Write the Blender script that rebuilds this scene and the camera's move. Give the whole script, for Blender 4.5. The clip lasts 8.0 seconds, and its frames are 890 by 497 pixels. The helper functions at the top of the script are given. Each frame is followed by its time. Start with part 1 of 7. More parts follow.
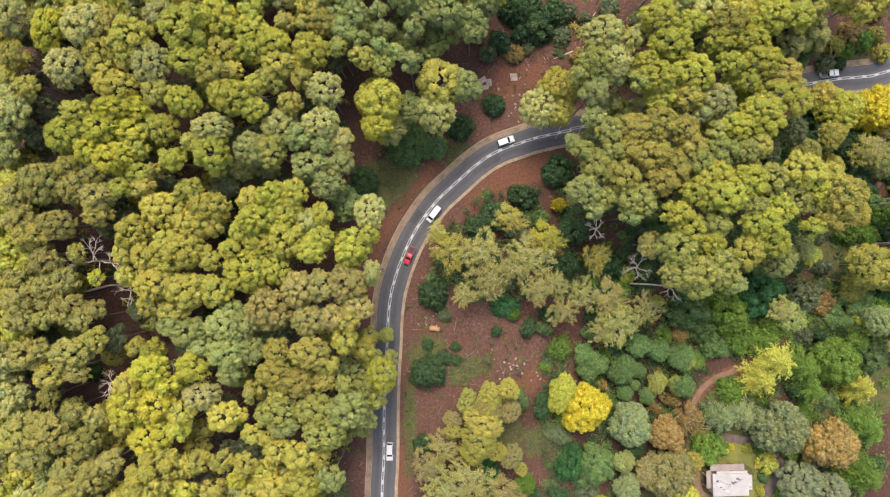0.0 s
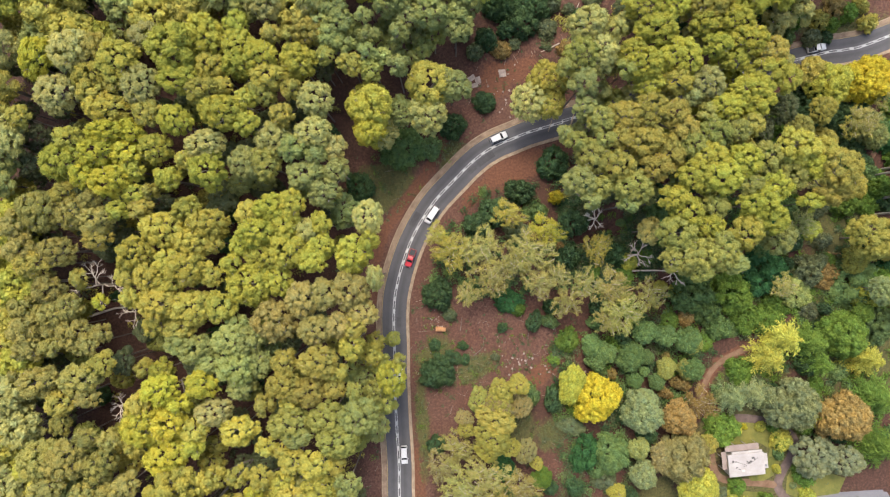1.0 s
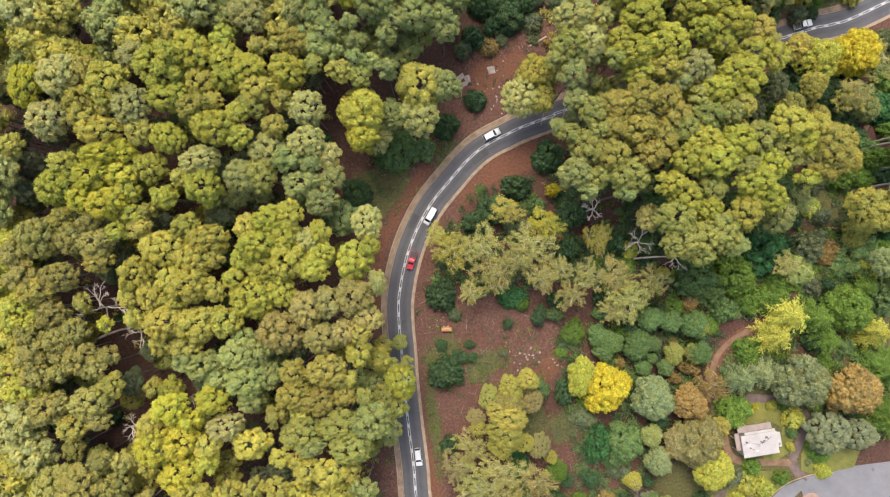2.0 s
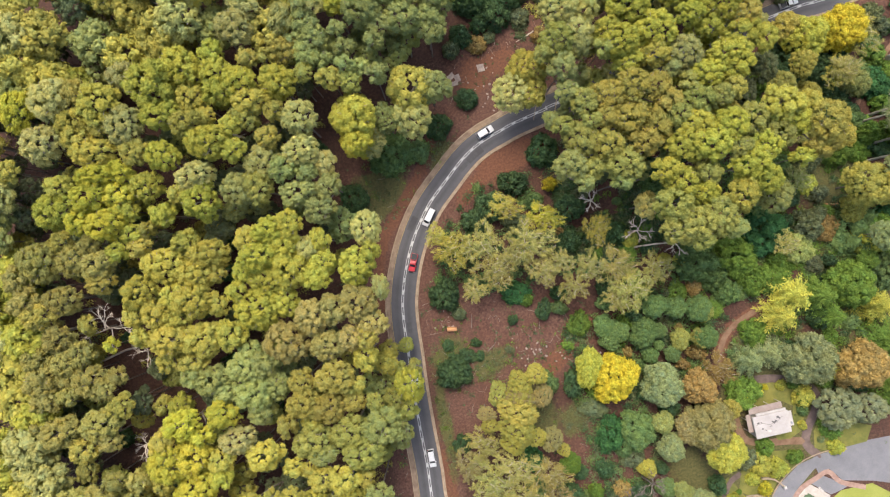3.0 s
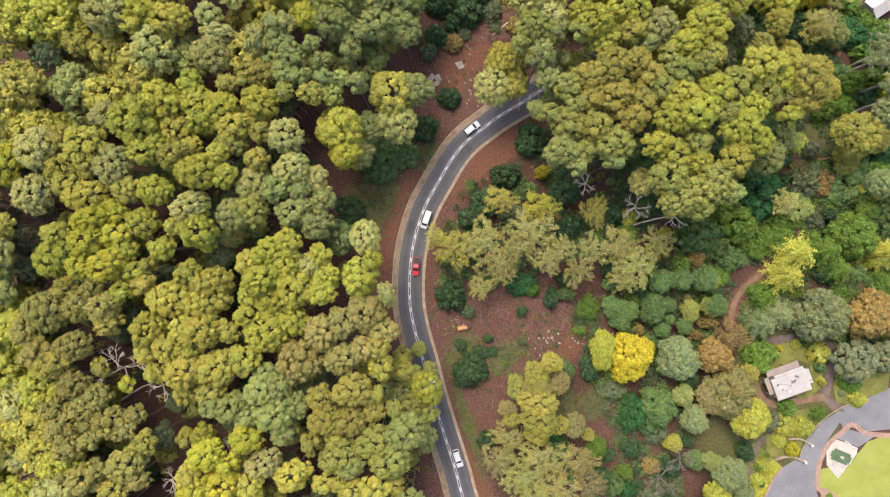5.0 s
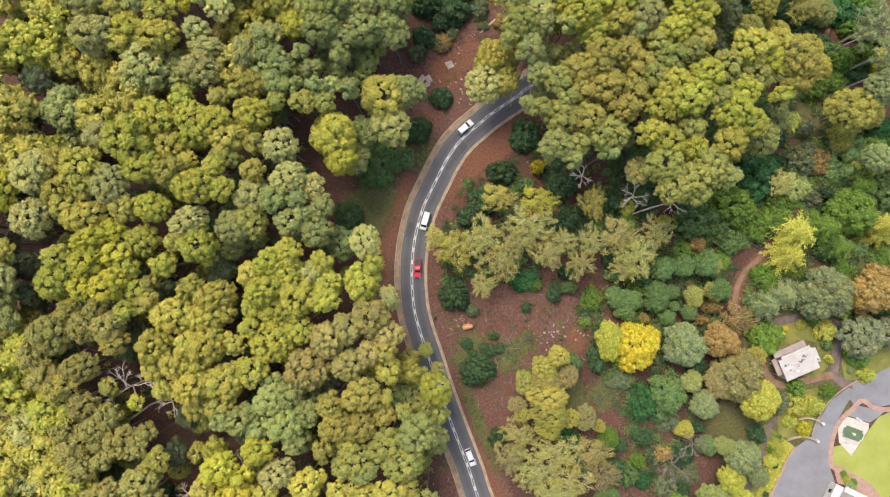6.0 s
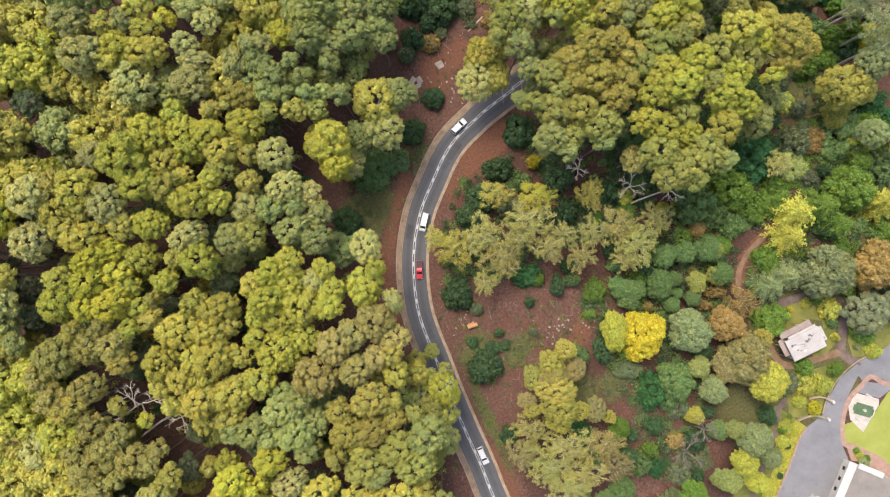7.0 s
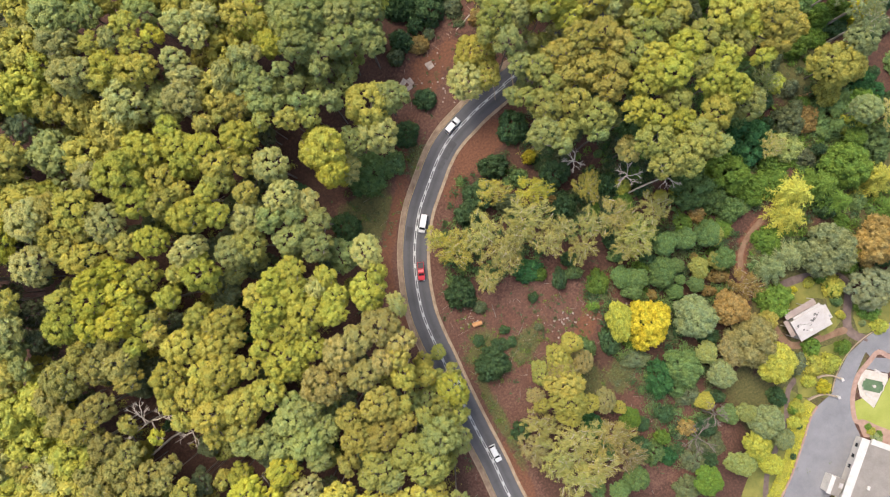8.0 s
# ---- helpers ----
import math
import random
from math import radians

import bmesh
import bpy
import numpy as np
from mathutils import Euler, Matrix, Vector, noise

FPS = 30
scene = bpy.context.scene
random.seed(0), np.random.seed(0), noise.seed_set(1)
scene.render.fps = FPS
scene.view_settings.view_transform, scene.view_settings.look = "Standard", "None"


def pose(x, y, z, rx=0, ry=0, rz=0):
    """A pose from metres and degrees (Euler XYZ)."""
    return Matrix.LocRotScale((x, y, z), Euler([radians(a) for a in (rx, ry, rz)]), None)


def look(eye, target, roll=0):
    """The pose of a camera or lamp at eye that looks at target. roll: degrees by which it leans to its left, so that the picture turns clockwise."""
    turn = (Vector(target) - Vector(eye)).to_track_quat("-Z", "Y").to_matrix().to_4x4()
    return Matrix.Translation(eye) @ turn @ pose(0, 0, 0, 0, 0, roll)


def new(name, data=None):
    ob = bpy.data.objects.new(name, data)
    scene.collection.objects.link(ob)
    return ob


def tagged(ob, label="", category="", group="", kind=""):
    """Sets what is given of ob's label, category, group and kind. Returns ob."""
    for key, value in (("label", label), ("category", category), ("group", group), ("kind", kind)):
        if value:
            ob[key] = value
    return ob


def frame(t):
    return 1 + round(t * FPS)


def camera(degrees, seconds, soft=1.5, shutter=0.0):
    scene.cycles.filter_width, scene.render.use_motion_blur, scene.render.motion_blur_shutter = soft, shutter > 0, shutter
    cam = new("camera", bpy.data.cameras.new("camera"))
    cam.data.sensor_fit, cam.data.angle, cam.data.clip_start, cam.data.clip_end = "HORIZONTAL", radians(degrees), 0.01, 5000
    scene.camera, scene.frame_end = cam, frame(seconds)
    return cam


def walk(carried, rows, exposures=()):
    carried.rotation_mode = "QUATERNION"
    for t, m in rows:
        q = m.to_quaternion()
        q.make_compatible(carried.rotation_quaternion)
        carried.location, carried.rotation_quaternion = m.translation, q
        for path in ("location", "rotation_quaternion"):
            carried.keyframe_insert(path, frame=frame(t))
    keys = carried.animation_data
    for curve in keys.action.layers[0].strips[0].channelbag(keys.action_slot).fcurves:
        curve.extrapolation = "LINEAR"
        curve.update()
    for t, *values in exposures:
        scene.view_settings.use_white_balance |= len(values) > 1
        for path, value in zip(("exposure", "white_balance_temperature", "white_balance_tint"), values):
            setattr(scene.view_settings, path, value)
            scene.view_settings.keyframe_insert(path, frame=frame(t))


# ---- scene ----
cam = camera(68.8, 8.0, soft=1.2)

# The drone hangs straight above the bend and turns slowly clockwise.
PATH = [
    (0.0, pose(-0.000, 0.000, 177.00, 0, 0, -0.00)),
    (0.5, pose(-0.071, 0.023, 177.11, 0, 0, -2.00)),
    (1.0, pose(-0.141, 0.048, 177.22, 0, 0, -3.94)),
    (1.5, pose(-0.209, 0.075, 177.31, 0, 0, -5.83)),
    (3.0, pose(-0.404, 0.165, 177.52, 0, 0, -11.24)),
    (3.5, pose(-0.466, 0.197, 177.57, 0, 0, -12.98)),
    (4.0, pose(-0.527, 0.230, 177.60, 0, 0, -14.69)),
    (4.5, pose(-0.588, 0.264, 177.63, 0, 0, -16.38)),
    (6.0, pose(-0.763, 0.371, 177.64, 0, 0, -21.38)),
    (6.5, pose(-0.821, 0.408, 177.62, 0, 0, -23.03)),
    (7.0, pose(-0.877, 0.446, 177.60, 0, 0, -24.68)),
    (7.5, pose(-0.934, 0.486, 177.56, 0, 0, -26.33)),
    (8.0, pose(-0.989, 0.526, 177.50, 0, 0, -27.98)),
]
walk(cam, PATH, exposures=[(0.0, 1.15), (8.0, 1.15)])

# ---- world, sun ----
SUN_TILT, SUN_TURN = 60.0, 96.0
world = bpy.data.worlds.new("world")
scene.world = world
world.use_nodes = True
sky = world.node_tree.nodes.new("ShaderNodeTexSky")
sky.sky_type = "NISHITA"
sky.sun_disc = False
sky.sun_elevation = radians(SUN_TILT)
sky.sun_rotation = radians(90 - SUN_TURN)
sky.dust_density = 4.0
sky.ozone_density = 0.6
back = world.node_tree.nodes["Background"]
back.inputs["Strength"].default_value = 0.15
world.node_tree.links.new(sky.outputs[0], back.inputs["Color"])

sun = new("sun", bpy.data.lights.new("sun", "SUN"))
sun.data.energy = 1.3
sun.data.angle = radians(24)
sun.data.color = (1.0, 0.93, 0.82)
reach = Vector((math.cos(radians(SUN_TURN)) * math.cos(radians(SUN_TILT)), math.sin(radians(SUN_TURN)) * math.cos(radians(SUN_TILT)), math.sin(radians(SUN_TILT))))
sun.matrix_world = look(reach * 300, (0, 0, 0))


# ---- materials ----
def graph(name, rough=0.8, metal=0.0):
    """A material with its node tree, its shader and a maker of nodes."""
    mat = bpy.data.materials.new(name)
    mat.use_nodes = True
    tree = mat.node_tree
    shader = tree.nodes["Principled BSDF"]
    shader.inputs["Roughness"].default_value = rough
    shader.inputs["Metallic"].default_value = metal
    return mat, tree, shader


def link(tree, a, b):
    tree.links.new(a, b)


def noise_node(tree, scale, detail=4.0, rough=0.6, coords="Object"):
    tc = tree.nodes.new("ShaderNodeTexCoord")
    n = tree.nodes.new("ShaderNodeTexNoise")
    n.inputs["Scale"].default_value = scale
    n.inputs["Detail"].default_value = detail
    n.inputs["Roughness"].default_value = rough
    link(tree, tc.outputs[coords], n.inputs["Vector"])
    return n.outputs["Fac"]


def ramp(tree, fac, stops):
    r = tree.nodes.new("ShaderNodeValToRGB")
    r.color_ramp.elements[0].position, r.color_ramp.elements[0].color = stops[0][0], (*stops[0][1], 1)
    r.color_ramp.elements[1].position, r.color_ramp.elements[1].color = stops[-1][0], (*stops[-1][1], 1)
    for p, col in stops[1:-1]:
        r.color_ramp.elements.new(p).color = (*col, 1)
    link(tree, fac, r.inputs["Fac"])
    return r.outputs["Color"]


def mix(tree, fac, a, b, blend="MIX"):
    m = tree.nodes.new("ShaderNodeMix")
    m.data_type, m.blend_type = "RGBA", blend
    for socket, value in ((m.inputs[0], fac), (m.inputs[6], a), (m.inputs[7], b)):
        if isinstance(value, (int, float)):
            socket.default_value = value
        elif isinstance(value, tuple):
            socket.default_value = (*value, 1)
        else:
            link(tree, value, socket)
    return m.outputs[2]


def maths(tree, kind, a, b=0.0, c=0.0):
    m = tree.nodes.new("ShaderNodeMath")
    m.operation = kind
    for socket, value in zip(m.inputs, (a, b, c)):
        if isinstance(value, (int, float)):
            socket.default_value = value
        else:
            link(tree, value, socket)
    return m.outputs[0]


def bump(tree, shader, height, strength, distance=0.05):
    b = tree.nodes.new("ShaderNodeBump")
    b.inputs["Strength"].default_value = strength
    b.inputs["Distance"].default_value = distance
    link(tree, height, b.inputs["Height"])
    link(tree, b.outputs["Normal"], shader.inputs["Normal"])


def attribute(tree, name):
    a = tree.nodes.new("ShaderNodeAttribute")
    a.attribute_name = name
    return a.outputs["Fac"]


def speckled(name, low, high, scale=3.0, rough=0.85, metal=0.0, fine=30.0, relief=0.3):
    """A matt surface between two colours, stained at one scale and grained at another."""
    mat, tree, shader = graph(name, rough, metal)
    broad = ramp(tree, noise_node(tree, scale), [(0.3, low), (0.7, high)])
    grain = ramp(tree, noise_node(tree, fine, 2.0), [(0.25, (0.78, 0.78, 0.78)), (0.75, (1.0, 1.0, 1.0))])
    link(tree, mix(tree, 1.0, broad, grain, "MULTIPLY"), shader.inputs["Base Color"])
    bump(tree, shader, noise_node(tree, fine, 3.0), relief, 0.03)
    return mat


def leaf_material(name, spread=0.13, glow=0.22):
    """Foliage that takes its colour from each plant and varies leaf by leaf and spray by spray."""
    mat, tree, shader = graph(name, 0.8)
    info = tree.nodes.new("ShaderNodeObjectInfo")
    geo = tree.nodes.new("ShaderNodeNewGeometry")
    lightness = maths(tree, "MULTIPLY_ADD", geo.outputs["Random Per Island"], spread * 2, 1.0 - spread)
    patch = noise_node(tree, 0.5, 3.0)
    warm = ramp(tree, patch, [(0.3, (0.8, 0.93, 1.15)), (0.5, (1.0, 1.0, 1.0)), (0.7, (1.12, 1.03, 0.85))])
    tint = mix(tree, 1.0, info.outputs["Color"], warm, "MULTIPLY")
    scaled = tree.nodes.new("ShaderNodeVectorMath")
    scaled.operation = "SCALE"
    link(tree, tint, scaled.inputs[0])
    link(tree, lightness, scaled.inputs["Scale"])
    link(tree, scaled.outputs[0], shader.inputs["Base Color"])
    shader.inputs["Specular IOR Level"].default_value = 0.12
    trans = tree.nodes.new("ShaderNodeBsdfTranslucent")
    link(tree, scaled.outputs[0], trans.inputs["Color"])
    both = tree.nodes.new("ShaderNodeMixShader")
    both.inputs[0].default_value = glow
    link(tree, shader.outputs[0], both.inputs[1])
    link(tree, trans.outputs[0], both.inputs[2])
    link(tree, both.outputs[0], tree.nodes["Material Output"].inputs["Surface"])
    return mat


def ground_material():
    """Red forest earth with litter, grass, bare pale clearing and orange cuttings where the ground is marked so."""
    mat, tree, shader = graph("forest_earth", 0.95)
    fine = noise_node(tree, 1.7, 8.0, 0.74)
    mid = noise_node(tree, 0.22, 6.0, 0.7)
    litter = ramp(tree, fine, [(0.32, (0.026, 0.0125, 0.008)), (0.5, (0.064, 0.028, 0.017)), (0.68, (0.115, 0.057, 0.034))])
    plain = ramp(tree, fine, [(0.32, (0.036, 0.016, 0.010)), (0.5, (0.088, 0.038, 0.024)), (0.68, (0.160, 0.078, 0.050))])
    dusty = ramp(tree, fine, [(0.32, (0.040, 0.019, 0.013)), (0.5, (0.100, 0.048, 0.032)), (0.7, (0.185, 0.102, 0.070))])
    bare = mix(tree, ramp(tree, noise_node(tree, 0.13, 5.0, 0.65), [(0.42, (0, 0, 0)), (0.6, (1, 1, 1))]), plain, dusty)
    red = ramp(tree, fine, [(0.3, (0.060, 0.024, 0.013)), (0.7, (0.185, 0.077, 0.039))])
    grass = ramp(tree, fine, [(0.32, (0.034, 0.034, 0.011)), (0.5, (0.075, 0.072, 0.02)), (0.7, (0.14, 0.115, 0.038))])

    def mask(name):
        lifted = maths(tree, "MULTIPLY_ADD", mid, 2.0, -1.0)
        blurred = maths(tree, "MULTIPLY_ADD", maths(tree, "SUBTRACT", fine, 0.5), 0.8, attribute(tree, name))
        edge = maths(tree, "ADD", blurred, lifted)
        step = tree.nodes.new("ShaderNodeMapRange")
        step.inputs["From Min"].default_value, step.inputs["From Max"].default_value = 0.3, 0.62
        link(tree, edge, step.inputs["Value"])
        return step.outputs[0]

    colour = mix(tree, mask("bare"), litter, bare)
    colour = mix(tree, mask("red"), colour, red)
    colour = mix(tree, mask("grass"), colour, grass)
    link(tree, colour, shader.inputs["Base Color"])
    bump(tree, shader, fine, 0.35, 0.12)
    return mat


def asphalt_material(name, low, high, track=0.0):
    mat, tree, shader = graph(name, 0.88)
    broad = ramp(tree, noise_node(tree, 0.16, 5.0, 0.7), [(0.32, low), (0.68, high)])
    grain = ramp(tree, noise_node(tree, 9.0, 4.0, 0.8), [(0.3, (0.76, 0.76, 0.76)), (0.75, (1.06, 1.06, 1.06))])
    colour = mix(tree, 1.0, broad, grain, "MULTIPLY")
    if track:
        worn = maths(tree, "MULTIPLY", attribute(tree, "wear"), noise_node(tree, 0.11, 3.0))
        colour = mix(tree, maths(tree, "MULTIPLY", worn, track), colour, tuple(v * 0.35 for v in low))
    link(tree, colour, shader.inputs["Base Color"])
    bump(tree, shader, noise_node(tree, 40.0, 2.0), 0.4, 0.01)
    return mat


def paint_material(name, colour, rough=0.3, coat=0.6):
    mat, tree, shader = graph(name, rough)
    dust = ramp(tree, noise_node(tree, 2.5), [(0.35, tuple(v * 0.86 for v in colour)), (0.7, colour)])
    link(tree, dust, shader.inputs["Base Color"])
    shader.inputs["Coat Weight"].default_value = coat
    return mat


LEAF = leaf_material("gum_leaves")
LEAF_FINE = leaf_material("fine_leaves", 0.3, 0.2)
EARTH = ground_material()
BARK = speckled("pale_gum_bark", (0.20, 0.17, 0.14), (0.46, 0.41, 0.34), 1.2, 0.85, fine=9.0)
BARK_TRUNK = speckled("grey_brown_gum_bark", (0.10, 0.08, 0.065), (0.26, 0.215, 0.175), 1.2, 0.9, fine=9.0)
BARK_DARK = speckled("brown_bark", (0.07, 0.05, 0.035), (0.17, 0.125, 0.09), 1.5, 0.92, fine=10.0)
DEADWOOD = speckled("bleached_dead_wood", (0.40, 0.33, 0.27), (0.66, 0.57, 0.46), 1.0, 0.9, fine=8.0)
ASPHALT = asphalt_material("road_asphalt", (0.078, 0.076, 0.08), (0.108, 0.105, 0.108), 0.7)
ASPHALT_PATCH = asphalt_material("patched_asphalt", (0.045, 0.043, 0.045), (0.085, 0.082, 0.084))
ASPHALT_PALE = asphalt_material("pale_worn_asphalt", (0.155, 0.152, 0.157), (0.215, 0.21, 0.215))
LINE = speckled("worn_white_line_paint", (0.34, 0.34, 0.33), (0.58, 0.58, 0.56), 0.9, 0.7, fine=14.0)
EDGE = speckled("ochre_edge_paint", (0.30, 0.21, 0.09), (0.44, 0.32, 0.14), 0.6, 0.8, fine=8.0)
CONCRETE = speckled("dusty_kerb_concrete", (0.25, 0.18, 0.115), (0.40, 0.31, 0.21), 0.5, 0.9, fine=7.0)
GUTTER = speckled("dirty_gutter_concrete", (0.16, 0.105, 0.070), (0.34, 0.245, 0.165), 0.45, 0.92, fine=6.0)
GRAVEL = speckled("brown_gravel", (0.085, 0.058, 0.050), (0.19, 0.135, 0.112), 0.4, 0.95, fine=6.0, relief=0.8)
TRACK = speckled("orange_dirt_track", (0.15, 0.082, 0.045), (0.25, 0.155, 0.095), 0.5, 0.95, fine=5.0, relief=0.8)
TURF_ROUGH = speckled("rough_garden_grass", (0.085, 0.105, 0.018), (0.23, 0.205, 0.045), 0.22, 0.95, fine=4.0, relief=0.8)
TURF = speckled("mown_turf", (0.225, 0.25, 0.038), (0.30, 0.315, 0.07), 0.15, 0.95, fine=5.0, relief=0.6)
BRICK_PAVING = speckled("red_brick_paving", (0.26, 0.155, 0.115), (0.38, 0.25, 0.19), 0.8, 0.9, fine=9.0)
PAVING = speckled("cream_paving", (0.40, 0.35, 0.29), (0.54, 0.49, 0.42), 0.6, 0.85, fine=8.0)
ROOF_WHITE = speckled("white_painted_roof", (0.37, 0.335, 0.305), (0.48, 0.44, 0.41), 0.35, 0.6, fine=5.0, relief=0.1)
ROOF_TAN = speckled("tan_sheet_roof", (0.24, 0.18, 0.15), (0.34, 0.27, 0.23), 0.4, 0.7, fine=6.0, relief=0.1)
ROOF_GREY = speckled("grey_brown_membrane_roof", (0.185, 0.16, 0.135), (0.255, 0.225, 0.19), 0.3, 0.75, fine=5.0, relief=0.1)
STAIN = speckled("dark_roof_stain", (0.07, 0.065, 0.06), (0.16, 0.15, 0.14), 0.8, 0.8)
WALL = speckled("cream_render", (0.44, 0.41, 0.37), (0.57, 0.53, 0.48), 0.5, 0.8, fine=8.0)
WALL_BRICK = speckled("brown_brick_wall", (0.16, 0.09, 0.06), (0.26, 0.16, 0.11), 0.9, 0.9, fine=6.0)
STONE = speckled("pale_stone", (0.24, 0.19, 0.16), (0.42, 0.35, 0.30), 0.9, 0.9, fine=6.0, relief=0.8)
LOG_WOOD = speckled("orange_cut_timber", (0.34, 0.16, 0.06), (0.56, 0.29, 0.13), 0.8, 0.85, fine=6.0)
POND = speckled("dark_green_pool_tiles", (0.07, 0.115, 0.05), (0.11, 0.16, 0.075), 0.9, 0.3, fine=6.0)
GLASS_DARK = paint_material("dark_car_glass", (0.02, 0.022, 0.026), 0.08, 0.0)
RUBBER = speckled("tyre_rubber", (0.012, 0.012, 0.013), (0.028, 0.028, 0.03), 4.0, 0.85)
CHROME = speckled("brushed_rim_metal", (0.40, 0.40, 0.42), (0.58, 0.58, 0.60), 4.0, 0.35, 0.9)
LAMP_CLEAR = paint_material("headlamp_lens", (0.62, 0.64, 0.66), 0.12, 0.8)
LAMP_RED = paint_material("tail_lamp_lens", (0.34, 0.015, 0.012), 0.2, 0.8)
PLASTIC = speckled("black_plastic", (0.018, 0.018, 0.019), (0.035, 0.035, 0.036), 4.0, 0.6)
CAR_WHITE = paint_material("white_car_paint", (0.62, 0.62, 0.61))
CAR_RED = paint_material("red_car_paint", (0.46, 0.018, 0.022))
CAR_GREY = paint_material("grey_car_paint", (0.10, 0.105, 0.11))
STEEL = speckled("galvanised_steel", (0.30, 0.30, 0.31), (0.44, 0.44, 0.45), 2.0, 0.5, 0.7)


# ---- mesh helpers ----
def raw_mesh(name, verts, faces, material, smooth=False):
    """A mesh from an array of corners and an array of faces with the same number of corners each, or a list of such arrays."""
    me = bpy.data.meshes.new(name)
    groups = faces if isinstance(faces, list) else [faces]
    groups = [np.asarray(g, dtype=np.int32) for g in groups if len(g)]
    sizes = np.concatenate([np.full(len(g), g.shape[1], dtype=np.int32) for g in groups])
    loops = np.concatenate([g.ravel() for g in groups])
    me.vertices.add(len(verts))
    me.vertices.foreach_set("co", np.asarray(verts, dtype=np.float32).ravel())
    me.loops.add(len(loops))
    me.loops.foreach_set("vertex_index", loops)
    me.polygons.add(len(sizes))
    me.polygons.foreach_set("loop_start", np.concatenate([[0], np.cumsum(sizes)[:-1]]).astype(np.int32))
    me.update(calc_edges=True)
    me.polygons.foreach_set("use_smooth", np.full(len(sizes), smooth))
    me.materials.append(material)
    me.validate()
    return me


def bm_mesh(name, bm, material, smooth=False):
    me = bpy.data.meshes.new(name)
    bmesh.ops.recalc_face_normals(bm, faces=bm.faces[:])
    for f in bm.faces:
        f.smooth = smooth
    bm.to_mesh(me)
    bm.free()
    me.materials.append(material)
    return me


def part(name, bm, material, parent, label="", smooth=False, at=None):
    """Links a bmesh, or a mesh, as one object under a thing or a part."""
    me = bm if isinstance(bm, bpy.types.Mesh) else bm_mesh(name, bm, material, smooth)
    ob = new(name, me)
    ob.parent = parent
    if at is not None:
        ob.matrix_local = at
    return tagged(ob, label)


def box(bm, x0, x1, y0, y1, z0, z1, bevel=0.0):
    m = Matrix.Translation(((x0 + x1) / 2, (y0 + y1) / 2, (z0 + z1) / 2)) @ Matrix.Diagonal((x1 - x0, y1 - y0, z1 - z0, 1))
    made = bmesh.ops.create_cube(bm, size=1.0, matrix=m)
    if bevel:
        edges = list({e for v in made["verts"] for e in v.link_edges})
        bmesh.ops.bevel(bm, geom=edges, offset=bevel, segments=2, affect="EDGES", profile=0.6)
    return bm


def tube(points, radii, sides=6):
    """Corners and faces of a bent, tapered, closed tube."""
    pts = [Vector(p) for p in points]
    verts, faces = [], []
    for i, p in enumerate(pts):
        way = (pts[min(i + 1, len(pts) - 1)] - pts[max(i - 1, 0)]).normalized()
        side = way.cross(Vector((0.3, 0.9, 0.31))).normalized()
        up = way.cross(side)
        for k in range(sides):
            a = 2 * math.pi * k / sides
            verts.append(p + (side * math.cos(a) + up * math.sin(a)) * radii[i])
    for i in range(len(pts) - 1):
        for k in range(sides):
            a, b = i * sides + k, i * sides + (k + 1) % sides
            faces.append((a, b, b + sides, a + sides))
    return np.array([tuple(v) for v in verts]), np.array(faces)


def joined(pieces):
    """Several (corners, faces) of four-cornered faces in one."""
    verts, faces, n = [], [], 0
    for v, f in pieces:
        verts.append(v)
        faces.append(f + n)
        n += len(v)
    return np.concatenate(verts), np.concatenate(faces)


def unit(a):
    return a / np.maximum(np.linalg.norm(a, axis=1, keepdims=True), 1e-6)


def leaf_cards(rng, pos, nrm, size, aspect=0.8, tilt=0.5, along=None):
    """Small bent kites, one for each spray of leaves."""
    n = len(pos)
    nn = unit(nrm + tilt * rng.normal(size=(n, 3)))
    ref = rng.normal(size=(n, 3)) if along is None else along + 0.35 * rng.normal(size=(n, 3))
    t = unit(ref - nn * np.sum(ref * nn, axis=1, keepdims=True))
    b = np.cross(nn, t)
    s = (size * rng.uniform(0.65, 1.35, n))[:, None]
    verts = np.stack([pos + t * s - nn * s * 0.25, pos + b * s * aspect, pos - t * s - nn * s * 0.25, pos - b * s * aspect], axis=1).reshape(-1, 3)
    return verts, np.arange(n * 4).reshape(n, 4)


def icosphere(cuts):
    bm = bmesh.new()
    bmesh.ops.create_icosphere(bm, subdivisions=cuts, radius=1.0)
    bm.verts.ensure_lookup_table()
    v = np.array([tuple(p.co) for p in bm.verts])
    f = np.array([[q.index for q in p.verts] for p in bm.faces])
    bm.free()
    return v, f


BALL_V, BALL_F = icosphere(1)
STONE_V, STONE_F = icosphere(2)


def facing(ways):
    """Two unit vectors square to each of the directions."""
    ref = np.where(np.abs(ways[:, 2:3]) < 0.9, np.array([[0.0, 0.0, 1.0]]), np.array([[1.0, 0.0, 0.0]]))
    side = unit(np.cross(ref, ways))
    return side, np.cross(ways, side)


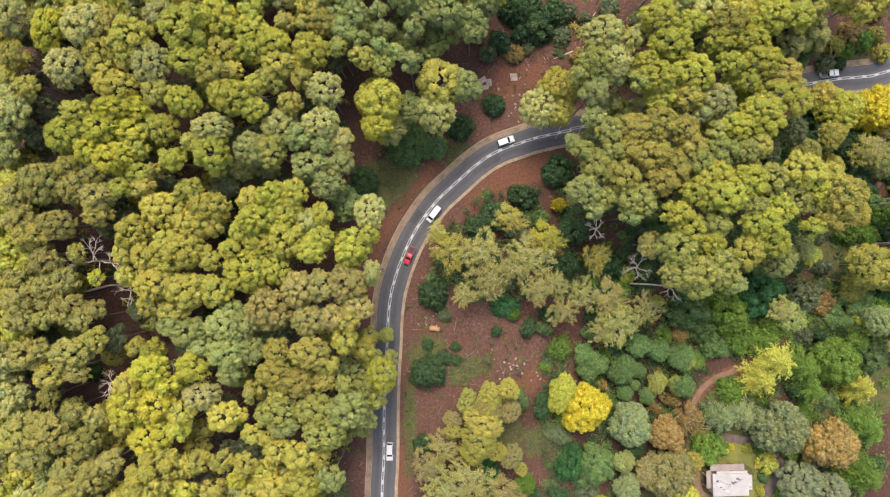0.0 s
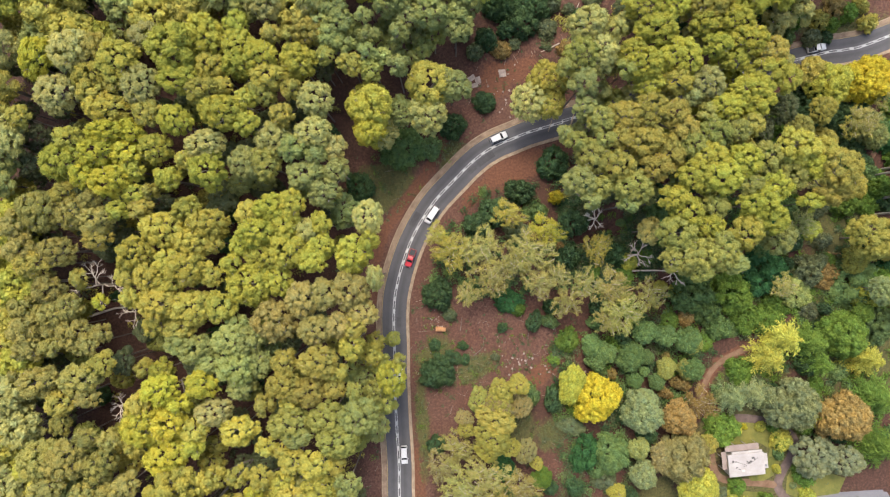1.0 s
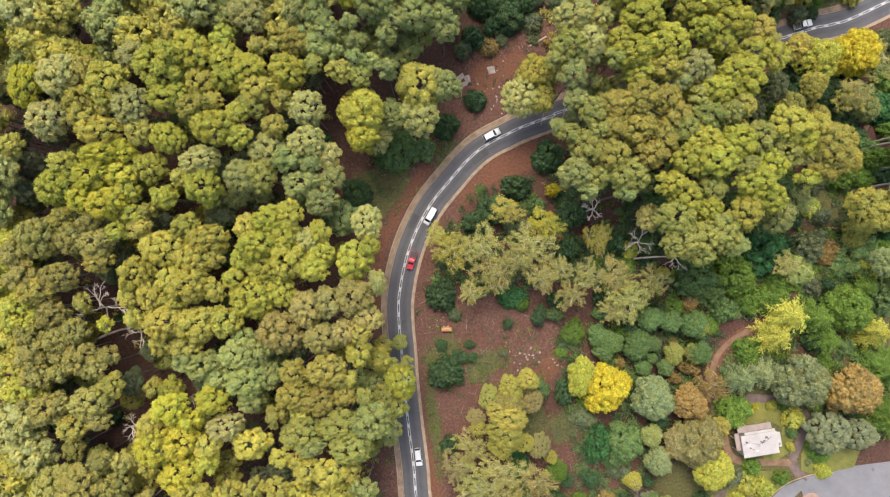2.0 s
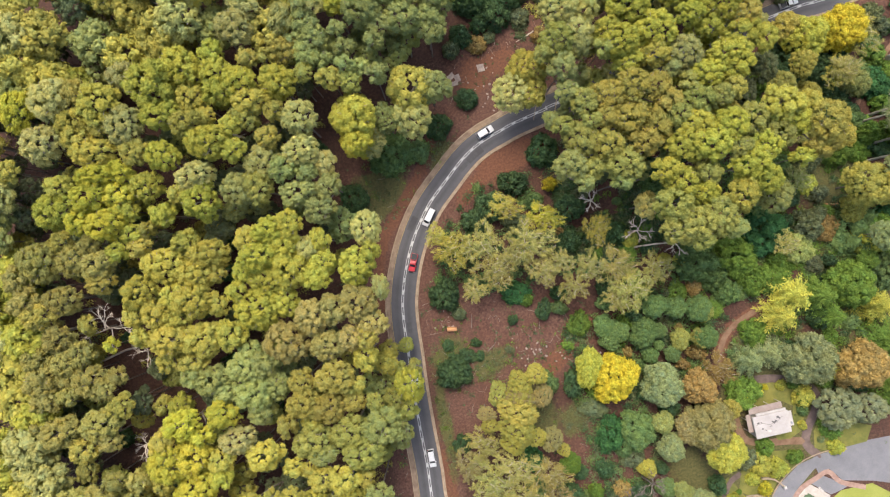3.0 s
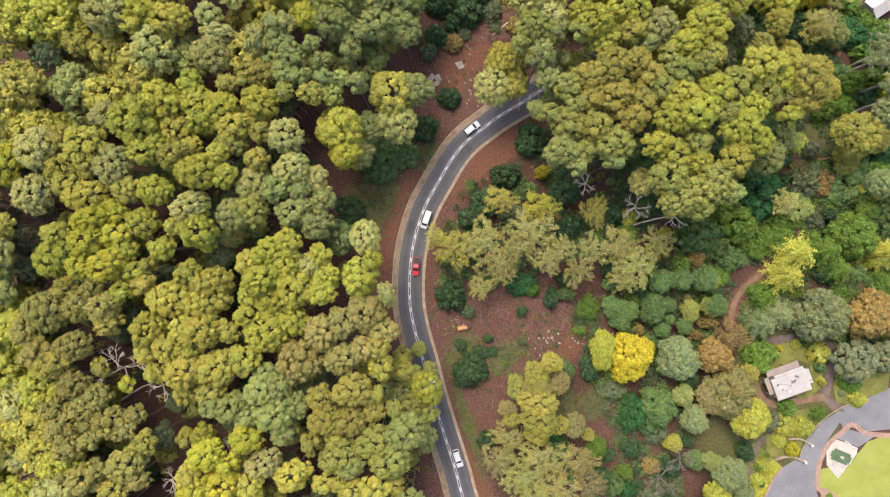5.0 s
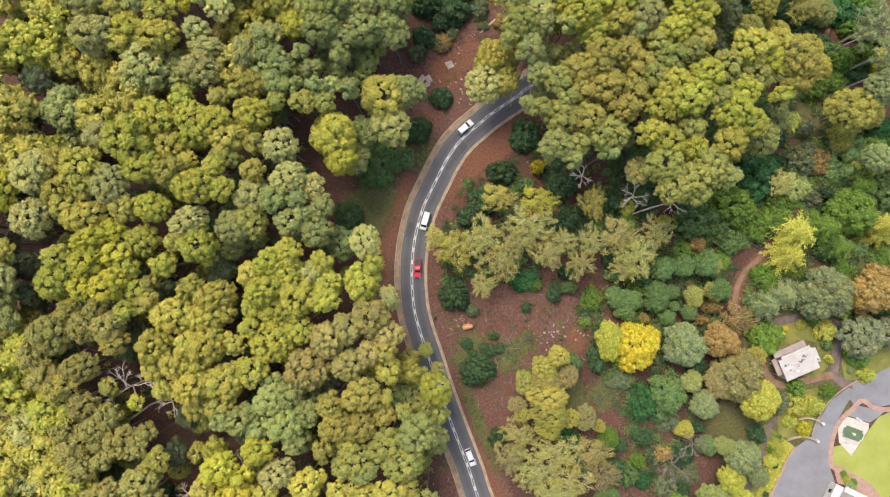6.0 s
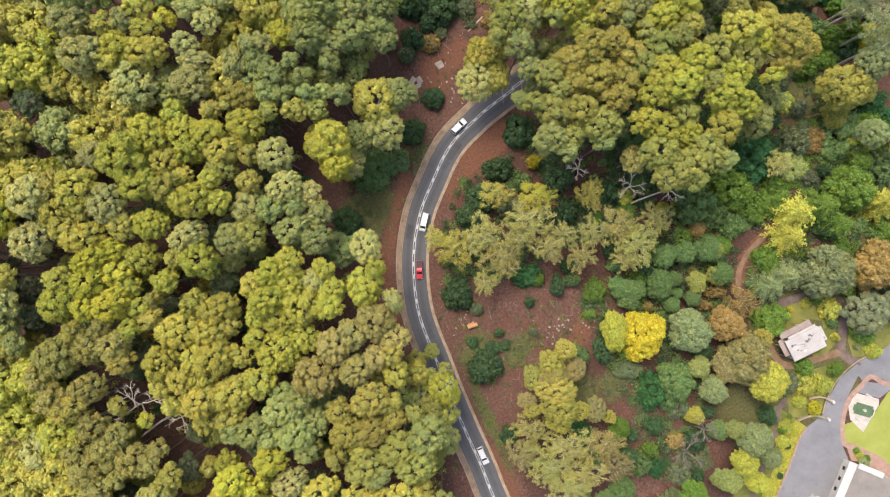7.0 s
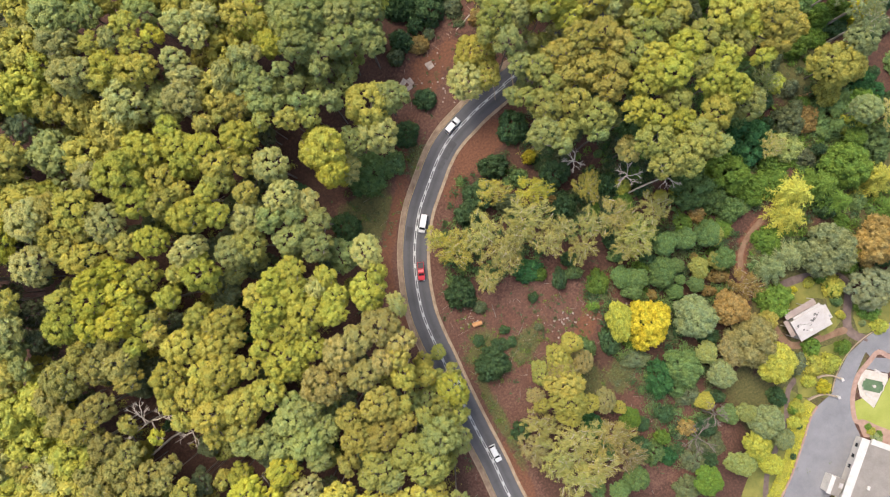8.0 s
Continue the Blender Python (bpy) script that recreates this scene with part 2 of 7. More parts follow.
def heads(seed, radius, head, height=0.62, packing=0.8, spill=0.05):
    """(centre, radius, way out) of the rounded leaf heads that sit side by side over a crown's uneven dome."""
    rng = random.Random(seed)
    wave = [(rng.uniform(0, 6.28), rng.uniform(0.03, 0.11), k) for k in (2, 3, 5)]
    out = []
    for i in range(1500):
        r = head * (rng.uniform(1.0, 1.35) if i < 150 else rng.uniform(0.7, 1.0) if i < 700 else rng.uniform(0.45, 0.7))
        turn, flat = rng.uniform(0, 6.28), math.sqrt(rng.uniform(0.0, 1.0 + spill))
        swell_at = 1 + sum(w * math.sin(k * turn + p) for p, w, k in wave)
        d = max(0.2, radius - r * 0.85) * swell_at * flat
        up = math.sqrt(max(0.0, 1 - min(1.0, flat) ** 2))
        p = Vector((d * math.cos(turn), d * math.sin(turn), up * radius * height - max(0.0, flat - 0.9) * radius * 0.9 + rng.uniform(-0.13, 0.13) * radius))
        if all((p - q).length > packing * (r + o) for q, o, _ in out):
            way = Vector((math.cos(turn) * flat * 0.8, math.sin(turn) * flat * 0.8, 0.45 + up)).normalized()
            out.append((p, r, way))
    return out


def knobby(name, seed, lobes, knob, material, cards=6, leaf=0.17, aspect=0.6, close=0.8, core=0.82, squash=0.9, shag=0.5):
    """A crown of leaf heads, each a core wrapped in small tufts with loose leaf sprays on them."""
    rng = np.random.default_rng(seed)
    ring = np.arange(6) * math.pi / 3
    verts, tris, quads, n = [], [], [], 0
    lid = np.array([(0, 1 + k, 1 + (k + 1) % 6) for k in range(6)])
    centres = np.array([tuple(p) for p, _, _ in lobes])
    sizes = np.array([r for _, r, _ in lobes])
    for i, (p, r, axis) in enumerate(lobes):
        p, axis = np.array(p), np.array(axis)
        want = int(9.0 / close ** 2 * (r / knob) ** 2 / 2)
        z = 1 - (np.arange(want) + 0.5) / want * 2
        t = np.arange(want) * 2.39996 + rng.uniform(0, 6.28)
        f = np.sqrt(np.maximum(0, 1 - z * z))
        way = unit(np.stack([f * np.cos(t), f * np.sin(t), z], axis=1) + rng.normal(0, 0.32 * knob / r, (want, 3)))
        at = p + way * r * rng.uniform(0.84, 1.06, (want, 1)) * np.array([1, 1, squash])
        gap = np.linalg.norm(at[:, None, :] - centres[None], axis=2) / sizes[None]
        gap[:, i] = 9
        keep = (way @ axis > -0.1) & (way[:, 2] > -0.5) & (gap.min(axis=1) > 0.82)
        at, way = at[keep], way[keep]
        m = len(at)
        lump = BALL_V * r * core * np.array([1, 1, squash]) + p
        verts.append(lump)
        tris.append(BALL_F + n)
        n += len(lump)
        if not m:
            continue
        out = unit(way + np.array([0, 0, 0.2]) + rng.normal(0, 0.2, (m, 3)))
        side, over = facing(out)
        k = (knob * rng.uniform(0.65, 1.25, m))[:, None]
        spin = ring[None] + rng.uniform(0, 1, (m, 1))
        rim = side[:, None] * np.cos(spin)[..., None] + over[:, None] * np.sin(spin)[..., None]
        low = at[:, None] + rim * (k * rng.uniform(0.7, 1.0, (m, 6)))[..., None] - out[:, None] * (k * rng.uniform(0.1, 0.5, (m, 6)))[..., None]
        caps = np.concatenate([(at + out * k * 0.42)[:, None], low], axis=1)
        verts.append(caps.reshape(-1, 3))
        tris.append((lid[None] + (np.arange(m) * 7)[:, None, None] + n).reshape(-1, 3))
        n += m * 7
        pick = np.repeat(np.arange(m), cards)
        far = unit(rng.normal(size=(len(pick), 3)) + out[pick] * 1.2)
        pos = at[pick] + far * k[pick] * rng.uniform(0.6, 0.98, (len(pick), 1))
        v, q = leaf_cards(rng, pos, far + out[pick] * 0.6, leaf, aspect, shag)
        verts.append(v)
        quads.append(q + n)
        n += len(v)
    return raw_mesh(name, np.concatenate(verts), [np.concatenate(tris), np.concatenate(quads)], material)


def feathery(seed, radius, height, material, twigs=74):
    """The leaves and the bare twigs of a loose crown: drooping twigs with narrow sprays on either side."""
    rng = np.random.default_rng(seed)
    pos, nrm, along, wood = [], [], [], []
    wave = rng.uniform(0, 6.28, 3)
    for i in range(twigs):
        turn = i * 2.39996 + rng.uniform(-0.5, 0.5)
        flat = math.sqrt((i + 0.5) / twigs)
        edge = 1 + 0.16 * math.sin(3 * turn + wave[0]) + 0.12 * math.sin(5 * turn + wave[1])
        way = np.array([math.cos(turn), math.sin(turn), 0.0])
        way = unit((way + rng.normal(0, 0.45, 3) * np.array([1, 1, 0]))[None])[0]
        tip = np.array([math.cos(turn), math.sin(turn), 0.0]) * radius * edge * flat
        tip[2] = radius * height * math.sqrt(max(0.0, 1.02 - flat * flat)) + rng.uniform(-1.3, 0.7)
        length = rng.uniform(1.3, 2.4)
        root = tip - way * length - np.array([0, 0, 0.7 * length])
        side = np.array([-way[1], way[0], 0.0])
        if i % 2:
            wood.append(tube([root, (root + tip) / 2 + np.array([0, 0, 0.22 * length]), tip], [0.07, 0.055, 0.02], 4))
        for u in np.linspace(0.1, 1.0, 13):
            spine = root * (1 - u) + tip * u + np.array([0, 0, 0.9 * length * u * (1 - u)])
            for s in (-1, 0, 1):
                reach = (0.55 - 0.3 * u) * rng.uniform(0.5, 1.3)
                pos.append(spine + side * s * reach + way * reach * 0.5 + rng.normal(0, 0.09, 3) - np.array([0, 0, 0.12 * abs(s)]))
                nrm.append(np.array([0, 0, 0.8]) + side * s * 0.5 + way * 0.4 + rng.normal(0, 0.35, 3))
                along.append(way + side * s * 0.8)
    v, q = leaf_cards(rng, np.array(pos), np.array(nrm), 0.36, 0.17, 0.35, np.array(along))
    return raw_mesh("crown", v, q, material), raw_mesh("branchwork", *joined(wood), DEADWOOD, True)


# ---- lines of the plan ----
def smooth_line(points, step=1.5):
    """A Catmull-Rom line through the points, at even steps."""
    p = np.array([2 * np.array(points[0]) - points[1], *points, 2 * np.array(points[-1]) - points[-2]], dtype=float)
    fine = []
    for i in range(1, len(p) - 2):
        for u in np.linspace(0, 1, 40, endpoint=False):
            a, b, c, d = p[i - 1:i + 3]
            fine.append(0.5 * (2 * b + (c - a) * u + (2 * a - 5 * b + 4 * c - d) * u * u + (3 * b - a - 3 * c + d) * u ** 3))
    fine = np.array(fine + [p[-2]])
    run = np.concatenate([[0], np.cumsum(np.linalg.norm(np.diff(fine, axis=0), axis=1))])
    at = np.linspace(0, run[-1], max(2, int(run[-1] / step)))
    return np.stack([np.interp(at, run, fine[:, 0]), np.interp(at, run, fine[:, 1])], axis=1)


def across(line):
    """The unit vector to the right of the line at each of its points."""
    way = np.gradient(line, axis=0)
    way /= np.linalg.norm(way, axis=1, keepdims=True)
    return np.stack([way[:, 1], -way[:, 0]], axis=1)


def away(line, pts):
    """Distance from each point to the line."""
    best = np.full(len(pts), 1e9)
    for q in line:
        best = np.minimum(best, np.hypot(pts[:, 0] - q[0], pts[:, 1] - q[1]))
    return best


def ribbon(name, line, profile, material, parent=None, lie=None):
    """A strip along a line with the cross-section given as (offset to the right, height)."""
    side = across(line)
    k = len(profile)
    verts = np.array([(*(p + s * o), z + (lie(*(p + s * o)) if lie else 0.0)) for p, s in zip(line, side) for o, z in profile])
    faces = np.array([(i * k + j, i * k + j + 1, (i + 1) * k + j + 1, (i + 1) * k + j) for i in range(len(line) - 1) for j in range(k - 1)])
    me = raw_mesh(name, verts, faces[:, ::-1], material)
    ob = new(name, me)
    ob.parent = parent
    return ob


def slab(name, corners, z0, z1, material, parent=None):
    """A flat plate with the outline given."""
    bm = bmesh.new()
    low = [bm.verts.new((x, y, z0)) for x, y in corners]
    high = [bm.verts.new((x, y, z1)) for x, y in corners]
    bm.faces.new(low[::-1])
    bm.faces.new(high)
    for i in range(len(corners)):
        j = (i + 1) % len(corners)
        bm.faces.new((low[i], low[j], high[j], high[i]))
    bmesh.ops.triangulate(bm, faces=[f for f in bm.faces if len(f.verts) > 4])
    ob = new(name, bm_mesh(name, bm, material))
    ob.parent = parent
    return ob


# The centre of the road, from south to north-east.
ROAD = smooth_line([
    (-18.6, -164.2), (-17.8, -110.1), (-17.2, -79.1), (-17.1, -65.5), (-16.7, -58.8), (-16.6, -52.5), (-16.6, -48.3), (-16.5, -41.9), (-16.2, -32.8), (-15.7, -25.4), (-15.6, -21.8), (-15.3, -17.0), (-14.6, -11.9), (-13.2, -6.9), (-12.4, -4.5), (-10.4, 0.4), (-7.9, 5.1), (-5.2, 9.2), (-2.1, 13.1), (0.9, 16.0), (4.8, 19.5), (7.8, 22.2), (11.8, 25.1), (16.0, 27.2), (20.2, 28.6), (24.8, 30.1), (34.5, 32.3), (39.1, 33.5), (101.1, 45.2), (112.3, 46.6), (121.7, 48.6), (162.0, 62.0), (222.0, 80.0)])
DRIVE_LOOP = smooth_line([(72.8, -51.6), (78.0, -51.8), (83.1, -52.9), (88.1, -55.2), (91.2, -58.5), (90.2, -62.7), (87.4, -67.0), (86.0, -71.3), (89.1, -75.8)], 1.0)
DRIVE_LOW = smooth_line([(69.0, -55.4), (68.4, -61.2), (69.9, -67.0), (75.5, -68.9), (80.8, -69.6), (85.7, -70.5)], 1.0)
FOOT_TRACK = smooth_line([(65.1, -49.8), (68.6, -40.5), (72.3, -36.2), (79.0, -33.1), (86.7, -31.8), (94.5, -33.5)], 1.0)
BANK_TRACK = smooth_line([(2.5, 32.9), (-0.3, 26.0), (-6.0, 18.2), (-12.2, 11.3), (-16.4, 5.9), (-19.2, -1.9), (-20.7, -12.7)], 1.0)
TERRACE_PATH = smooth_line([(66.9, -75.9), (63.4, -77.9), (59.2, -84.5), (53.4, -90.1), (48.3, -94.5), (40.8, -106.3)], 1.0)
GULLY = smooth_line([(42.7, 65.4), (33.4, 56.1), (21.0, 50.7), (14.8, 41.4), (8.7, 33.7)], 1.0)

# Soft patches of the ground: (x, y, half-width, half-depth, turn).
GRASSY = [(15.5, -49.0, 4, 6, 0), (-4.5, -30.0, 4, 5, 0), (6.0, -33.0, 5, 3, 20), (-14.5, 17.9, 8, 6.5, 30), (-9.6, -46.7, 1.4, 13, 0), (24.9, -52.1, 3.2, 3.6, 0), (2.5, 26.3, 4.5, 3, 40), (78.2, -18.9, 8, 5, 0), (79.8, -40.5, 10, 6, 20), (110.7, -31.2, 16, 14, 0),
          (75.1, -54.4, 9, 5, 0), (107.6, -0.3, 8, 12, 0), (73.4, -76.2, 12, 9, 0), (57.2, -86.9, 6, 22, 15), (110.7, 53.8, 10, 4, 0), (83.9, -56.4, 12, 7, 30), (92.3, -70.4, 9, 6, 0)]
BARE = [(115.3, 62.3, 9, 5, 40), (10.2, -25.0, 17, 11, 10), (-0.6, -39.0, 9, 12, 0), (17.9, 41.4, 12, 10, 40), (-6.8, -18.9, 7, 10, 0), (34.9, 61.5, 13, 8, 30), (24.1, -32.8, 9, 7, 0), (13.3, -31.2, 10, 8, 0), (28.4, -71.6, 14, 12, 0), (103.0, -25.0, 8, 4, 10),
        (89.0, -21.2, 10, 4, 0), (27.2, -62.1, 8, 8, 0), (-19.9, 16.7, 5, 8, 0), (50.4, 43.0, 6, 5, 0), (-20.7, -56.0, 4, 14, 0)]
RED = [(-11.8, -62.9, 1.6, 10, 0), (21.8, 46.8, 6, 2.5, 20), (16.4, 44.5, 3, 4, 0), (31.1, -28.9, 5, 2.6, 30), (82.9, -33.5, 4, 2, 0), (23.3, 21.3, 9, 3.4, 18), (56.6, 13.6, 3, 2, 0), (23.3, -35.9, 5, 2, 35), (11.7, 15.9, 6, 2.2, 38)]
FLAT = [(73.9, -85.2, 34), (78.6, -63.2, 16), (84.4, -108.4, 30), (56.6, -111.2, 34)]


def patchwork(pts, patches):
    out = np.zeros(len(pts))
    for x, y, a, b, turn in patches:
        c, s = math.cos(radians(turn)), math.sin(radians(turn))
        dx, dy = pts[:, 0] - x, pts[:, 1] - y
        d = np.hypot((dx * c + dy * s) / a, (dy * c - dx * s) / b)
        out = np.maximum(out, np.clip(1.35 - d * 0.75, 0, 1))
    return out


def swell(x, y):
    """Gentle hollows of the forest floor, level by the road and the buildings."""
    d = math.sqrt(min((x - q[0]) ** 2 + (y - q[1]) ** 2 for q in ROAD[::4]))
    for fx, fy, fr in FLAT:
        d = min(d, max(0.0, math.hypot(x - fx, y - fy) - fr + 8))
    ease = min(1.0, max(0.0, (d - 9) / 14))
    return ease * ease * (1.5 * noise.noise((x * 0.028, y * 0.028, 3.1)) + 0.35 * noise.noise((x * 0.13, y * 0.13, 7.7)))


def build_ground():
    near = np.arange(-165, 165.1, 1.5)
    far = np.cumsum(4 * 1.28 ** np.arange(22))
    axis = np.concatenate([-165 - far[::-1], near, 165 + far])
    n = len(axis)
    gx, gy = np.meshgrid(axis, axis, indexing="ij")
    pts = np.stack([gx.ravel(), gy.ravel()], axis=1)
    z = np.array([swell(x, y) for x, y in pts])
    idx = np.arange(n * n).reshape(n, n)
    faces = np.stack([idx[:-1, :-1].ravel(), idx[1:, :-1].ravel(), idx[1:, 1:].ravel(), idx[:-1, 1:].ravel()], axis=1)
    me = raw_mesh("ground", np.column_stack([pts, z]), faces, EARTH, True)
    verge = np.clip(1.5 - np.abs(away(ROAD, pts) - 5.5) / 4.0, 0, 1)
    tracks = np.maximum(np.clip(1.5 - away(FOOT_TRACK, pts) / 1.6, 0, 1), np.clip(1.4 - away(BANK_TRACK, pts) / 1.7, 0, 1))
    gully = np.clip(1.4 - away(GULLY, pts) / 5.0, 0, 1)
    for name, values in (("grass", patchwork(pts, GRASSY) - tracks * 0.8), ("bare", np.maximum(np.maximum(patchwork(pts, BARE), verge * 0.9), gully * 0.6)), ("red", np.maximum(patchwork(pts, RED), tracks * 0.9))):
        me.attributes.new(name, "FLOAT", "POINT").data.foreach_set("value", np.clip(values, 0, 1).astype(np.float32))
    tagged(new("ground", me), "red-brown forest earth with leaf litter and grass", "ground", kind="structure")


build_ground()


# ---- road ----
def build_road():
    half, top = 3.35, 0.06
    offs = np.linspace(-half, half, 15)
    road = ribbon("road", ROAD, [(-half - 0.05, -0.25), *[(o, top + 0.03 * (1 - (o / half) ** 2)) for o in offs], (half + 0.05, -0.25)], ASPHALT)
    wear = np.tile(np.concatenate([[0], np.exp(-((np.abs(np.abs(offs) - 1.55) - 0.0) / 0.55) ** 2), [0]]), len(ROAD))
    road.data.attributes.new("wear", "FLOAT", "POINT").data.foreach_set("value", wear.astype(np.float32))
    tagged(road, "dark grey asphalt road with a double white line", "road", kind="structure")
    z = top + 0.036
    for o in (-0.26, 0.26):
        ribbon("centre_line", ROAD, [(o - 0.085, z), (o + 0.085, z)], LINE, road)
    run = np.concatenate([[0], np.cumsum(np.linalg.norm(np.diff(ROAD, axis=0), axis=1))])
    side = across(ROAD)
    for s in np.arange(70, run[-1] - 60, 3.4):
        c = np.array([np.interp(s, run, ROAD[:, 0]), np.interp(s, run, ROAD[:, 1])])
        if np.hypot(*c) > 150:
            continue
        q = np.array([np.interp(s, run, side[:, 0]), np.interp(s, run, side[:, 1])])
        w = np.array([-q[1], q[0]])
        dash = [c + w * a + q * b for a, b in ((-0.6, -0.17), (-0.6, 0.17), (0.6, 0.17), (0.6, -0.17))]
        me = raw_mesh("line_dash", np.array([(*p, z + 0.001) for p in dash]), np.array([[0, 1, 2, 3]]), LINE)
        new("line_dash", me).parent = road
    for s0, s1, o0, o1 in ((0.0, 5.5, 0.7, 2.5), (6.5, 9.0, 0.9, 2.2), (26.0, 30.0, -2.6, -0.9), (55.0, 58.0, 0.8, 2.0)):
        start = float(run[int(np.argmin(np.hypot(ROAD[:, 0] - (13.6, 27.2)[0], ROAD[:, 1] - (13.6, 27.2)[1])))]) - s0
        span = np.linspace(start - (s1 - s0), start, 8)
        bit = np.stack([np.interp(span, run, ROAD[:, 0]), np.interp(span, run, ROAD[:, 1])], axis=1)
        ribbon("asphalt_patch", bit, [(o0, z - 0.002), ((o0 + o1) / 2, z - 0.001), (o1, z - 0.002)], ASPHALT_PATCH, road)
    ribbon("edge_line", ROAD, [(-half + 0.05, top + 0.008), (-half + 0.2, top + 0.008)], EDGE, road)
    for sign, wide in ((-1, 1.15), (1, 0.6)):
        def strip(name, profile, material):
            rows = [(sign * (half + o), z) for o, z in profile]
            return ribbon(name, ROAD, rows if sign > 0 else rows[::-1], material)
        tagged(strip("gutter", [(0.052, -0.2), (0.055, top + 0.012), (wide, top - 0.005), (wide + 0.002, -0.2)], GUTTER if sign < 0 else CONCRETE), "dirty tan concrete gutter beside the road", "gutter", kind="structure")
        tagged(strip("kerb", [(wide + 0.004, -0.2), (wide + 0.03, 0.15), (wide + 0.26, 0.17), (wide + 0.3, -0.2)], CONCRETE), "dusty tan concrete kerb beside the road", "kerb", kind="structure")


build_road()
for line, width, mat, label in ((DRIVE_LOOP, 1.15, GRAVEL, "brown gravel driveway looping round the house"), (DRIVE_LOW, 0.95, TRACK, "orange-brown dirt driveway below the house"), (TERRACE_PATH, 0.7, GRAVEL, "narrow grey-brown garden path")):
    tagged(ribbon("driveway", line, [(-width - 0.2, -0.1), (-width, 0.03), (0, 0.06), (width, 0.03), (width + 0.2, -0.1)], mat), label, "driveway", kind="structure")

for corners in ([(76.0, -52.5), (80.6, -53.2), (86.5, -56.5), (89.9, -58.3), (85.0, -67.8), (82.1, -69.1), (78.7, -68.9), (78.1, -67.7), (83.1, -66.1), (84.4, -60.5), (81.8, -58.7), (71.6, -59.1), (71.8, -55.5)], [(91.2, -64.6), (88.6, -68.5), (88.0, -72.9), (91.1, -74.4), (95.2, -74.1), (102.1, -74.4), (104.5, -69.9)], [(71.0, -70.2), (75.1, -71.3), (82.6, -72.4), (83.3, -75.7), (83.3, -76.7), (79.7, -77.8), (76.5, -79.6), (72.6, -84.6), (65.4, -80.7), (68.5, -70.6)]):
    tagged(slab("garden_lawn", corners, -0.3, 0.045, TURF_ROUGH), "rough yellow-green grass in the garden of the house", "lawn", kind="structure")
tagged(ribbon("footpath", FOOT_TRACK, [(-0.95, -0.08), (-0.7, 0.04), (0, 0.05), (0.7, 0.04), (0.95, -0.08)], TRACK, None, swell), "orange-brown dirt footpath winding between bushes", "path", kind="structure")
CAR_PARK = [(34.9, -119.0), (46.2, -105.0), (53.8, -98.6), (60.6, -92.3), (65.4, -87.4), (68.6, -85.2), (73.9, -83.9), (77.0, -80.6), (82.7, -76.6), (89.9, -74.8), (102.7, -73.9), (123.4, -74.7), (122.9, -78.3),
            (102.3, -77.9), (91.7, -77.5), (86.9, -78.5), (81.6, -82.7), (78.6, -86.3), (76.5, -90.2), (75.3, -94.4), (75.2, -97.9), (70.0, -102.5), (66.8, -106.4), (58.9, -108.9), (47.2, -125.5)]
tagged(slab("car_park", CAR_PARK, -0.2, 0.05, ASPHALT_PALE), "pale grey worn asphalt car park and access lane", "car park", kind="structure")
LAWN = [(77.7, -88.7), (80.5, -89.1), (82.0, -93.0), (89.1, -88.0), (92.8, -85.7), (101.6, -85.4), (122.0, -101.3), (110.7, -130.2), (87.6, -121.2), (84.9, -104.8), (83.1, -101.1), (79.8, -97.2), (76.3, -93.4)]
tagged(slab("lawn", LAWN, -0.2, 0.07, TURF), "bright yellow-green mown lawn beside the car park", "lawn", kind="structure")
COURT = [(84.6, -82.2), (89.7, -86.4), (89.0, -87.9), (82.0, -92.9), (80.2, -88.3), (81.2, -84.9)]
tagged(slab("paved_court", COURT, -0.2, 0.06, PAVING), "cream paved court round the garden pool", "paving", kind="structure")
BLUE_COURT = [(86.9, -81.3), (88.7, -80.8), (95.2, -84.8), (92.9, -85.6), (89.9, -86.3), (84.9, -82.1)]
tagged(slab("pavement", BLUE_COURT, -0.2, 0.045, ASPHALT_PALE), "pale blue-grey pavement at the court", "pavement", kind="structure")
FORECOURT = [(87.3, -78.1), (101.3, -73.6), (126.1, -73.8), (122.5, -91.5), (101.9, -84.8), (93.8, -83.1), (90.8, -79.3), (87.7, -80.4)]
tagged(slab("pavement", FORECOURT, -0.2, 0.04, ASPHALT_PALE), "pale grey asphalt beside the brick edging", "pavement", kind="structure")
BRICK_APRON = [(76.4, -93.2), (79.9, -97.0), (83.2, -101.0), (85.0, -104.8), (86.1, -110.6), (80.6, -105.1), (79.0, -100.5), (75.8, -98.6), (76.0, -96.3)]
tagged(slab("pavement", BRICK_APRON, -0.2, 0.055, BRICK_PAVING), "red brick apron between lawn and building", "pavement", kind="structure")
BRICK_EDGE = smooth_line([(99.6, -86.2), (93.2, -83.4), (90.4, -80.0), (86.6, -81.2), (82.1, -83.2), (78.7, -86.9), (76.9, -90.3), (76.0, -93.7), (77.8, -95.0), (80.1, -97.9), (83.2, -101.8), (85.2, -106.9)], 0.8)
tagged(ribbon("brick_path", BRICK_EDGE, [(-0.7, -0.1), (-0.65, 0.09), (0.65, 0.09), (0.7, -0.1)], BRICK_PAVING), "red brick path edging the lawn", "path", kind="structure")
DRIVE_EDGE = smooth_line([(96.6, -74.8), (89.7, -74.5), (82.6, -76.4), (77.0, -80.3), (74.0, -83.6)], 0.8)
tagged(ribbon("kerb", DRIVE_EDGE, [(-0.14, -0.1), (-0.13, 0.16), (0.13, 0.16), (0.14, -0.1)], CONCRETE), "pale tan kerb along the access lane", "kerb", kind="structure")
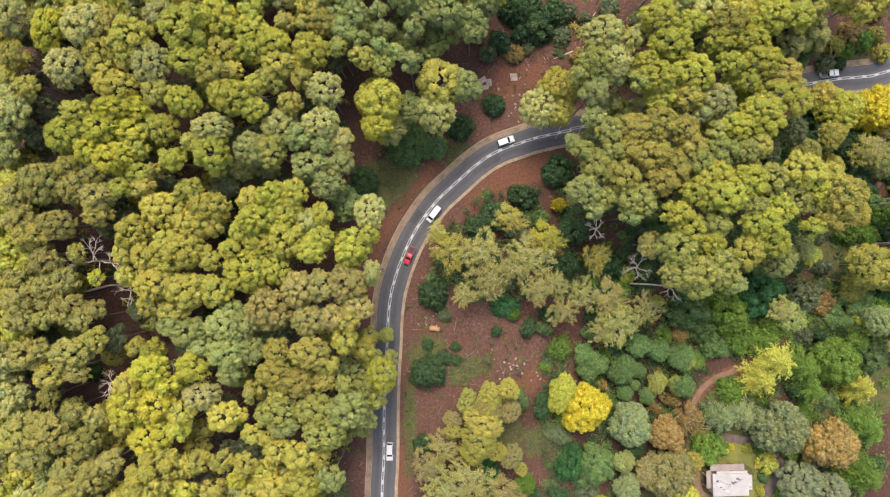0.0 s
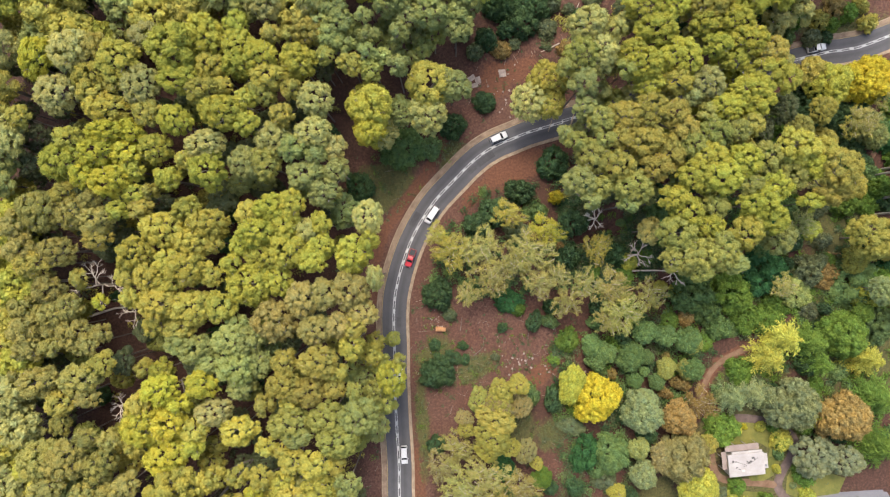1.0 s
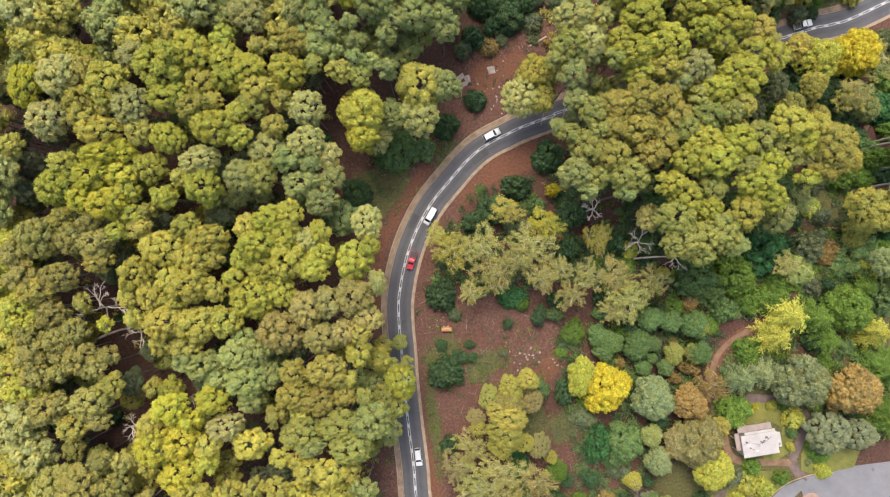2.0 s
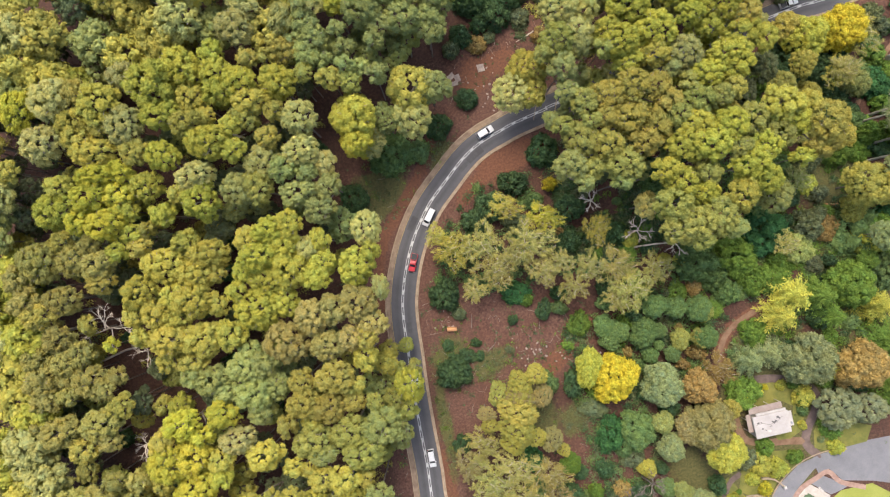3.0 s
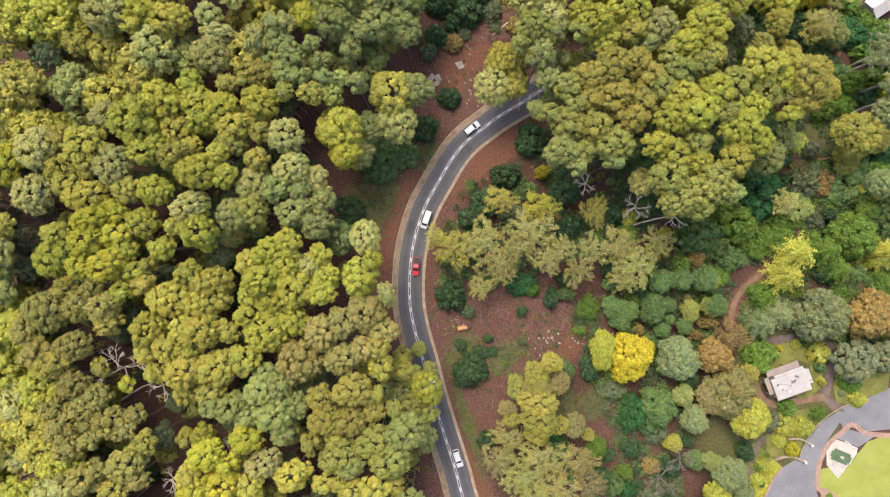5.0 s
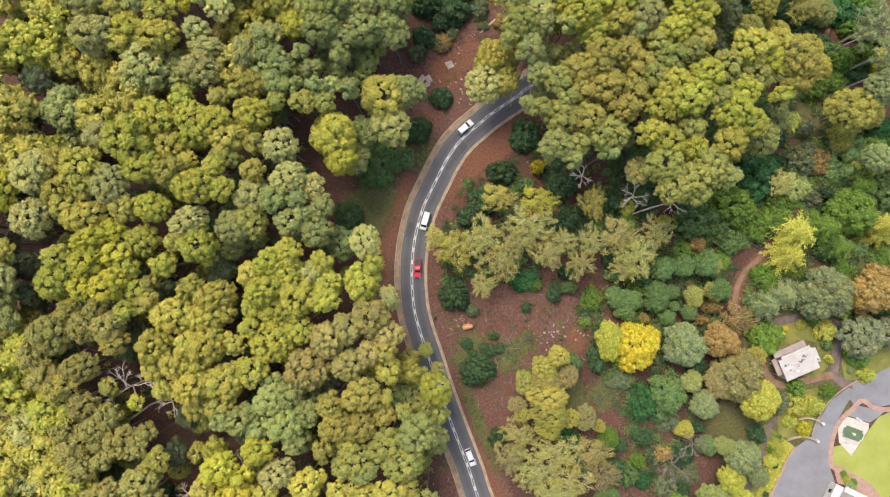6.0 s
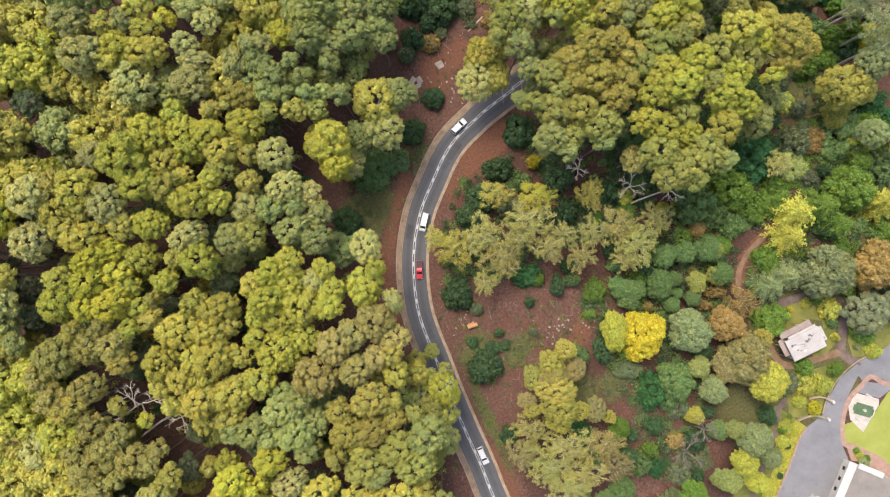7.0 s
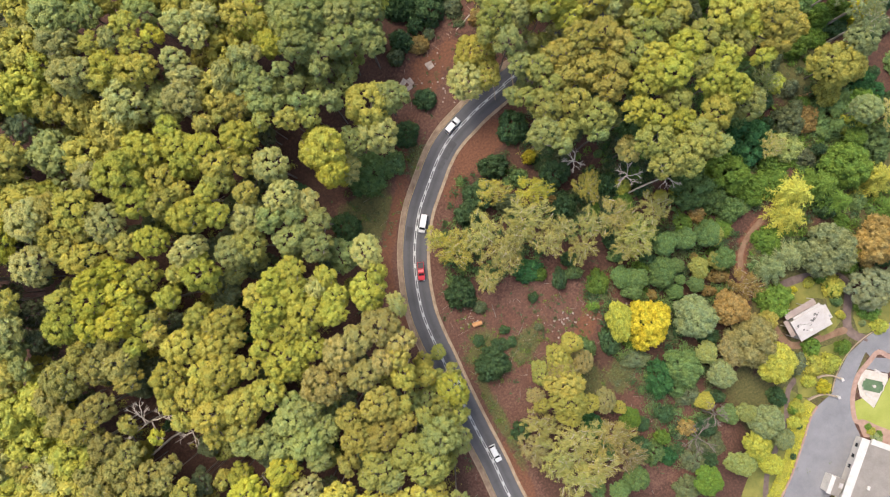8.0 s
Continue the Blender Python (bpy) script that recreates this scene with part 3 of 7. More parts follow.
PARK_EDGE = smooth_line([(68.6, -85.2), (65.3, -87.3), (60.4, -92.2), (53.6, -98.5), (46.0, -104.9), (34.8, -118.9)], 0.8)
tagged(ribbon("kerb", PARK_EDGE, [(-0.3, -0.1), (-0.28, 0.15), (0.28, 0.15), (0.3, -0.1)], BRICK_PAVING), "red brick kerb along the car park", "kerb", kind="structure")

BANK_GRASS = speckled("yellow_green_bank_grass", (0.17, 0.185, 0.022), (0.36, 0.325, 0.04), 0.35, 0.95, fine=3.0, relief=0.8)
tagged(ribbon("grass_bank", PARK_EDGE, [(0.32, -0.1), (0.36, 0.12), (1.4, 0.3), (2.6, 0.32), (3.5, 0.1), (3.9, -0.12)], BANK_GRASS), "bright yellow-green grass bank beside the car park", "grass", kind="structure")
tagged(ribbon("terrace", PARK_EDGE, [(3.7, -0.2), (3.75, 0.02), (7.0, 0.03), (10.5, 0.02), (10.6, -0.2)], TURF_ROUGH), "rough olive grass terrace above the car park", "grass", kind="structure")


# ---- buildings ----
def building_frame(name, a, b, label, category="house"):
    """An Empty at a with its x axis towards b."""
    ob = new(name)
    turn = math.atan2(b[1] - a[1], b[0] - a[0])
    ob.matrix_world = Matrix.Translation((*a, 0)) @ Matrix.Rotation(turn, 4, "Z")
    return tagged(ob, label, category)


def add_window(parent, x, y0, y1, z0, z1, flip, along="y"):
    """A framed pane on a wall face; along tells the wall's run."""
    def put(lo, hi, d0, d1, z_lo, z_hi):
        bm = bmesh.new()
        d0, d1 = sorted((x + flip * d0, x + flip * d1))
        return box(bm, d0, d1, lo, hi, z_lo, z_hi) if along == "y" else box(bm, lo, hi, d0, d1, z_lo, z_hi)
    win = part("window", put(y0, y1, 0.003, 0.03, z0, z1), GLASS_DARK, parent, "dark glass window")
    for lo, hi, a, b in ((y0 - 0.06, y0, z0 - 0.06, z1 + 0.06), (y1, y1 + 0.06, z0 - 0.06, z1 + 0.06), (y0, y1, z1, z1 + 0.06)):
        part("frame", put(lo, hi, 0.003, 0.07, a, b), WALL, win)
    part("sill", put(y0, y1, 0.003, 0.12, z0 - 0.07, z0), WALL, win)


def villa():
    """The white-roofed house above the car park."""
    h = building_frame("house", (71.4, -66.1), (81.2, -65.8), "small house with a stained white flat roof and tan terrace roof")
    bm = bmesh.new()
    box(bm, 0.3, 9.3, 0.3, 5.6, -0.2, 3.75)
    box(bm, 9.3, 10.4, 1.6, 5.2, -0.2, 3.4)
    part("wall", bm, WALL, h)
    roof = part("roof", box(bmesh.new(), 0, 9.6, 0, 5.95, 3.75, 4.0, 0.05), ROOF_WHITE, h, "white painted flat roof, stained")
    part("roof", box(bmesh.new(), 9.6, 10.7, 1.4, 5.4, 3.4, 3.62, 0.04), ROOF_WHITE, h)
    part("roof", box(bmesh.new(), 1.2, 9.4, 5.95, 6.6, 3.55, 3.74, 0.04), ROOF_WHITE, h)
    part("terrace_roof", box(bmesh.new(), -0.3, 8.8, 6.6, 8.3, 3.2, 3.36, 0.03), ROOF_TAN, h, "tan sheet terrace roof")
    part("terrace_roof", box(bmesh.new(), -1.3, -0.02, 1.9, 6.58, 3.0, 3.15, 0.03), ROOF_TAN, h, "tan sheet terrace roof")
    for x, y in ((-0.15, 8.15), (2.4, 8.15), (5.5, 8.15), (8.6, 8.15), (-1.15, 2.1), (-1.15, 5.2)):
        part("post", box(bmesh.new(), x - 0.06, x + 0.06, y - 0.06, y + 0.06, -0.2, 3.2 if y > 8 else 3.0), WALL, h)
    rng = random.Random(4)
    for cx, cy, n, reach in ((5.2, 3.2, 9, 1.1), (2.4, 2.1, 3, 0.7), (6.6, 4.4, 4, 0.6), (1.7, 4.3, 3, 0.5)):
        for _ in range(n):
            x, y, r = cx + rng.uniform(-1, 1) * reach, cy + rng.uniform(-0.6, 0.6) * reach, rng.uniform(0.1, 0.36)
            bm = bmesh.new()
            ring = [bm.verts.new((x + math.cos(a) * r * rng.uniform(0.5, 1.6), y + math.sin(a) * r * rng.uniform(0.4, 1.1), 4.006)) for a in np.linspace(0, 6.28, 9, endpoint=False)]
            bm.faces.new(ring)
            part("stain", bm, STAIN, roof, "dark stain")
    for line in (((0.5, 3.6), (2.2, 3.9), (4.2, 3.1), (6.3, 3.5)), ((6.3, 3.5), (7.9, 4.6))):
        v, f = tube([(x, y, 4.02) for x, y in line], [0.06] * len(line), 4)
        part("seam", raw_mesh("seam", v, f, STAIN), None, roof, "dark open roof seam")
    part("skylight", box(bmesh.new(), 3.4, 4.2, 1.2, 1.8, 4.0, 4.18, 0.03), WALL, roof)
    part("vent", box(bmesh.new(), 9.9, 10.3, 2.0, 2.5, 3.62, 3.95, 0.03), STEEL, h, "grey roof vent")
    for y in (1.2, 3.6):
        add_window(h, 0.3, y, y + 1.3, 0.9, 2.2, -1)
    for x in (1.2, 4.2, 7.0):
        add_window(h, 0.3, x, x + 1.5, 0.9, 2.2, -1, "x")
    part("door", box(bmesh.new(), 6.0, 6.95, 5.6, 5.66, -0.1, 2.05, 0.01), BARK_DARK, h, "brown timber door")


def lodge():
    """The long building at the end of the car park, with a grey roof inside white parapets."""
    h = building_frame("house", (74.1, -96.8), (65.3, -104.9), "long cream building with a grey-brown flat roof")
    bm = bmesh.new()
    box(bm, 0.2, 30, 0.4, 15, -0.2, 4.0)
    part("wall", bm, WALL, h)
    part("roof", box(bmesh.new(), 0.2, 30, 1.5, 14.8, 4.0, 4.12), ROOF_GREY, h, "grey-brown membrane roof")
    part("parapet", box(bmesh.new(), 0.0, 30, -0.75, 1.5, 3.9, 4.3, 0.06), WALL, h, "cream front parapet")
    part("parapet", box(bmesh.new(), -0.6, 0.9, 1.9, 9.0, 3.9, 4.35, 0.06), WALL, h, "cream end parapet")
    part("parapet", box(bmesh.new(), 0.2, 30, 14.8, 15.2, 3.9, 4.4, 0.05), WALL, h)
    porch = part("porch", box(bmesh.new(), 12.4, 17.0, -4.2, -0.8, -0.1, 3.2), WALL, h, "cream entrance porch")
    part("porch_roof", box(bmesh.new(), 12.2, 17.2, -3.3, -0.8, 3.2, 3.4, 0.03), ROOF_GREY, porch, "grey porch roof")
    part("porch_edge", box(bmesh.new(), 12.2, 17.2, -4.5, -3.3, 3.2, 3.5, 0.05), WALL, porch)
    part("awning", box(bmesh.new(), 13.4, 14.8, -1.9, -0.85, 3.42, 3.7, 0.05), ROOF_WHITE, porch)
    unit_box = part("roof_vent", box(bmesh.new(), 11.6, 12.6, 4.8, 5.5, 4.12, 4.6, 0.04), WALL, h, "white roof vent")
    part("grille", box(bmesh.new(), 11.7, 12.5, 5.5, 5.55, 4.2, 4.5), STAIN, unit_box, "dark grille")
    part("skylight", box(bmesh.new(), 9.6, 11.6, 11.2, 12.0, 4.12, 4.34, 0.04), GLASS_DARK, h, "dark skylight")
    for k in range(3):
        add_window(h, 0.4, 2.0 + k * 3.0, 3.0 + k * 3.0, 0.9, 2.0, -1, "x")


villa()
lodge()


# ---- garden things by the court ----
def garden_pool():
    p = new("garden_pool")
    p.matrix_world = Matrix.Translation((*(84.5, -87.3), 0.06)) @ Matrix.Rotation(radians(-41), 4, "Z")
    tagged(p, "cross-shaped dark green garden pool with a stone rim", "pool")
    outline = [(-2.4, -1.6), (2.4, -1.6), (2.4, -0.95), (2.9, -0.8), (2.9, 0.8), (2.4, 0.95), (2.4, 1.6), (-2.4, 1.6), (-2.4, 0.95), (-2.9, 0.8), (-2.9, -0.8), (-2.4, -0.95)]
    slab("basin", outline, 0.0, 0.12, POND, p)
    for i in range(len(outline)):
        a, b = Vector((*outline[i], 0)), Vector((*outline[(i + 1) % len(outline)], 0))
        way = (b - a).normalized()
        out = Vector((way.y, -way.x, 0)) * 0.22
        c = [a - way * 0.0, b + way * 0.0, b + out, a + out]
        slab("rim_stone", [(q.x, q.y) for q in c], 0.0, 0.22, PAVING, p)
    bm = bmesh.new()
    bmesh.ops.create_cone(bm, cap_ends=True, segments=14, radius1=0.28, radius2=0.12, depth=0.7, matrix=Matrix.Translation((0, 0, 0.45)))
    bmesh.ops.create_cone(bm, cap_ends=True, segments=14, radius1=0.15, radius2=0.42, depth=0.16, matrix=Matrix.Translation((0, 0, 0.86)))
    part("spout", bm, PAVING, p, "cream stone spout")


def bench(x, y, turn, length, label):
    b = new("bench")
    b.matrix_world = Matrix.Translation((x, y, 0.06)) @ Matrix.Rotation(radians(turn), 4, "Z")
    tagged(b, label, "bench")
    for k in range(3):
        part("slat", box(bmesh.new(), -length / 2, length / 2, -0.3 + k * 0.2, -0.13 + k * 0.2, 0.42, 0.47, 0.01), WALL, b)
    for s in (-1, 1):
        part("leg", box(bmesh.new(), s * length * 0.38 - 0.06, s * length * 0.38 + 0.06, -0.26, 0.26, 0.0, 0.42, 0.01), WALL, b)


def gate_wall(a, b, label):
    """A low curved entrance wall with a pier at its end."""
    w = new("entrance_wall")
    w.matrix_world = Matrix.Translation((*a, 0))
    tagged(w, label, "wall")
    d = Vector((b[0] - a[0], b[1] - a[1]))
    line = np.array([(d.x * t - d.y * 0.28 * math.sin(math.pi * t) * 0.5, d.y * t + d.x * 0.28 * math.sin(math.pi * t) * 0.5) for t in np.linspace(0, 1, 14)])
    ribbon("wall_body", line, [(-0.15, -0.1), (-0.15, 0.85), (0.15, 0.85), (0.15, -0.1)], STONE, w)
    ribbon("coping", line, [(-0.2, 0.852), (-0.2, 0.93), (0.2, 0.93), (0.2, 0.852)], CONCRETE, w)
    part("pier", box(bmesh.new(), d.x - 0.35, d.x + 0.35, d.y - 0.35, d.y + 0.35, -0.1, 1.3, 0.05), WALL, w, "cream pier")


garden_pool()
bench(*(87.4, -84.3), -41 - 16, 1.9, "white slatted garden bench on cream paving")
bench(*(82.2, -88.9), -41 - 16, 1.9, "white slatted garden bench on cream paving")
gate_wall((67.0, -82.3), (74.5, -85.4), "low stone entrance wall curving beside the lane")
gate_wall((72.0, -78.1), (77.6, -81.6), "low stone entrance wall curving beside the lane")


# ---- cars ----
def car_body(length, width, profile, inset=0.06):
    """A car shell from its side profile of (x, z), narrower towards the roof and the ends."""
    bm = bmesh.new()
    rows = []
    zs = [z for _, z in profile]
    for x, z in profile:
        taper = 1 - 0.12 * max(0.0, abs(x) / (length / 2) - 0.78) / 0.22
        w = width / 2 * taper * (1 - 0.20 * max(0.0, (z - 0.85)) / max(0.1, max(zs) - 0.85) * 0.9)
        rows.append([bm.verts.new((x, y, z - (0.03 if abs(y) == w else 0))) for y in (-w, -w * 0.82, 0, w * 0.82, w)])
    foot = [[bm.verts.new((x, s * width / 2 * (1 - 0.10 * max(0.0, abs(x) / (length / 2) - 0.8) / 0.2), 0.28)) for x, z in profile] for s in (-1, 1)]
    for a, b in zip(rows, rows[1:]):
        for k in range(4):
            bm.faces.new((a[k], a[k + 1], b[k + 1], b[k]))
    for i in range(len(rows) - 1):
        bm.faces.new((foot[0][i], rows[i][0], rows[i + 1][0], foot[0][i + 1]))
        bm.faces.new((foot[1][i], foot[1][i + 1], rows[i + 1][4], rows[i][4]))
        bm.faces.new((foot[0][i], foot[0][i + 1], foot[1][i + 1], foot[1][i]))
    for i in (0, -1):
        bm.faces.new((foot[0][i], *[rows[i][k] for k in range(5)], foot[1][i]))
    bmesh.ops.remove_doubles(bm, verts=bm.verts[:], dist=0.001)
    return bm


def plate(corners):
    bm = bmesh.new()
    f = bm.faces.new([bm.verts.new(c) for c in corners])
    made = bmesh.ops.extrude_face_region(bm, geom=[f])
    up = f.normal if f.normal.length else Vector((0, 0, 1))
    f.normal_update()
    up = f.normal * (1 if f.normal.z >= 0 else -1)
    bmesh.ops.translate(bm, vec=up * 0.02, verts=[v for v in made["geom"] if isinstance(v, bmesh.types.BMVert)])
    return bm


def wheel_mesh():
    bm = bmesh.new()
    bmesh.ops.create_cone(bm, cap_ends=True, segments=18, radius1=0.33, radius2=0.33, depth=0.22, matrix=Matrix.Rotation(radians(90), 4, "X"))
    bmesh.ops.bevel(bm, geom=[e for e in bm.edges if abs(e.calc_length() - 0.22) > 0.02], offset=0.03, segments=2, affect="EDGES")
    tyre = bm_mesh("tyre", bm, RUBBER, True)
    bm = bmesh.new()
    bmesh.ops.create_cone(bm, cap_ends=True, segments=14, radius1=0.2, radius2=0.2, depth=0.235, matrix=Matrix.Rotation(radians(90), 4, "X"))
    return tyre, bm_mesh("rim", bm, CHROME)


TYRE, RIM = wheel_mesh()
SHAPES = {
    "sedan": (4.6, 1.8, [(-2.3, 0.55), (-2.25, 0.9), (-1.55, 1.0), (-1.0, 1.38), (-0.3, 1.45), (0.35, 1.42), (1.1, 0.98), (2.1, 0.82), (2.3, 0.55)], 4, 6),
    "wagon": (4.8, 1.88, [(-2.4, 0.55), (-2.36, 1.05), (-2.05, 1.62), (-1.0, 1.7), (0.2, 1.66), (0.5, 1.6), (1.2, 1.08), (2.2, 0.92), (2.4, 0.55)], 2, 6),
    "ute": (5.1, 1.86, [(-2.55, 0.55), (-2.5, 1.0), (-0.75, 1.02), (-0.55, 1.6), (0.1, 1.68), (0.5, 1.62), (1.15, 1.08), (2.35, 0.95), (2.55, 0.55)], 3, 6),
    "van": (5.0, 1.9, [(-2.5, 0.55), (-2.48, 1.2), (-2.35, 1.9), (-1.0, 1.98), (0.6, 1.95), (1.1, 1.85), (1.75, 1.2), (2.35, 1.0), (2.5, 0.55)], 2, 6),
}


def car(style, paint, place, lane, label, name="car"):
    """A parked car on the road at the point nearest to place, in the lane going up (-1) or down (1) the line."""
    length, width, profile, back_i, front_i = SHAPES[style]
    d = [math.hypot(q[0] - place[0], q[1] - place[1]) for q in ROAD]
    i = d.index(min(d))
    side = across(ROAD)[i]
    along = np.array([-side[1], side[0]])
    centre = ROAD[i] + along * float(np.dot(np.array(place) - ROAD[i], along)) + side * 1.62 * lane
    way = along * -lane
    c = new(name)
    c.matrix_world = Matrix.Translation((*centre, 0.085)) @ Matrix.Rotation(math.atan2(way[1], way[0]), 4, "Z")
    tagged(c, label, "car")
    body = part("body", car_body(length, width, profile), paint, c, smooth=False)
    (x0, z0), (x1, z1) = profile[front_i - 1], profile[front_i]
    w0, w1 = width * 0.35, width * 0.42
    part("windscreen", plate([(x0 + 0.04, -w0, z0 - 0.01), (x1 - 0.04, -w1, z1 + 0.03), (x1 - 0.04, w1, z1 + 0.03), (x0 + 0.04, w0, z0 - 0.01)]), GLASS_DARK, c, "dark windscreen")
    (x0, z0), (x1, z1) = profile[back_i - 1], profile[back_i]
    if style in ("wagon", "van"):
        (x0, z0), (x1, z1) = profile[1], profile[2]
    part("rear_window", plate([(x0 + 0.02, -w1, z0 + 0.06), (x1 - 0.03, -w0, z1 - 0.03), (x1 - 0.03, w0, z1 - 0.03), (x0 + 0.02, w1, z0 + 0.06)]), GLASS_DARK, c, "dark rear window")
    cab0, cab1 = profile[back_i][0] + (0.15 if style != "wagon" else 0.2), profile[front_i - 1][0]
    for s in (-1, 1):
        roof_z = max(z for _, z in profile)
        part("side_window", plate([(cab0 - 0.1, s * width * 0.487, 0.98), (cab1 + 0.35, s * width * 0.487, 0.98), (cab1 - 0.05, s * width * 0.425, roof_z - 0.14), (cab0 + 0.15, s * width * 0.425, roof_z - 0.14)]), GLASS_DARK, c, "dark side window")
        part("headlight", box(bmesh.new(), length / 2 - 0.16, length / 2 - 0.01, s * width * 0.36 - 0.16, s * width * 0.36 + 0.16, 0.62, 0.76, 0.02), LAMP_CLEAR, c, "clear headlight")
        part("tail_light", box(bmesh.new(), -length / 2 - 0.01, -length / 2 + 0.1, s * width * 0.38 - 0.1, s * width * 0.38 + 0.1, 0.7, 0.95, 0.02), LAMP_RED, c, "red tail light")
        part("mirror", box(bmesh.new(), cab1 + 0.35, cab1 + 0.5, *sorted((s * width * 0.49, s * (width * 0.49 + 0.2))), 0.98, 1.12, 0.03), paint, c)
        for x in (-length * 0.3, length * 0.3):
            wheel = part("wheel", TYRE, None, c, "black tyre", at=Matrix.Translation((x, s * (width / 2 - 0.12), 0.33)))
            part("rim", RIM, None, wheel, "grey metal rim")
    for x in (length / 2 - 0.02, -length / 2 - 0.06):
        part("bumper", box(bmesh.new(), x, x + 0.08, -width * 0.44, width * 0.44, 0.36, 0.56, 0.03), PLASTIC if paint is not CAR_WHITE else paint, c)
    if style == "ute":
        part("tray", box(bmesh.new(), -2.42, -0.85, -width * 0.4, width * 0.4, 1.0, 1.045, 0.01), PLASTIC, c, "dark open load tray")
        for s in (-1, 1):
            part("tray_rail", box(bmesh.new(), -2.48, -0.8, s * width * 0.44 - 0.05, s * width * 0.44 + 0.05, 1.02, 1.13, 0.02), paint, c)
    if style == "wagon":
        for s in (-1, 1):
            part("roof_rail", box(bmesh.new(), -1.9, 0.2, s * width * 0.33 - 0.03, s * width * 0.33 + 0.03, 1.68, 1.74, 0.01), STEEL, c, "steel roof rail")
    return c


car("wagon", CAR_WHITE, (16.6, 28.6), -1, "white wagon with roof rails on the asphalt road")
car("van", CAR_WHITE, (-2.0, 8.5), 1, "white van with dark windscreen on the asphalt road")
car("ute", CAR_RED, (-8.5, -2.4), 1, "red pickup with an open dark tray")
car("sedan", CAR_WHITE, (-14.7, -33.1), 1, "white sedan on the road under overhanging leaves")
car("wagon", CAR_WHITE, (-15.3, -55.1), 1, "white wagon with dark windows on the road")
car("ute", CAR_WHITE, (104.4, 46.8), -1, "white pickup on the road among trees")


# ---- plants ----
COLOURS = {
    "dusky": (0.31, 0.285, 0.08), "tawny": (0.27, 0.235, 0.09), "khaki": (0.36, 0.315, 0.10), "celery": (0.30, 0.335, 0.105), "lolive": (0.300, 0.305, 0.078),     "yellow": (0.44, 0.415, 0.055), "yolive": (0.405, 0.369, 0.074), "olive": (0.348, 0.314, 0.070), "polive": (0.377, 0.369, 0.124), "sage": (0.265, 0.29, 0.092), "bluesage": (0.240, 0.290, 0.105),
    "orange": (0.325, 0.285, 0.066), "dark": (0.064, 0.112, 0.044), "emerald": (0.048, 0.128, 0.042), "ygreen": (0.375, 0.372, 0.062), "autumn": (0.47, 0.40, 0.035), "brown": (0.29, 0.20, 0.066),
    # "shade" has the dimness under the canopy put into its leaf colour
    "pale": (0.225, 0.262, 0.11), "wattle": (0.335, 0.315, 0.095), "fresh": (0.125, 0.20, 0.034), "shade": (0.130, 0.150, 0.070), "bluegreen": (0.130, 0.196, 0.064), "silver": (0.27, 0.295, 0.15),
}
WORDS = {
    "dusky": "dusky olive-brown", "tawny": "tawny brown-green", "khaki": "dull khaki-brown", "celery": "pale celery-green", "lolive": "mid olive-green",     "yellow": "bright yellow-green", "yolive": "yellowish olive", "olive": "olive green", "polive": "pale olive", "sage": "grey-green", "bluesage": "bluish grey-green", "orange": "orange-tinged olive", "dark": "dark green",
    "emerald": "deep emerald green", "ygreen": "fresh yellow-green", "autumn": "golden yellow", "brown": "rusty brown", "pale": "pale green", "wattle": "straw-yellow", "fresh": "fresh green", "shade": "dull shade-dark olive", "bluegreen": "blue-green", "silver": "silvery pale",
}


def limb_mesh(seed, reach, rise, thick):
    """One bent limb with two forks, from the trunk's top outwards."""
    rng = random.Random(seed)
    turn = rng.uniform(0, 6.28)
    a = Vector((math.cos(turn), math.sin(turn), 0))
    b = Vector((-a.y, a.x, 0))
    pts = [Vector((0, 0, -0.42 * reach)), a * reach * 0.3 + Vector((0, 0, -0.12 * reach)) + b * rng.uniform(-0.1, 0.1) * reach, a * reach * 0.62 + b * rng.uniform(-0.2, 0.2) * reach + Vector((0, 0, rise * 0.5)), a * reach * 0.95 + b * rng.uniform(-0.3, 0.3) * reach + Vector((0, 0, rise))]
    pieces = [tube(pts, [thick, thick * 0.75, thick * 0.5, thick * 0.16], 5)]
    for k, s in ((1, 1), (2, -1)):
        p = pts[k]
        q = p + (a * 0.3 + b * s * rng.uniform(0.25, 0.45)) * reach + Vector((0, 0, rise * 0.55))
        pieces.append(tube([p, (p + q) / 2 + Vector((0, 0, 0.05 * reach)), q], [thick * 0.5, thick * 0.36, thick * 0.12], 4))
    return raw_mesh("limb", *joined(pieces), BARK, True)


def trunk_mesh(seed, material):
    """A trunk one metre high and one metre thick at breast height, flared at the root."""
    rng = random.Random(seed)
    lean = [(0, 0, -0.02), (0, 0, 0.03), (rng.uniform(-0.4, 0.4), rng.uniform(-0.4, 0.4), 0.35), (rng.uniform(-0.6, 0.6), rng.uniform(-0.6, 0.6), 0.7), (0, 0, 1.0)]
    return raw_mesh("trunk", *tube(lean, [0.8, 0.56, 0.46, 0.36, 0.22], 8), material, True)


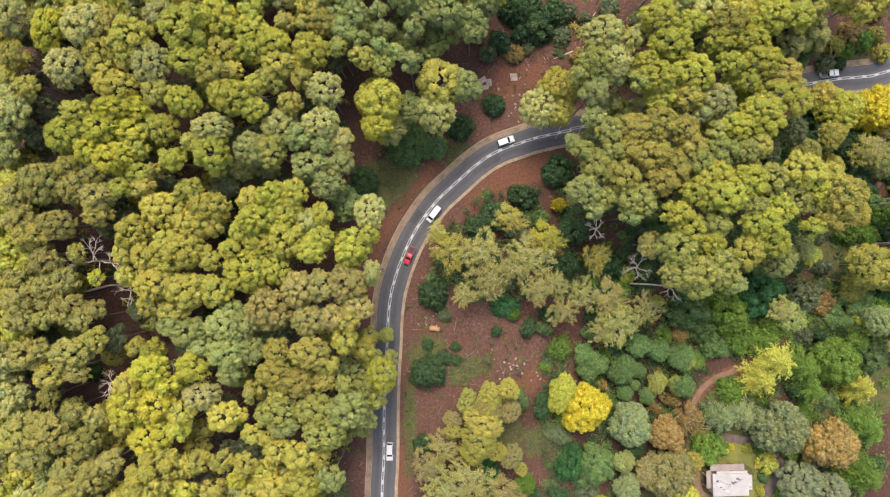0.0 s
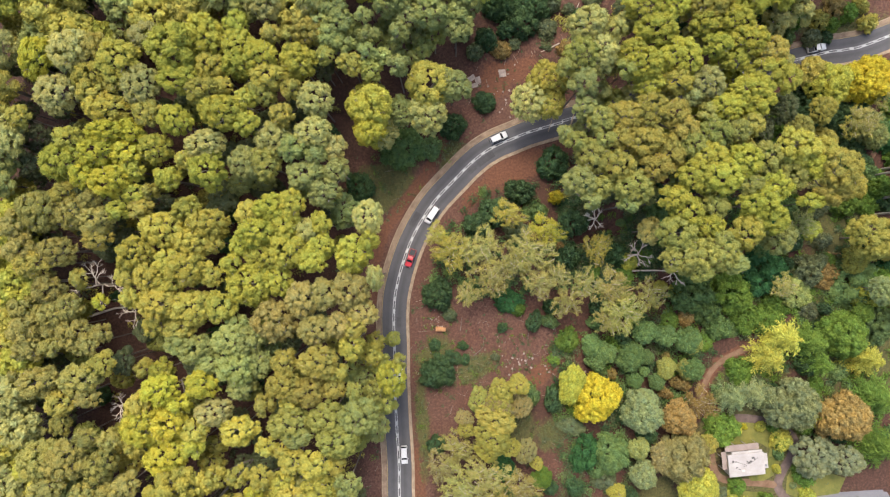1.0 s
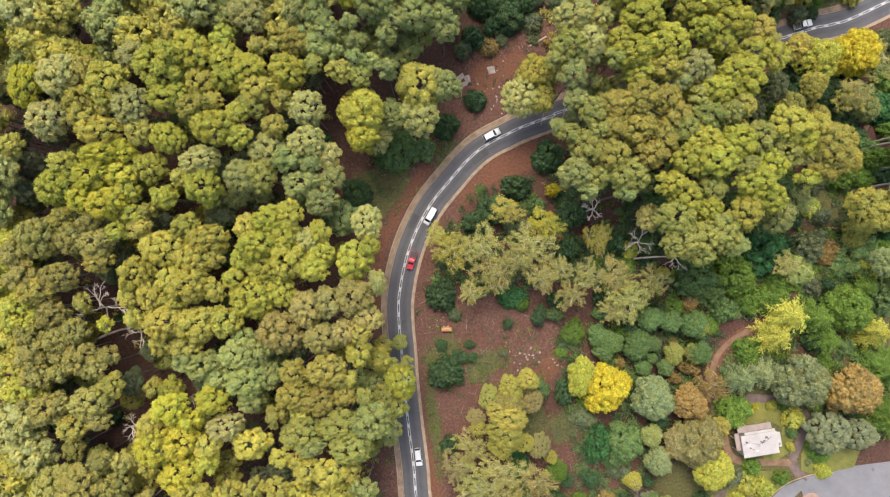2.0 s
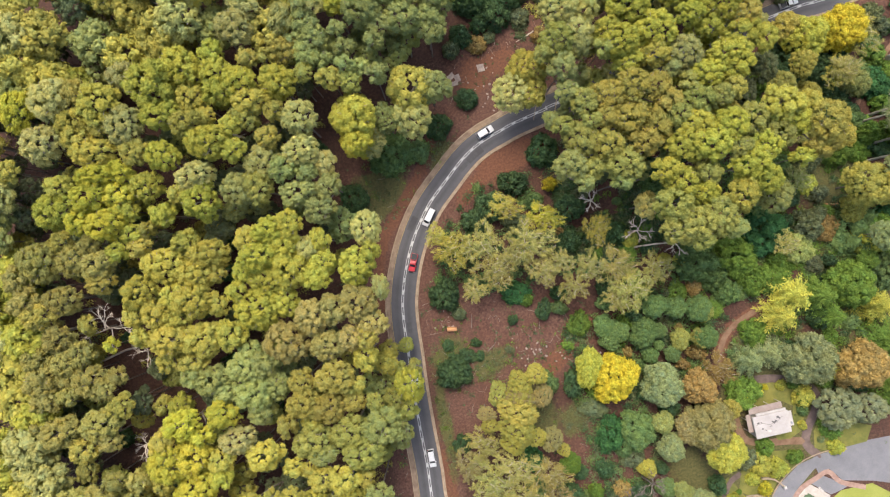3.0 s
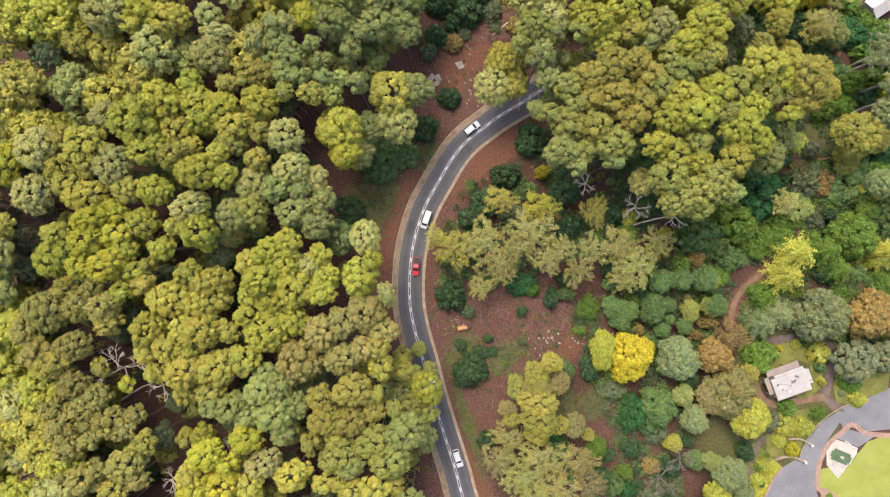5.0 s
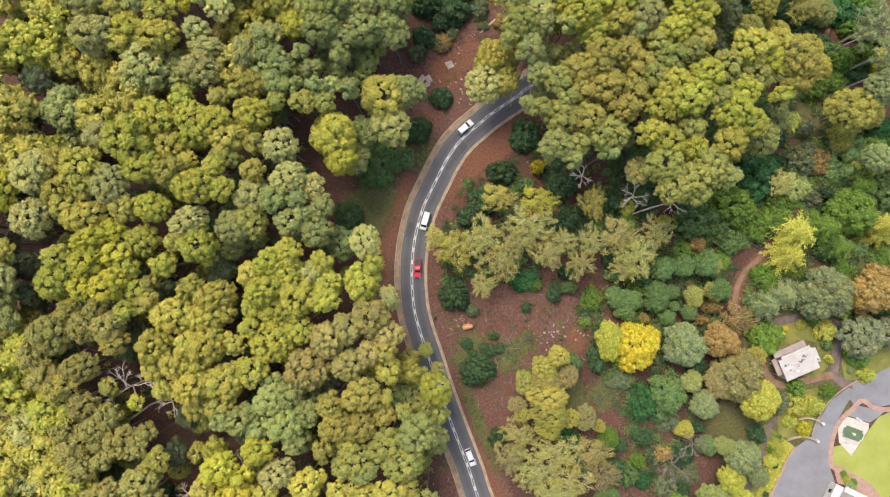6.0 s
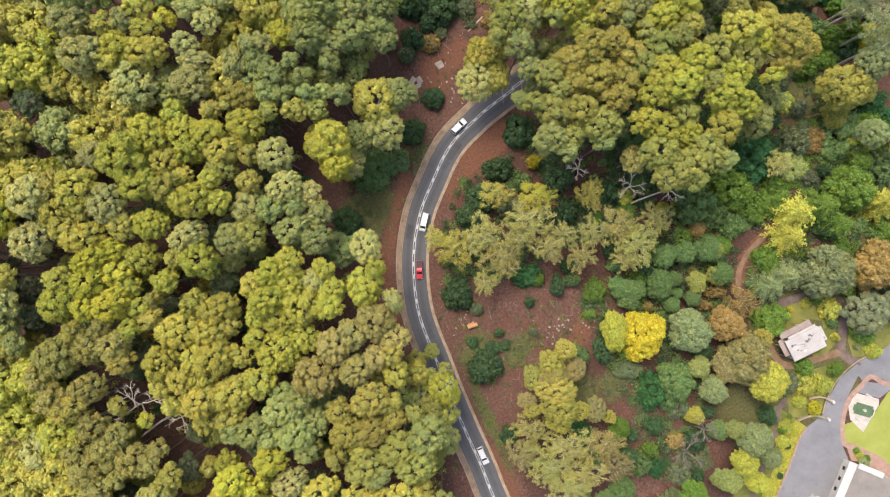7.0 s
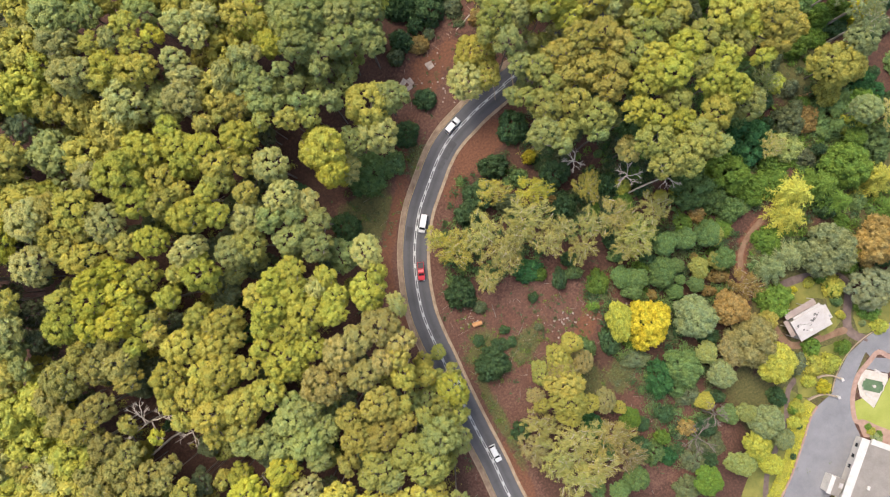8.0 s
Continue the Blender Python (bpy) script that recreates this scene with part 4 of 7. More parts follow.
TRUNKS = [trunk_mesh(k, BARK_TRUNK) for k in range(4)]
TRUNKS_PALE = [trunk_mesh(k + 5, BARK) for k in range(2)]
TRUNKS_DARK = [trunk_mesh(k + 9, BARK_DARK) for k in range(3)]
SIZES = {"small": 2.2, "mid": 3.2, "large": 4.4}
GUMS, BOUGHS = {}, {}
for key, size in SIZES.items():
    GUMS[key] = [knobby("crown", 31 * k + int(size * 10), heads(k * 7 + int(size * 10), size, 0.98, 0.9, 0.98), 0.38, LEAF) for k in range(7)]
    BOUGHS[key] = [limb_mesh(k + int(size * 100), size * 0.86, size * 0.42, 0.035 * size) for k in range(8)]
COARSE = [knobby("crown", 350 + k, heads(360 + k, 5.0, 1.5, 0.72, 0.88), 0.75, LEAF, 4, 0.3) for k in range(3)]
OPEN = [knobby("crown", 400 + k, heads(500 + k, 5.0, 1.0, 0.7, 0.92, 0.12), 0.42, LEAF, close=0.82, core=0.8) for k in range(6)]
LACY = [feathery(600 + k, 5.0, 0.75, LEAF_FINE) for k in range(6)]
ROUND = [knobby("crown", 700 + k, heads(730 + k, 5.0, 1.15, 0.85, 0.74), 0.44, LEAF_FINE, 5, 0.19, 0.5, core=0.9) for k in range(5)]
BUSHES = [knobby("foliage", 800 + k, [(p + Vector((0, 0, 0.7)), r, w) for p, r, w in heads(820 + k, 2.1, 0.7, 0.8, 0.85, 0.1)], 0.4, LEAF_FINE, 5, 0.2, 0.5, shag=0.9) for k in range(6)]
THICKETS = [knobby("foliage", 860 + k, [(p + Vector((0, 0, 1.0)), r, w) for p, r, w in heads(880 + k, 4.2, 1.1, 0.65, 0.88, 0.1)], 0.55, LEAF_FINE, 5, 0.26, 0.5, shag=0.9) for k in range(5)]


def frond_crown(seed, radius, height, tiers):
    """A feathery conifer-like crown: tiers of drooping boughs with narrow sprays on either side."""
    rng = np.random.default_rng(seed)
    pos, nrm, along = [], [], []
    pieces = []
    for i in range(tiers):
        t = i / (tiers - 1)
        reach = radius * (1 - t) ** 0.8 * rng.uniform(0.85, 1.1) + 0.3
        z = height * (0.12 + 0.88 * t)
        boughs = int(9 - 4 * t)
        for k in range(boughs):
            a = 2 * math.pi * (k + rng.uniform(-0.25, 0.25)) / boughs + i * 0.7
            way = np.array([math.cos(a), math.sin(a), 0])
            side = np.array([-way[1], way[0], 0])
            far = reach * rng.uniform(0.75, 1.12)
            tip = way * far + np.array([0, 0, z - far * 0.22])
            pieces.append(tube([(0, 0, z), tip], [0.06, 0.02], 4))
            for u in np.arange(0.15, 1.0, 0.5 / far):
                for s in (-1, 1):
                    w = 0.30 * far * (1 - u) ** 0.7 + 0.12
                    for v in np.arange(0.12, w, 0.4):
                        pos.append(way * far * u + side * s * v + np.array([0, 0, z - far * 0.22 * u - v * 0.2]) + rng.normal(0, 0.06, 3))
                        nrm.append(np.array([0, 0, 1.0]) + side * s * 0.2)
                        along.append(side * s + way * 0.9)
    v, f = leaf_cards(rng, np.array(pos), np.array(nrm), 0.46, 0.24, 0.25, np.array(along))
    bv, bf = joined(pieces)
    return raw_mesh("crown", np.concatenate([v, bv]), np.concatenate([f, bf + len(v)]), LEAF_FINE)


FRONDS = [frond_crown(900 + k, 5.6, 8.0, 9) for k in range(3)]
plants = random.Random(77)
TAKEN = []


def stand(name, x, y, label, group):
    """An Empty on the ground for a plant."""
    ob = new(name)
    ob.location = (x, y, swell(x, y) - 0.05)
    TAKEN.append((x, y))
    return tagged(ob, label, name.replace("_", " ").split()[-1], group)


def shade_of(tone):
    k = plants.uniform(0.82, 1.14)
    return tuple(c * k * plants.uniform(0.965, 1.035) for c in COLOURS[tone]) + (1.0,)


def place(ob, tone):
    ob.color = tone
    return ob


GROVE = []


def gum(x, y, r, h, tone, stretch=1.0, turn=None):
    """One rounded crown of a tall gum tree: r its half-width, h its height. Crowns of one colour that stand close together share a trunk."""
    key = "small" if r < 2.65 else "mid" if r < 3.7 else "large"
    k = r / SIZES[key]
    spin = plants.uniform(0, 6.28) if turn is None else radians(turn)
    near = [g for g in GROVE if g[3] == tone and g[5] < 4 and math.hypot(x - g[1], y - g[2]) < 7.0 and abs(h - g[4]) < 5.0]
    base = min(near, key=lambda g: math.hypot(x - g[1], y - g[2]), default=None)
    if base is None:
        tree = stand("gum_tree", x, y, WORDS[tone] + " gum tree with rounded crowns on a grey-brown trunk", "gum trees")
        thick = 0.07 * r + 0.12
        part("trunk", plants.choice(TRUNKS), None, tree, at=Matrix.Diagonal((thick, thick, h - 1.1 * r, 1)))
        base = [tree, x, y, tone, h, 0]
        GROVE.append(base)
    base[5] += 1
    tree, dx, dy = base[0], x - base[1], y - base[2]
    at = Matrix.Translation((dx, dy, h - 0.8 * r)) @ Matrix.Rotation(spin, 4, "Z") @ Matrix.Diagonal((k * stretch, k / stretch, k * plants.uniform(0.92, 1.12), 1))
    place(part("crown", plants.choice(GUMS[key]), None, tree, at=at), shade_of(tone))
    if dx or dy:
        fork = Vector((0, 0, base[4] * 0.5))
        end = Vector((dx, dy, h - 0.9 * r))
        line = [fork, fork.lerp(end, 0.45) + Vector((dx * 0.12, dy * 0.12, -1.0)), end]
        part("bough", raw_mesh("bough", *tube(line, [0.22, 0.17, 0.1], 6), BARK_TRUNK, True), None, tree)
    for limb in plants.sample(BOUGHS[key], 3):
        part("limb", limb, None, tree, at=at @ Matrix.Diagonal((0.98, 0.98, 1.7, 1)))


def open_gum(x, y, r, h, tone, stretch=1.0, turn=None):
    """A gum with an airy broken crown through which pale limbs show."""
    tree = stand("airy_gum_tree", x, y, WORDS[tone] + " gum tree with an airy crown and pale limbs", "airy gum trees")
    k = r / 5.0
    at = Matrix.Translation((0, 0, h - 0.74 * r)) @ Matrix.Rotation(plants.uniform(0, 6.28) if turn is None else radians(turn), 4, "Z") @ Matrix.Diagonal((k * stretch, k / stretch, k, 1))
    place(part("crown", plants.choice(OPEN), None, tree, at=at), shade_of(tone))
    thick = 0.05 * r + 0.12
    part("trunk", plants.choice(TRUNKS), None, tree, at=Matrix.Diagonal((thick, thick, h - 1.05 * r, 1)))
    for limb in plants.sample(BOUGHS["mid"], 5):
        part("limb", limb, None, tree, at=at @ Matrix.Translation((0, 0, 0.5)))


def lacy(x, y, r, h, tone, stretch=1.0, turn=None):
    """A feathery pale tree with bare twigs showing through the top."""
    tree = stand("wattle_tree", x, y, WORDS[tone] + " feathery tree with bare pale twigs", "feathery trees")
    k = r / 5.0
    at = Matrix.Translation((0, 0, h - 0.68 * r)) @ Matrix.Rotation(plants.uniform(0, 6.28) if turn is None else radians(turn), 4, "Z") @ Matrix.Diagonal((k * stretch, k / stretch, k, 1))
    leaves, twigs = plants.choice(LACY)
    place(part("crown", leaves, None, tree, at=at), shade_of(tone))
    part("branchwork", twigs, None, tree, "bare pale twigs", at=at)
    wide = 0.05 * r + (0.3 if h > 15 else 0.1)
    part("trunk", plants.choice(TRUNKS_PALE if h > 15 else TRUNKS_DARK), None, tree, at=Matrix.Diagonal((wide, wide, h - 0.7 * r, 1)))


def leafy(x, y, r, h, tone, stretch=1.0, turn=None):
    """A dense round broad-leaved tree."""
    tree = stand("leafy_tree", x, y, WORDS[tone] + " dense rounded tree on red earth", "rounded trees")
    k = r / 5.0
    at = Matrix.Translation((0, 0, max(0.5 * r, h - 0.85 * r))) @ Matrix.Rotation(plants.uniform(0, 6.28) if turn is None else radians(turn), 4, "Z") @ Matrix.Diagonal((k * stretch, k / stretch, k * 1.05, 1))
    place(part("crown", plants.choice(ROUND), None, tree, at=at), shade_of(tone))
    part("trunk", plants.choice(TRUNKS_DARK), None, tree, at=Matrix.Diagonal((0.05 * r + 0.1, 0.05 * r + 0.1, max(0.6 * r, h - 0.8 * r), 1)))


def conifer(x, y, r, h, tone, stretch=1.0, turn=None):
    """A feathery conifer with tiers of boughs."""
    tree = stand("conifer_tree", x, y, WORDS[tone] + " feathery conifer with tiered boughs", "conifers")
    k = r / 5.0
    at = Matrix.Translation((0, 0, h * 0.12)) @ Matrix.Rotation(plants.uniform(0, 6.28), 4, "Z") @ Matrix.Diagonal((k * stretch, k / stretch, h * 0.88 / 8.0, 1))
    place(part("crown", plants.choice(FRONDS), None, tree, at=at), shade_of(tone))
    part("trunk", plants.choice(TRUNKS_DARK), None, tree, at=Matrix.Diagonal((0.28, 0.28, h * 0.92, 1)))


def bush(x, y, r, h, tone, stretch=1.0, turn=None, name="bush"):
    """A shrub that reaches nearly to the ground."""
    if min(math.hypot(x - q[0], y - q[1]) for q in FOOT_TRACK) < 0.55 * r + 0.8:
        return
    shrub = stand(name, x, y, WORDS[tone] + " leafy " + name + " on the ground", "bushes" if name == "bush" else "undergrowth")
    big = r > 3.2
    k = r / (4.3 if big else 2.15)
    at = Matrix.Rotation(plants.uniform(0, 6.28) if turn is None else radians(turn), 4, "Z") @ Matrix.Diagonal((k * stretch, k / stretch, h / (4.3 if big else 2.5), 1))
    place(part("foliage", plants.choice(THICKETS if big else BUSHES), None, shrub, at=at), shade_of(tone))
    part("stem", plants.choice(TRUNKS_DARK), None, shrub, at=Matrix.Diagonal((0.16, 0.16, h * 0.5, 1)))


def dead_tree(x, y, reach, h, turn, lean, label, seed, wood=DEADWOOD):
    """A bare dead tree whose forks end in thin twigs."""
    rng = random.Random(seed)
    tree = stand("dead_tree", x, y, label, "dead trees")
    tree.rotation_euler = (0, 0, radians(turn))
    root, top = Vector((0, 0, -0.2)), Vector((lean, 0, h))
    part("trunk", raw_mesh("trunk", *tube([root, root.lerp(top, 0.5) + Vector((0, 0.2, 0)), top], [0.28, 0.22, 0.14], 7), wood, True), None, tree)

    def grow(start, way, length, thick, depth, out):
        end = start + way * length
        bend = start.lerp(end, 0.5) + Vector((rng.uniform(-1, 1), rng.uniform(-1, 1), rng.uniform(-1, 1))) * length * 0.12
        out.append(tube([start, bend, end], [thick, thick * 0.8, thick * 0.5], 4))
        if depth:
            for _ in range(3):
                turned = (way + Vector((rng.uniform(-1, 1), rng.uniform(-1, 1), rng.uniform(-0.5, 0.6))) * 0.75).normalized()
                grow(start.lerp(end, rng.uniform(0.4, 1.0)), turned, length * 0.6, thick * 0.58, depth - 1, out)

    for k in range(5):
        a = k * 1.257 + rng.uniform(-0.3, 0.3)
        pieces = []
        grow(top * rng.uniform(0.8, 1.0), Vector((math.cos(a), math.sin(a), 0.3)).normalized(), reach * 0.5, 0.17, 3, pieces)
        part("branch", raw_mesh("branch", *joined(pieces), wood, True), None, tree)


# ---- the forest, tree by tree: x, y, half-width, height, tone ----
gum(-18.4, -28.0, 2.8, 16, "lolive")
gum(-17.9, -37.6, 3.0, 16, "lolive")
gum(-22.6, -30.2, 2.7, 16, "sage")
gum(-22.6, -24.8, 2.3, 16, "sage")
gum(-26.2, -29.5, 2.7, 16, "sage")
gum(-19.1, -21.9, 2.3, 16, "olive")
gum(-21.9, -37.3, 2.7, 16, "lolive")
gum(-13.4, -27.3, 1.9, 16, "lolive")
leafy(51.5, -25.8, 3.2, 7, "bluegreen")
leafy(56.5, -27.1, 3.0, 7, "bluegreen")
leafy(63.9, -29.9, 2.6, 6, "lolive")
leafy(62.2, -36.6, 2.7, 6, "lolive", 0.96, -23)
leafy(56.6, -35.9, 2.7, 6, "lolive", 0.96, -23)
leafy(54.0, -39.5, 2.2, 5, "bluegreen", 1.06, -23)
leafy(48.1, -38.6, 2.2, 5, "bluegreen", 1.12, -23)
leafy(47.4, -32.2, 3.9, 7, "bluegreen")
leafy(51.5, -32.5, 1.9, 6, "bluegreen", 0.91, -23)
leafy(50.7, -36.4, 1.4, 5, "bluegreen", 1.04, -23)
bush(46.1, -28.2, 2.1, 4, "dark", 1.13, -23)
leafy(40.5, -30.7, 3.1, 6, "bluegreen")
leafy(37.3, -28.5, 2.8, 6, "bluegreen", 0.94, -23)
leafy(38.1, -33.0, 2.6, 5, "bluegreen", 1.12, -23)
bush(43.3, -29.1, 2.1, 4, "fresh", 1.06, -23)
bush(39.5, -22.9, 2.3, 3, "bluegreen", 1.06, -23)
leafy(37.0, -42.4, 6.0, 9, "autumn")
leafy(30.9, -38.3, 4.2, 8, "ygreen", 0.83, -23)
leafy(49.1, -46.7, 5.4, 9, "pale")
leafy(48.5, -63.6, 3.6, 7, "pale")
leafy(58.4, -48.9, 4.4, 9, "brown")
lacy(64.3, -45.0, 5.0, 8, "brown")
bush(61.0, -40.8, 2.3, 4, "brown", 1.14, -23)
leafy(58.9, -59.4, 6.7, 10, "tawny")
leafy(53.7, -59.1, 3.7, 8, "tawny", 0.94, -23)
bush(56.7, -43.2, 1.7, 3, "brown", 1.12, -23)
leafy(40.4, -57.5, 4.8, 7, "bluegreen")
leafy(47.7, -56.8, 2.9, 6, "sage")
bush(33.5, -57.5, 4.4, 5, "emerald", 0.84, -23)
bush(36.6, -61.7, 2.6, 4, "bluegreen")
bush(45.2, -48.0, 2.5, 4, "dark", 0.82, -23)
bush(68.0, -51.0, 4.5, 5, "fresh", 0.89, -23)
leafy(66.5, -57.0, 2.6, 5, "olive", 1.05, -23)
bush(50.8, -53.9, 2.6, 3, "dark", 1.16, -23)
bush(30.6, -50.1, 3.1, 2, "shade", 1.18, -23)
bush(49.3, -42.9, 1.9, 3, "dark", 0.94, -23)
bush(-3.0, -12.2, 4.2, 5, "dark")
bush(16.0, -15.4, 3.6, 3, "emerald", 1.15, -23)
bush(18.4, -17.6, 1.9, 2.5, "fresh", 1.07, -23)
bush(22.6, -21.2, 2.4, 4, "dark", 0.75, -23)
bush(13.9, -22.4, 1.4, 2, "dark")
bush(-0.1, -18.0, 1.8, 2, "shade", 1.11, -23)
bush(2.9, -26.6, 1.3, 2, "dark", 1.05, -23)
bush(0.1, -29.6, 2.1, 2, "dark", 1.23, -23)
bush(3.2, -30.5, 1.4, 1.5, "dark")
bush(-4.7, -26.0, 1.6, 1.5, "dark", 0.92, -23)
bush(-4.0, -32.8, 4.2, 4, "dark", 1.13, -23)
bush(-6.0, -34.4, 3.1, 5, "dark", 1.08, -23)
bush(31.3, -26.9, 3.2, 3, "fresh", 0.87, -23)
bush(27.3, -32.0, 1.6, 1.5, "fresh", 1.08, -23)
bush(26.5, -42.4, 3.1, 4, "dark", 0.85, -23)
bush(19.4, -41.1, 3.1, 4, "bluegreen", 0.85, -23)
bush(-6.2, -53.0, 2.5, 3, "dark", 0.93, -23)
bush(11.5, -30.3, 1.2, 1, "shade", 1.11, -23)
bush(26.7, -21.6, 2.1, 3, "bluegreen", 1.13, -23)
open_gum(10.8, -40.7, 3.5, 14, "olive", 1.09, -23)
open_gum(10.8, -40.7, 3.5, 14, "olive", 1.09, -23)
open_gum(10.8, -40.7, 3.5, 14, "tawny", 1.09, -23)
open_gum(16.0, -35.4, 2.6, 15, "olive", 1.05, -23)
open_gum(11.4, -37.1, 3.0, 14, "olive", 1.04, -23)
open_gum(5.8, -39.3, 2.8, 12, "lolive", 0.92, -23)
open_gum(16.7, -41.4, 2.7, 13, "tawny", 0.84, -23)
open_gum(9.8, -44.1, 4.2, 16, "olive", 1.20, -23)
open_gum(8.7, -48.4, 4.2, 16, "olive", 1.09, -23)
open_gum(1.8, -43.6, 2.1, 12, "tawny", 1.09, -23)
open_gum(2.1, -46.6, 2.1, 12, "olive", 1.12, -23)
open_gum(13.3, -51.7, 2.3, 13, "olive")
open_gum(17.0, -52.8, 2.8, 13, "tawny", 0.83, -23)
open_gum(6.9, -52.1, 2.6, 14, "olive", 1.20, -23)
open_gum(19.7, -57.2, 1.7, 9, "olive")
lacy(-0.1, -51.6, 5.1, 11, "wattle", 1.14, -23)
lacy(6.5, -58.4, 5.8, 13, "wattle", 1.07, -23)
lacy(15.4, -62.6, 4.9, 11, "khaki", 1.06, -23)
lacy(-0.3, -61.4, 6.0, 12, "wattle", 1.09, -23)
lacy(7.7, -67.4, 6.1, 11, "wattle", 1.09, -23)
lacy(16.6, -69.8, 4.4, 10, "tawny")
lacy(2.1, -68.9, 5.6, 12, "wattle", 1.16, -23)
lacy(-4.7, -57.0, 4.6, 9, "tawny")
bush(23.0, -74.8, 3.0, 4, "bluegreen", 0.96, -23)
bush(23.6, -66.1, 2.1, 3, "dark", 1.13, -23)
lacy(1.4, -0.5, 5.3, 12, "yolive")
lacy(9.0, -0.6, 5.5, 13, "wattle")
lacy(16.6, 8.0, 4.3, 12, "yolive", 1.10, -23)
lacy(25.6, 3.2, 4.7, 14, "yellow", 1.09, -23)
lacy(21.3, -2.2, 6.0, 15, "wattle", 1.05, -23)
lacy(23.3, -10.2, 4.5, 13, "wattle", 1.06, -23)
lacy(11.0, -8.1, 5.3, 13, "wattle")
lacy(4.9, -12.0, 3.4, 11, "wattle")
lacy(28.0, -8.9, 3.8, 13, "wattle", 1.07, -23)
lacy(39.2, -2.4, 4.1, 12, "yolive", 0.88, -23)
lacy(35.3, -11.3, 4.1, 13, "wattle", 0.94, -23)
lacy(30.2, -16.0, 4.2, 12, "wattle")
lacy(41.8, -12.5, 5.4, 14, "wattle", 0.93, -23)
lacy(44.6, -19.2, 5.8, 14, "wattle")
lacy(51.5, -15.4, 4.5, 13, "wattle", 0.94, -23)
lacy(40.2, -21.4, 3.6, 11, "wattle", 1.12, -23)
bush(30.7, 11.8, 1.8, 5, "autumn")
lacy(16.3, -4.8, 4.5, 14, "wattle")
leafy(52.5, -79.6, 4.2, 9, "pale")
leafy(47.6, -84.3, 3.5, 8, "ygreen")
leafy(49.2, -75.4, 2.5, 7, "sage", 1.05, -23)
leafy(45.3, -74.5, 2.6, 5, "bluegreen", 1.05, -23)
leafy(54.4, -85.6, 2.7, 8, "pale", 0.91, -23)
leafy(41.8, -87.0, 3.5, 7, "sage", 1.11, -23)
leafy(48.5, -90.7, 2.8, 7, "ygreen", 1.14, -23)
bush(38.8, -74.9, 2.8, 4, "dark", 1.09, -23)
bush(45.4, -69.6, 1.9, 3, "dark", 1.07, -23)
bush(34.0, -73.1, 2.3, 3, "brown", 1.06, -23)
leafy(41.3, -68.3, 2.4, 5, "yolive", 1.11, -23)
bush(31.8, -82.1, 3.2, 3, "shade", 1.08, -23)
bush(59.7, -77.3, 2.5, 3, "dark")
bush(13.7, 8.8, 4.0, 5, "dark", 1.10, -23)
bush(20.9, 14.0, 3.6, 5, "dark", 1.19, -23)
bush(9.1, 5.8, 3.6, 5, "dark", 1.11, -23)
bush(19.6, 3.0, 3.3, 4, "shade", 1.12, -23)
bush(35.1, 4.7, 3.9, 5, "dark")
bush(32.9, -4.3, 3.1, 5, "dark", 0.92, -23)
bush(45.2, -4.6, 3.1, 5, "dark", 0.92, -23)
bush(37.8, 6.9, 2.3, 4, "shade", 1.06, -23)
bush(25.8, 7.9, 2.5, 4, "bluegreen")
bush(39.7, -18.0, 2.4, 4, "dark", 0.81, -23)
bush(27.4, -17.7, 2.1, 4, "dark", 1.13, -23)
gum(-100.8, 54.0, 4.2, 28.2, "polive", 0.88, 0)
gum(-101.9, 58.7, 2.4, 19.1, "olive", 1.07, 0)
gum(-92.1, 50.9, 4.3, 28.6, "yellow", 0.82, -25)
gum(-88.0, 42.2, 4.7, 29.7, "polive")
# Low gums toned "shade" have the tall crowns' shade in their colour
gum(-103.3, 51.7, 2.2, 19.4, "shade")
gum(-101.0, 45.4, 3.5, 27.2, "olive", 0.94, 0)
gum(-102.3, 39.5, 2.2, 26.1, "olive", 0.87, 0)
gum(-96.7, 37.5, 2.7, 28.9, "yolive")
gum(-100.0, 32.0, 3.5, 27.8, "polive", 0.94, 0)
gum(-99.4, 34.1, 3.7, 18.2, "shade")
gum(-83.4, 51.5, 4.7, 30.9, "polive", 0.94, 0)
gum(-78.3, 52.2, 3.1, 28.1, "olive", 0.94, 0)
gum(-72.6, 48.4, 5.0, 30.6, "yolive")
gum(-79.8, 45.6, 3.8, 28.6, "yolive")
gum(-81.2, 58.1, 3.4, 19.4, "ygreen", 1.07, 0)
gum(-76.8, 58.8, 2.5, 18.0, "sage")
gum(-79.7, 41.9, 3.0, 28.6, "yolive", 1.10, 0)
gum(-74.0, 43.4, 2.1, 28.6, "olive")
gum(-76.4, 37.9, 4.3, 29.2, "yolive", 1.21, 0)
gum(-67.9, 42.4, 4.6, 30.0, "polive", 0.95, 0)
gum(-66.9, 36.3, 3.2, 28.8, "olive")
gum(-66.9, 54.6, 3.3, 27.0, "polive")
gum(-59.7, 50.7, 5.9, 30.8, "ygreen")
gum(-59.1, 43.6, 4.1, 29.2, "ygreen", 1.15, 0)
gum(-53.0, 53.6, 4.8, 28.8, "ygreen")
gum(-52.1, 46.3, 3.7, 27.2, "yolive")
gum(-53.3, 40.1, 3.7, 29.7, "olive", 1.11, 0)
gum(-49.2, 41.3, 2.3, 27.6, "yolive", 1.05, 0)
gum(-60.5, 34.0, 3.7, 29.3, "ygreen")
gum(-49.2, 34.8, 4.6, 30.5, "ygreen", 1.08, 0)
gum(-44.1, 32.1, 3.1, 28.9, "ygreen")
gum(-76.8, 32.2, 3.7, 29.9, "yellow", 1.17, 0)
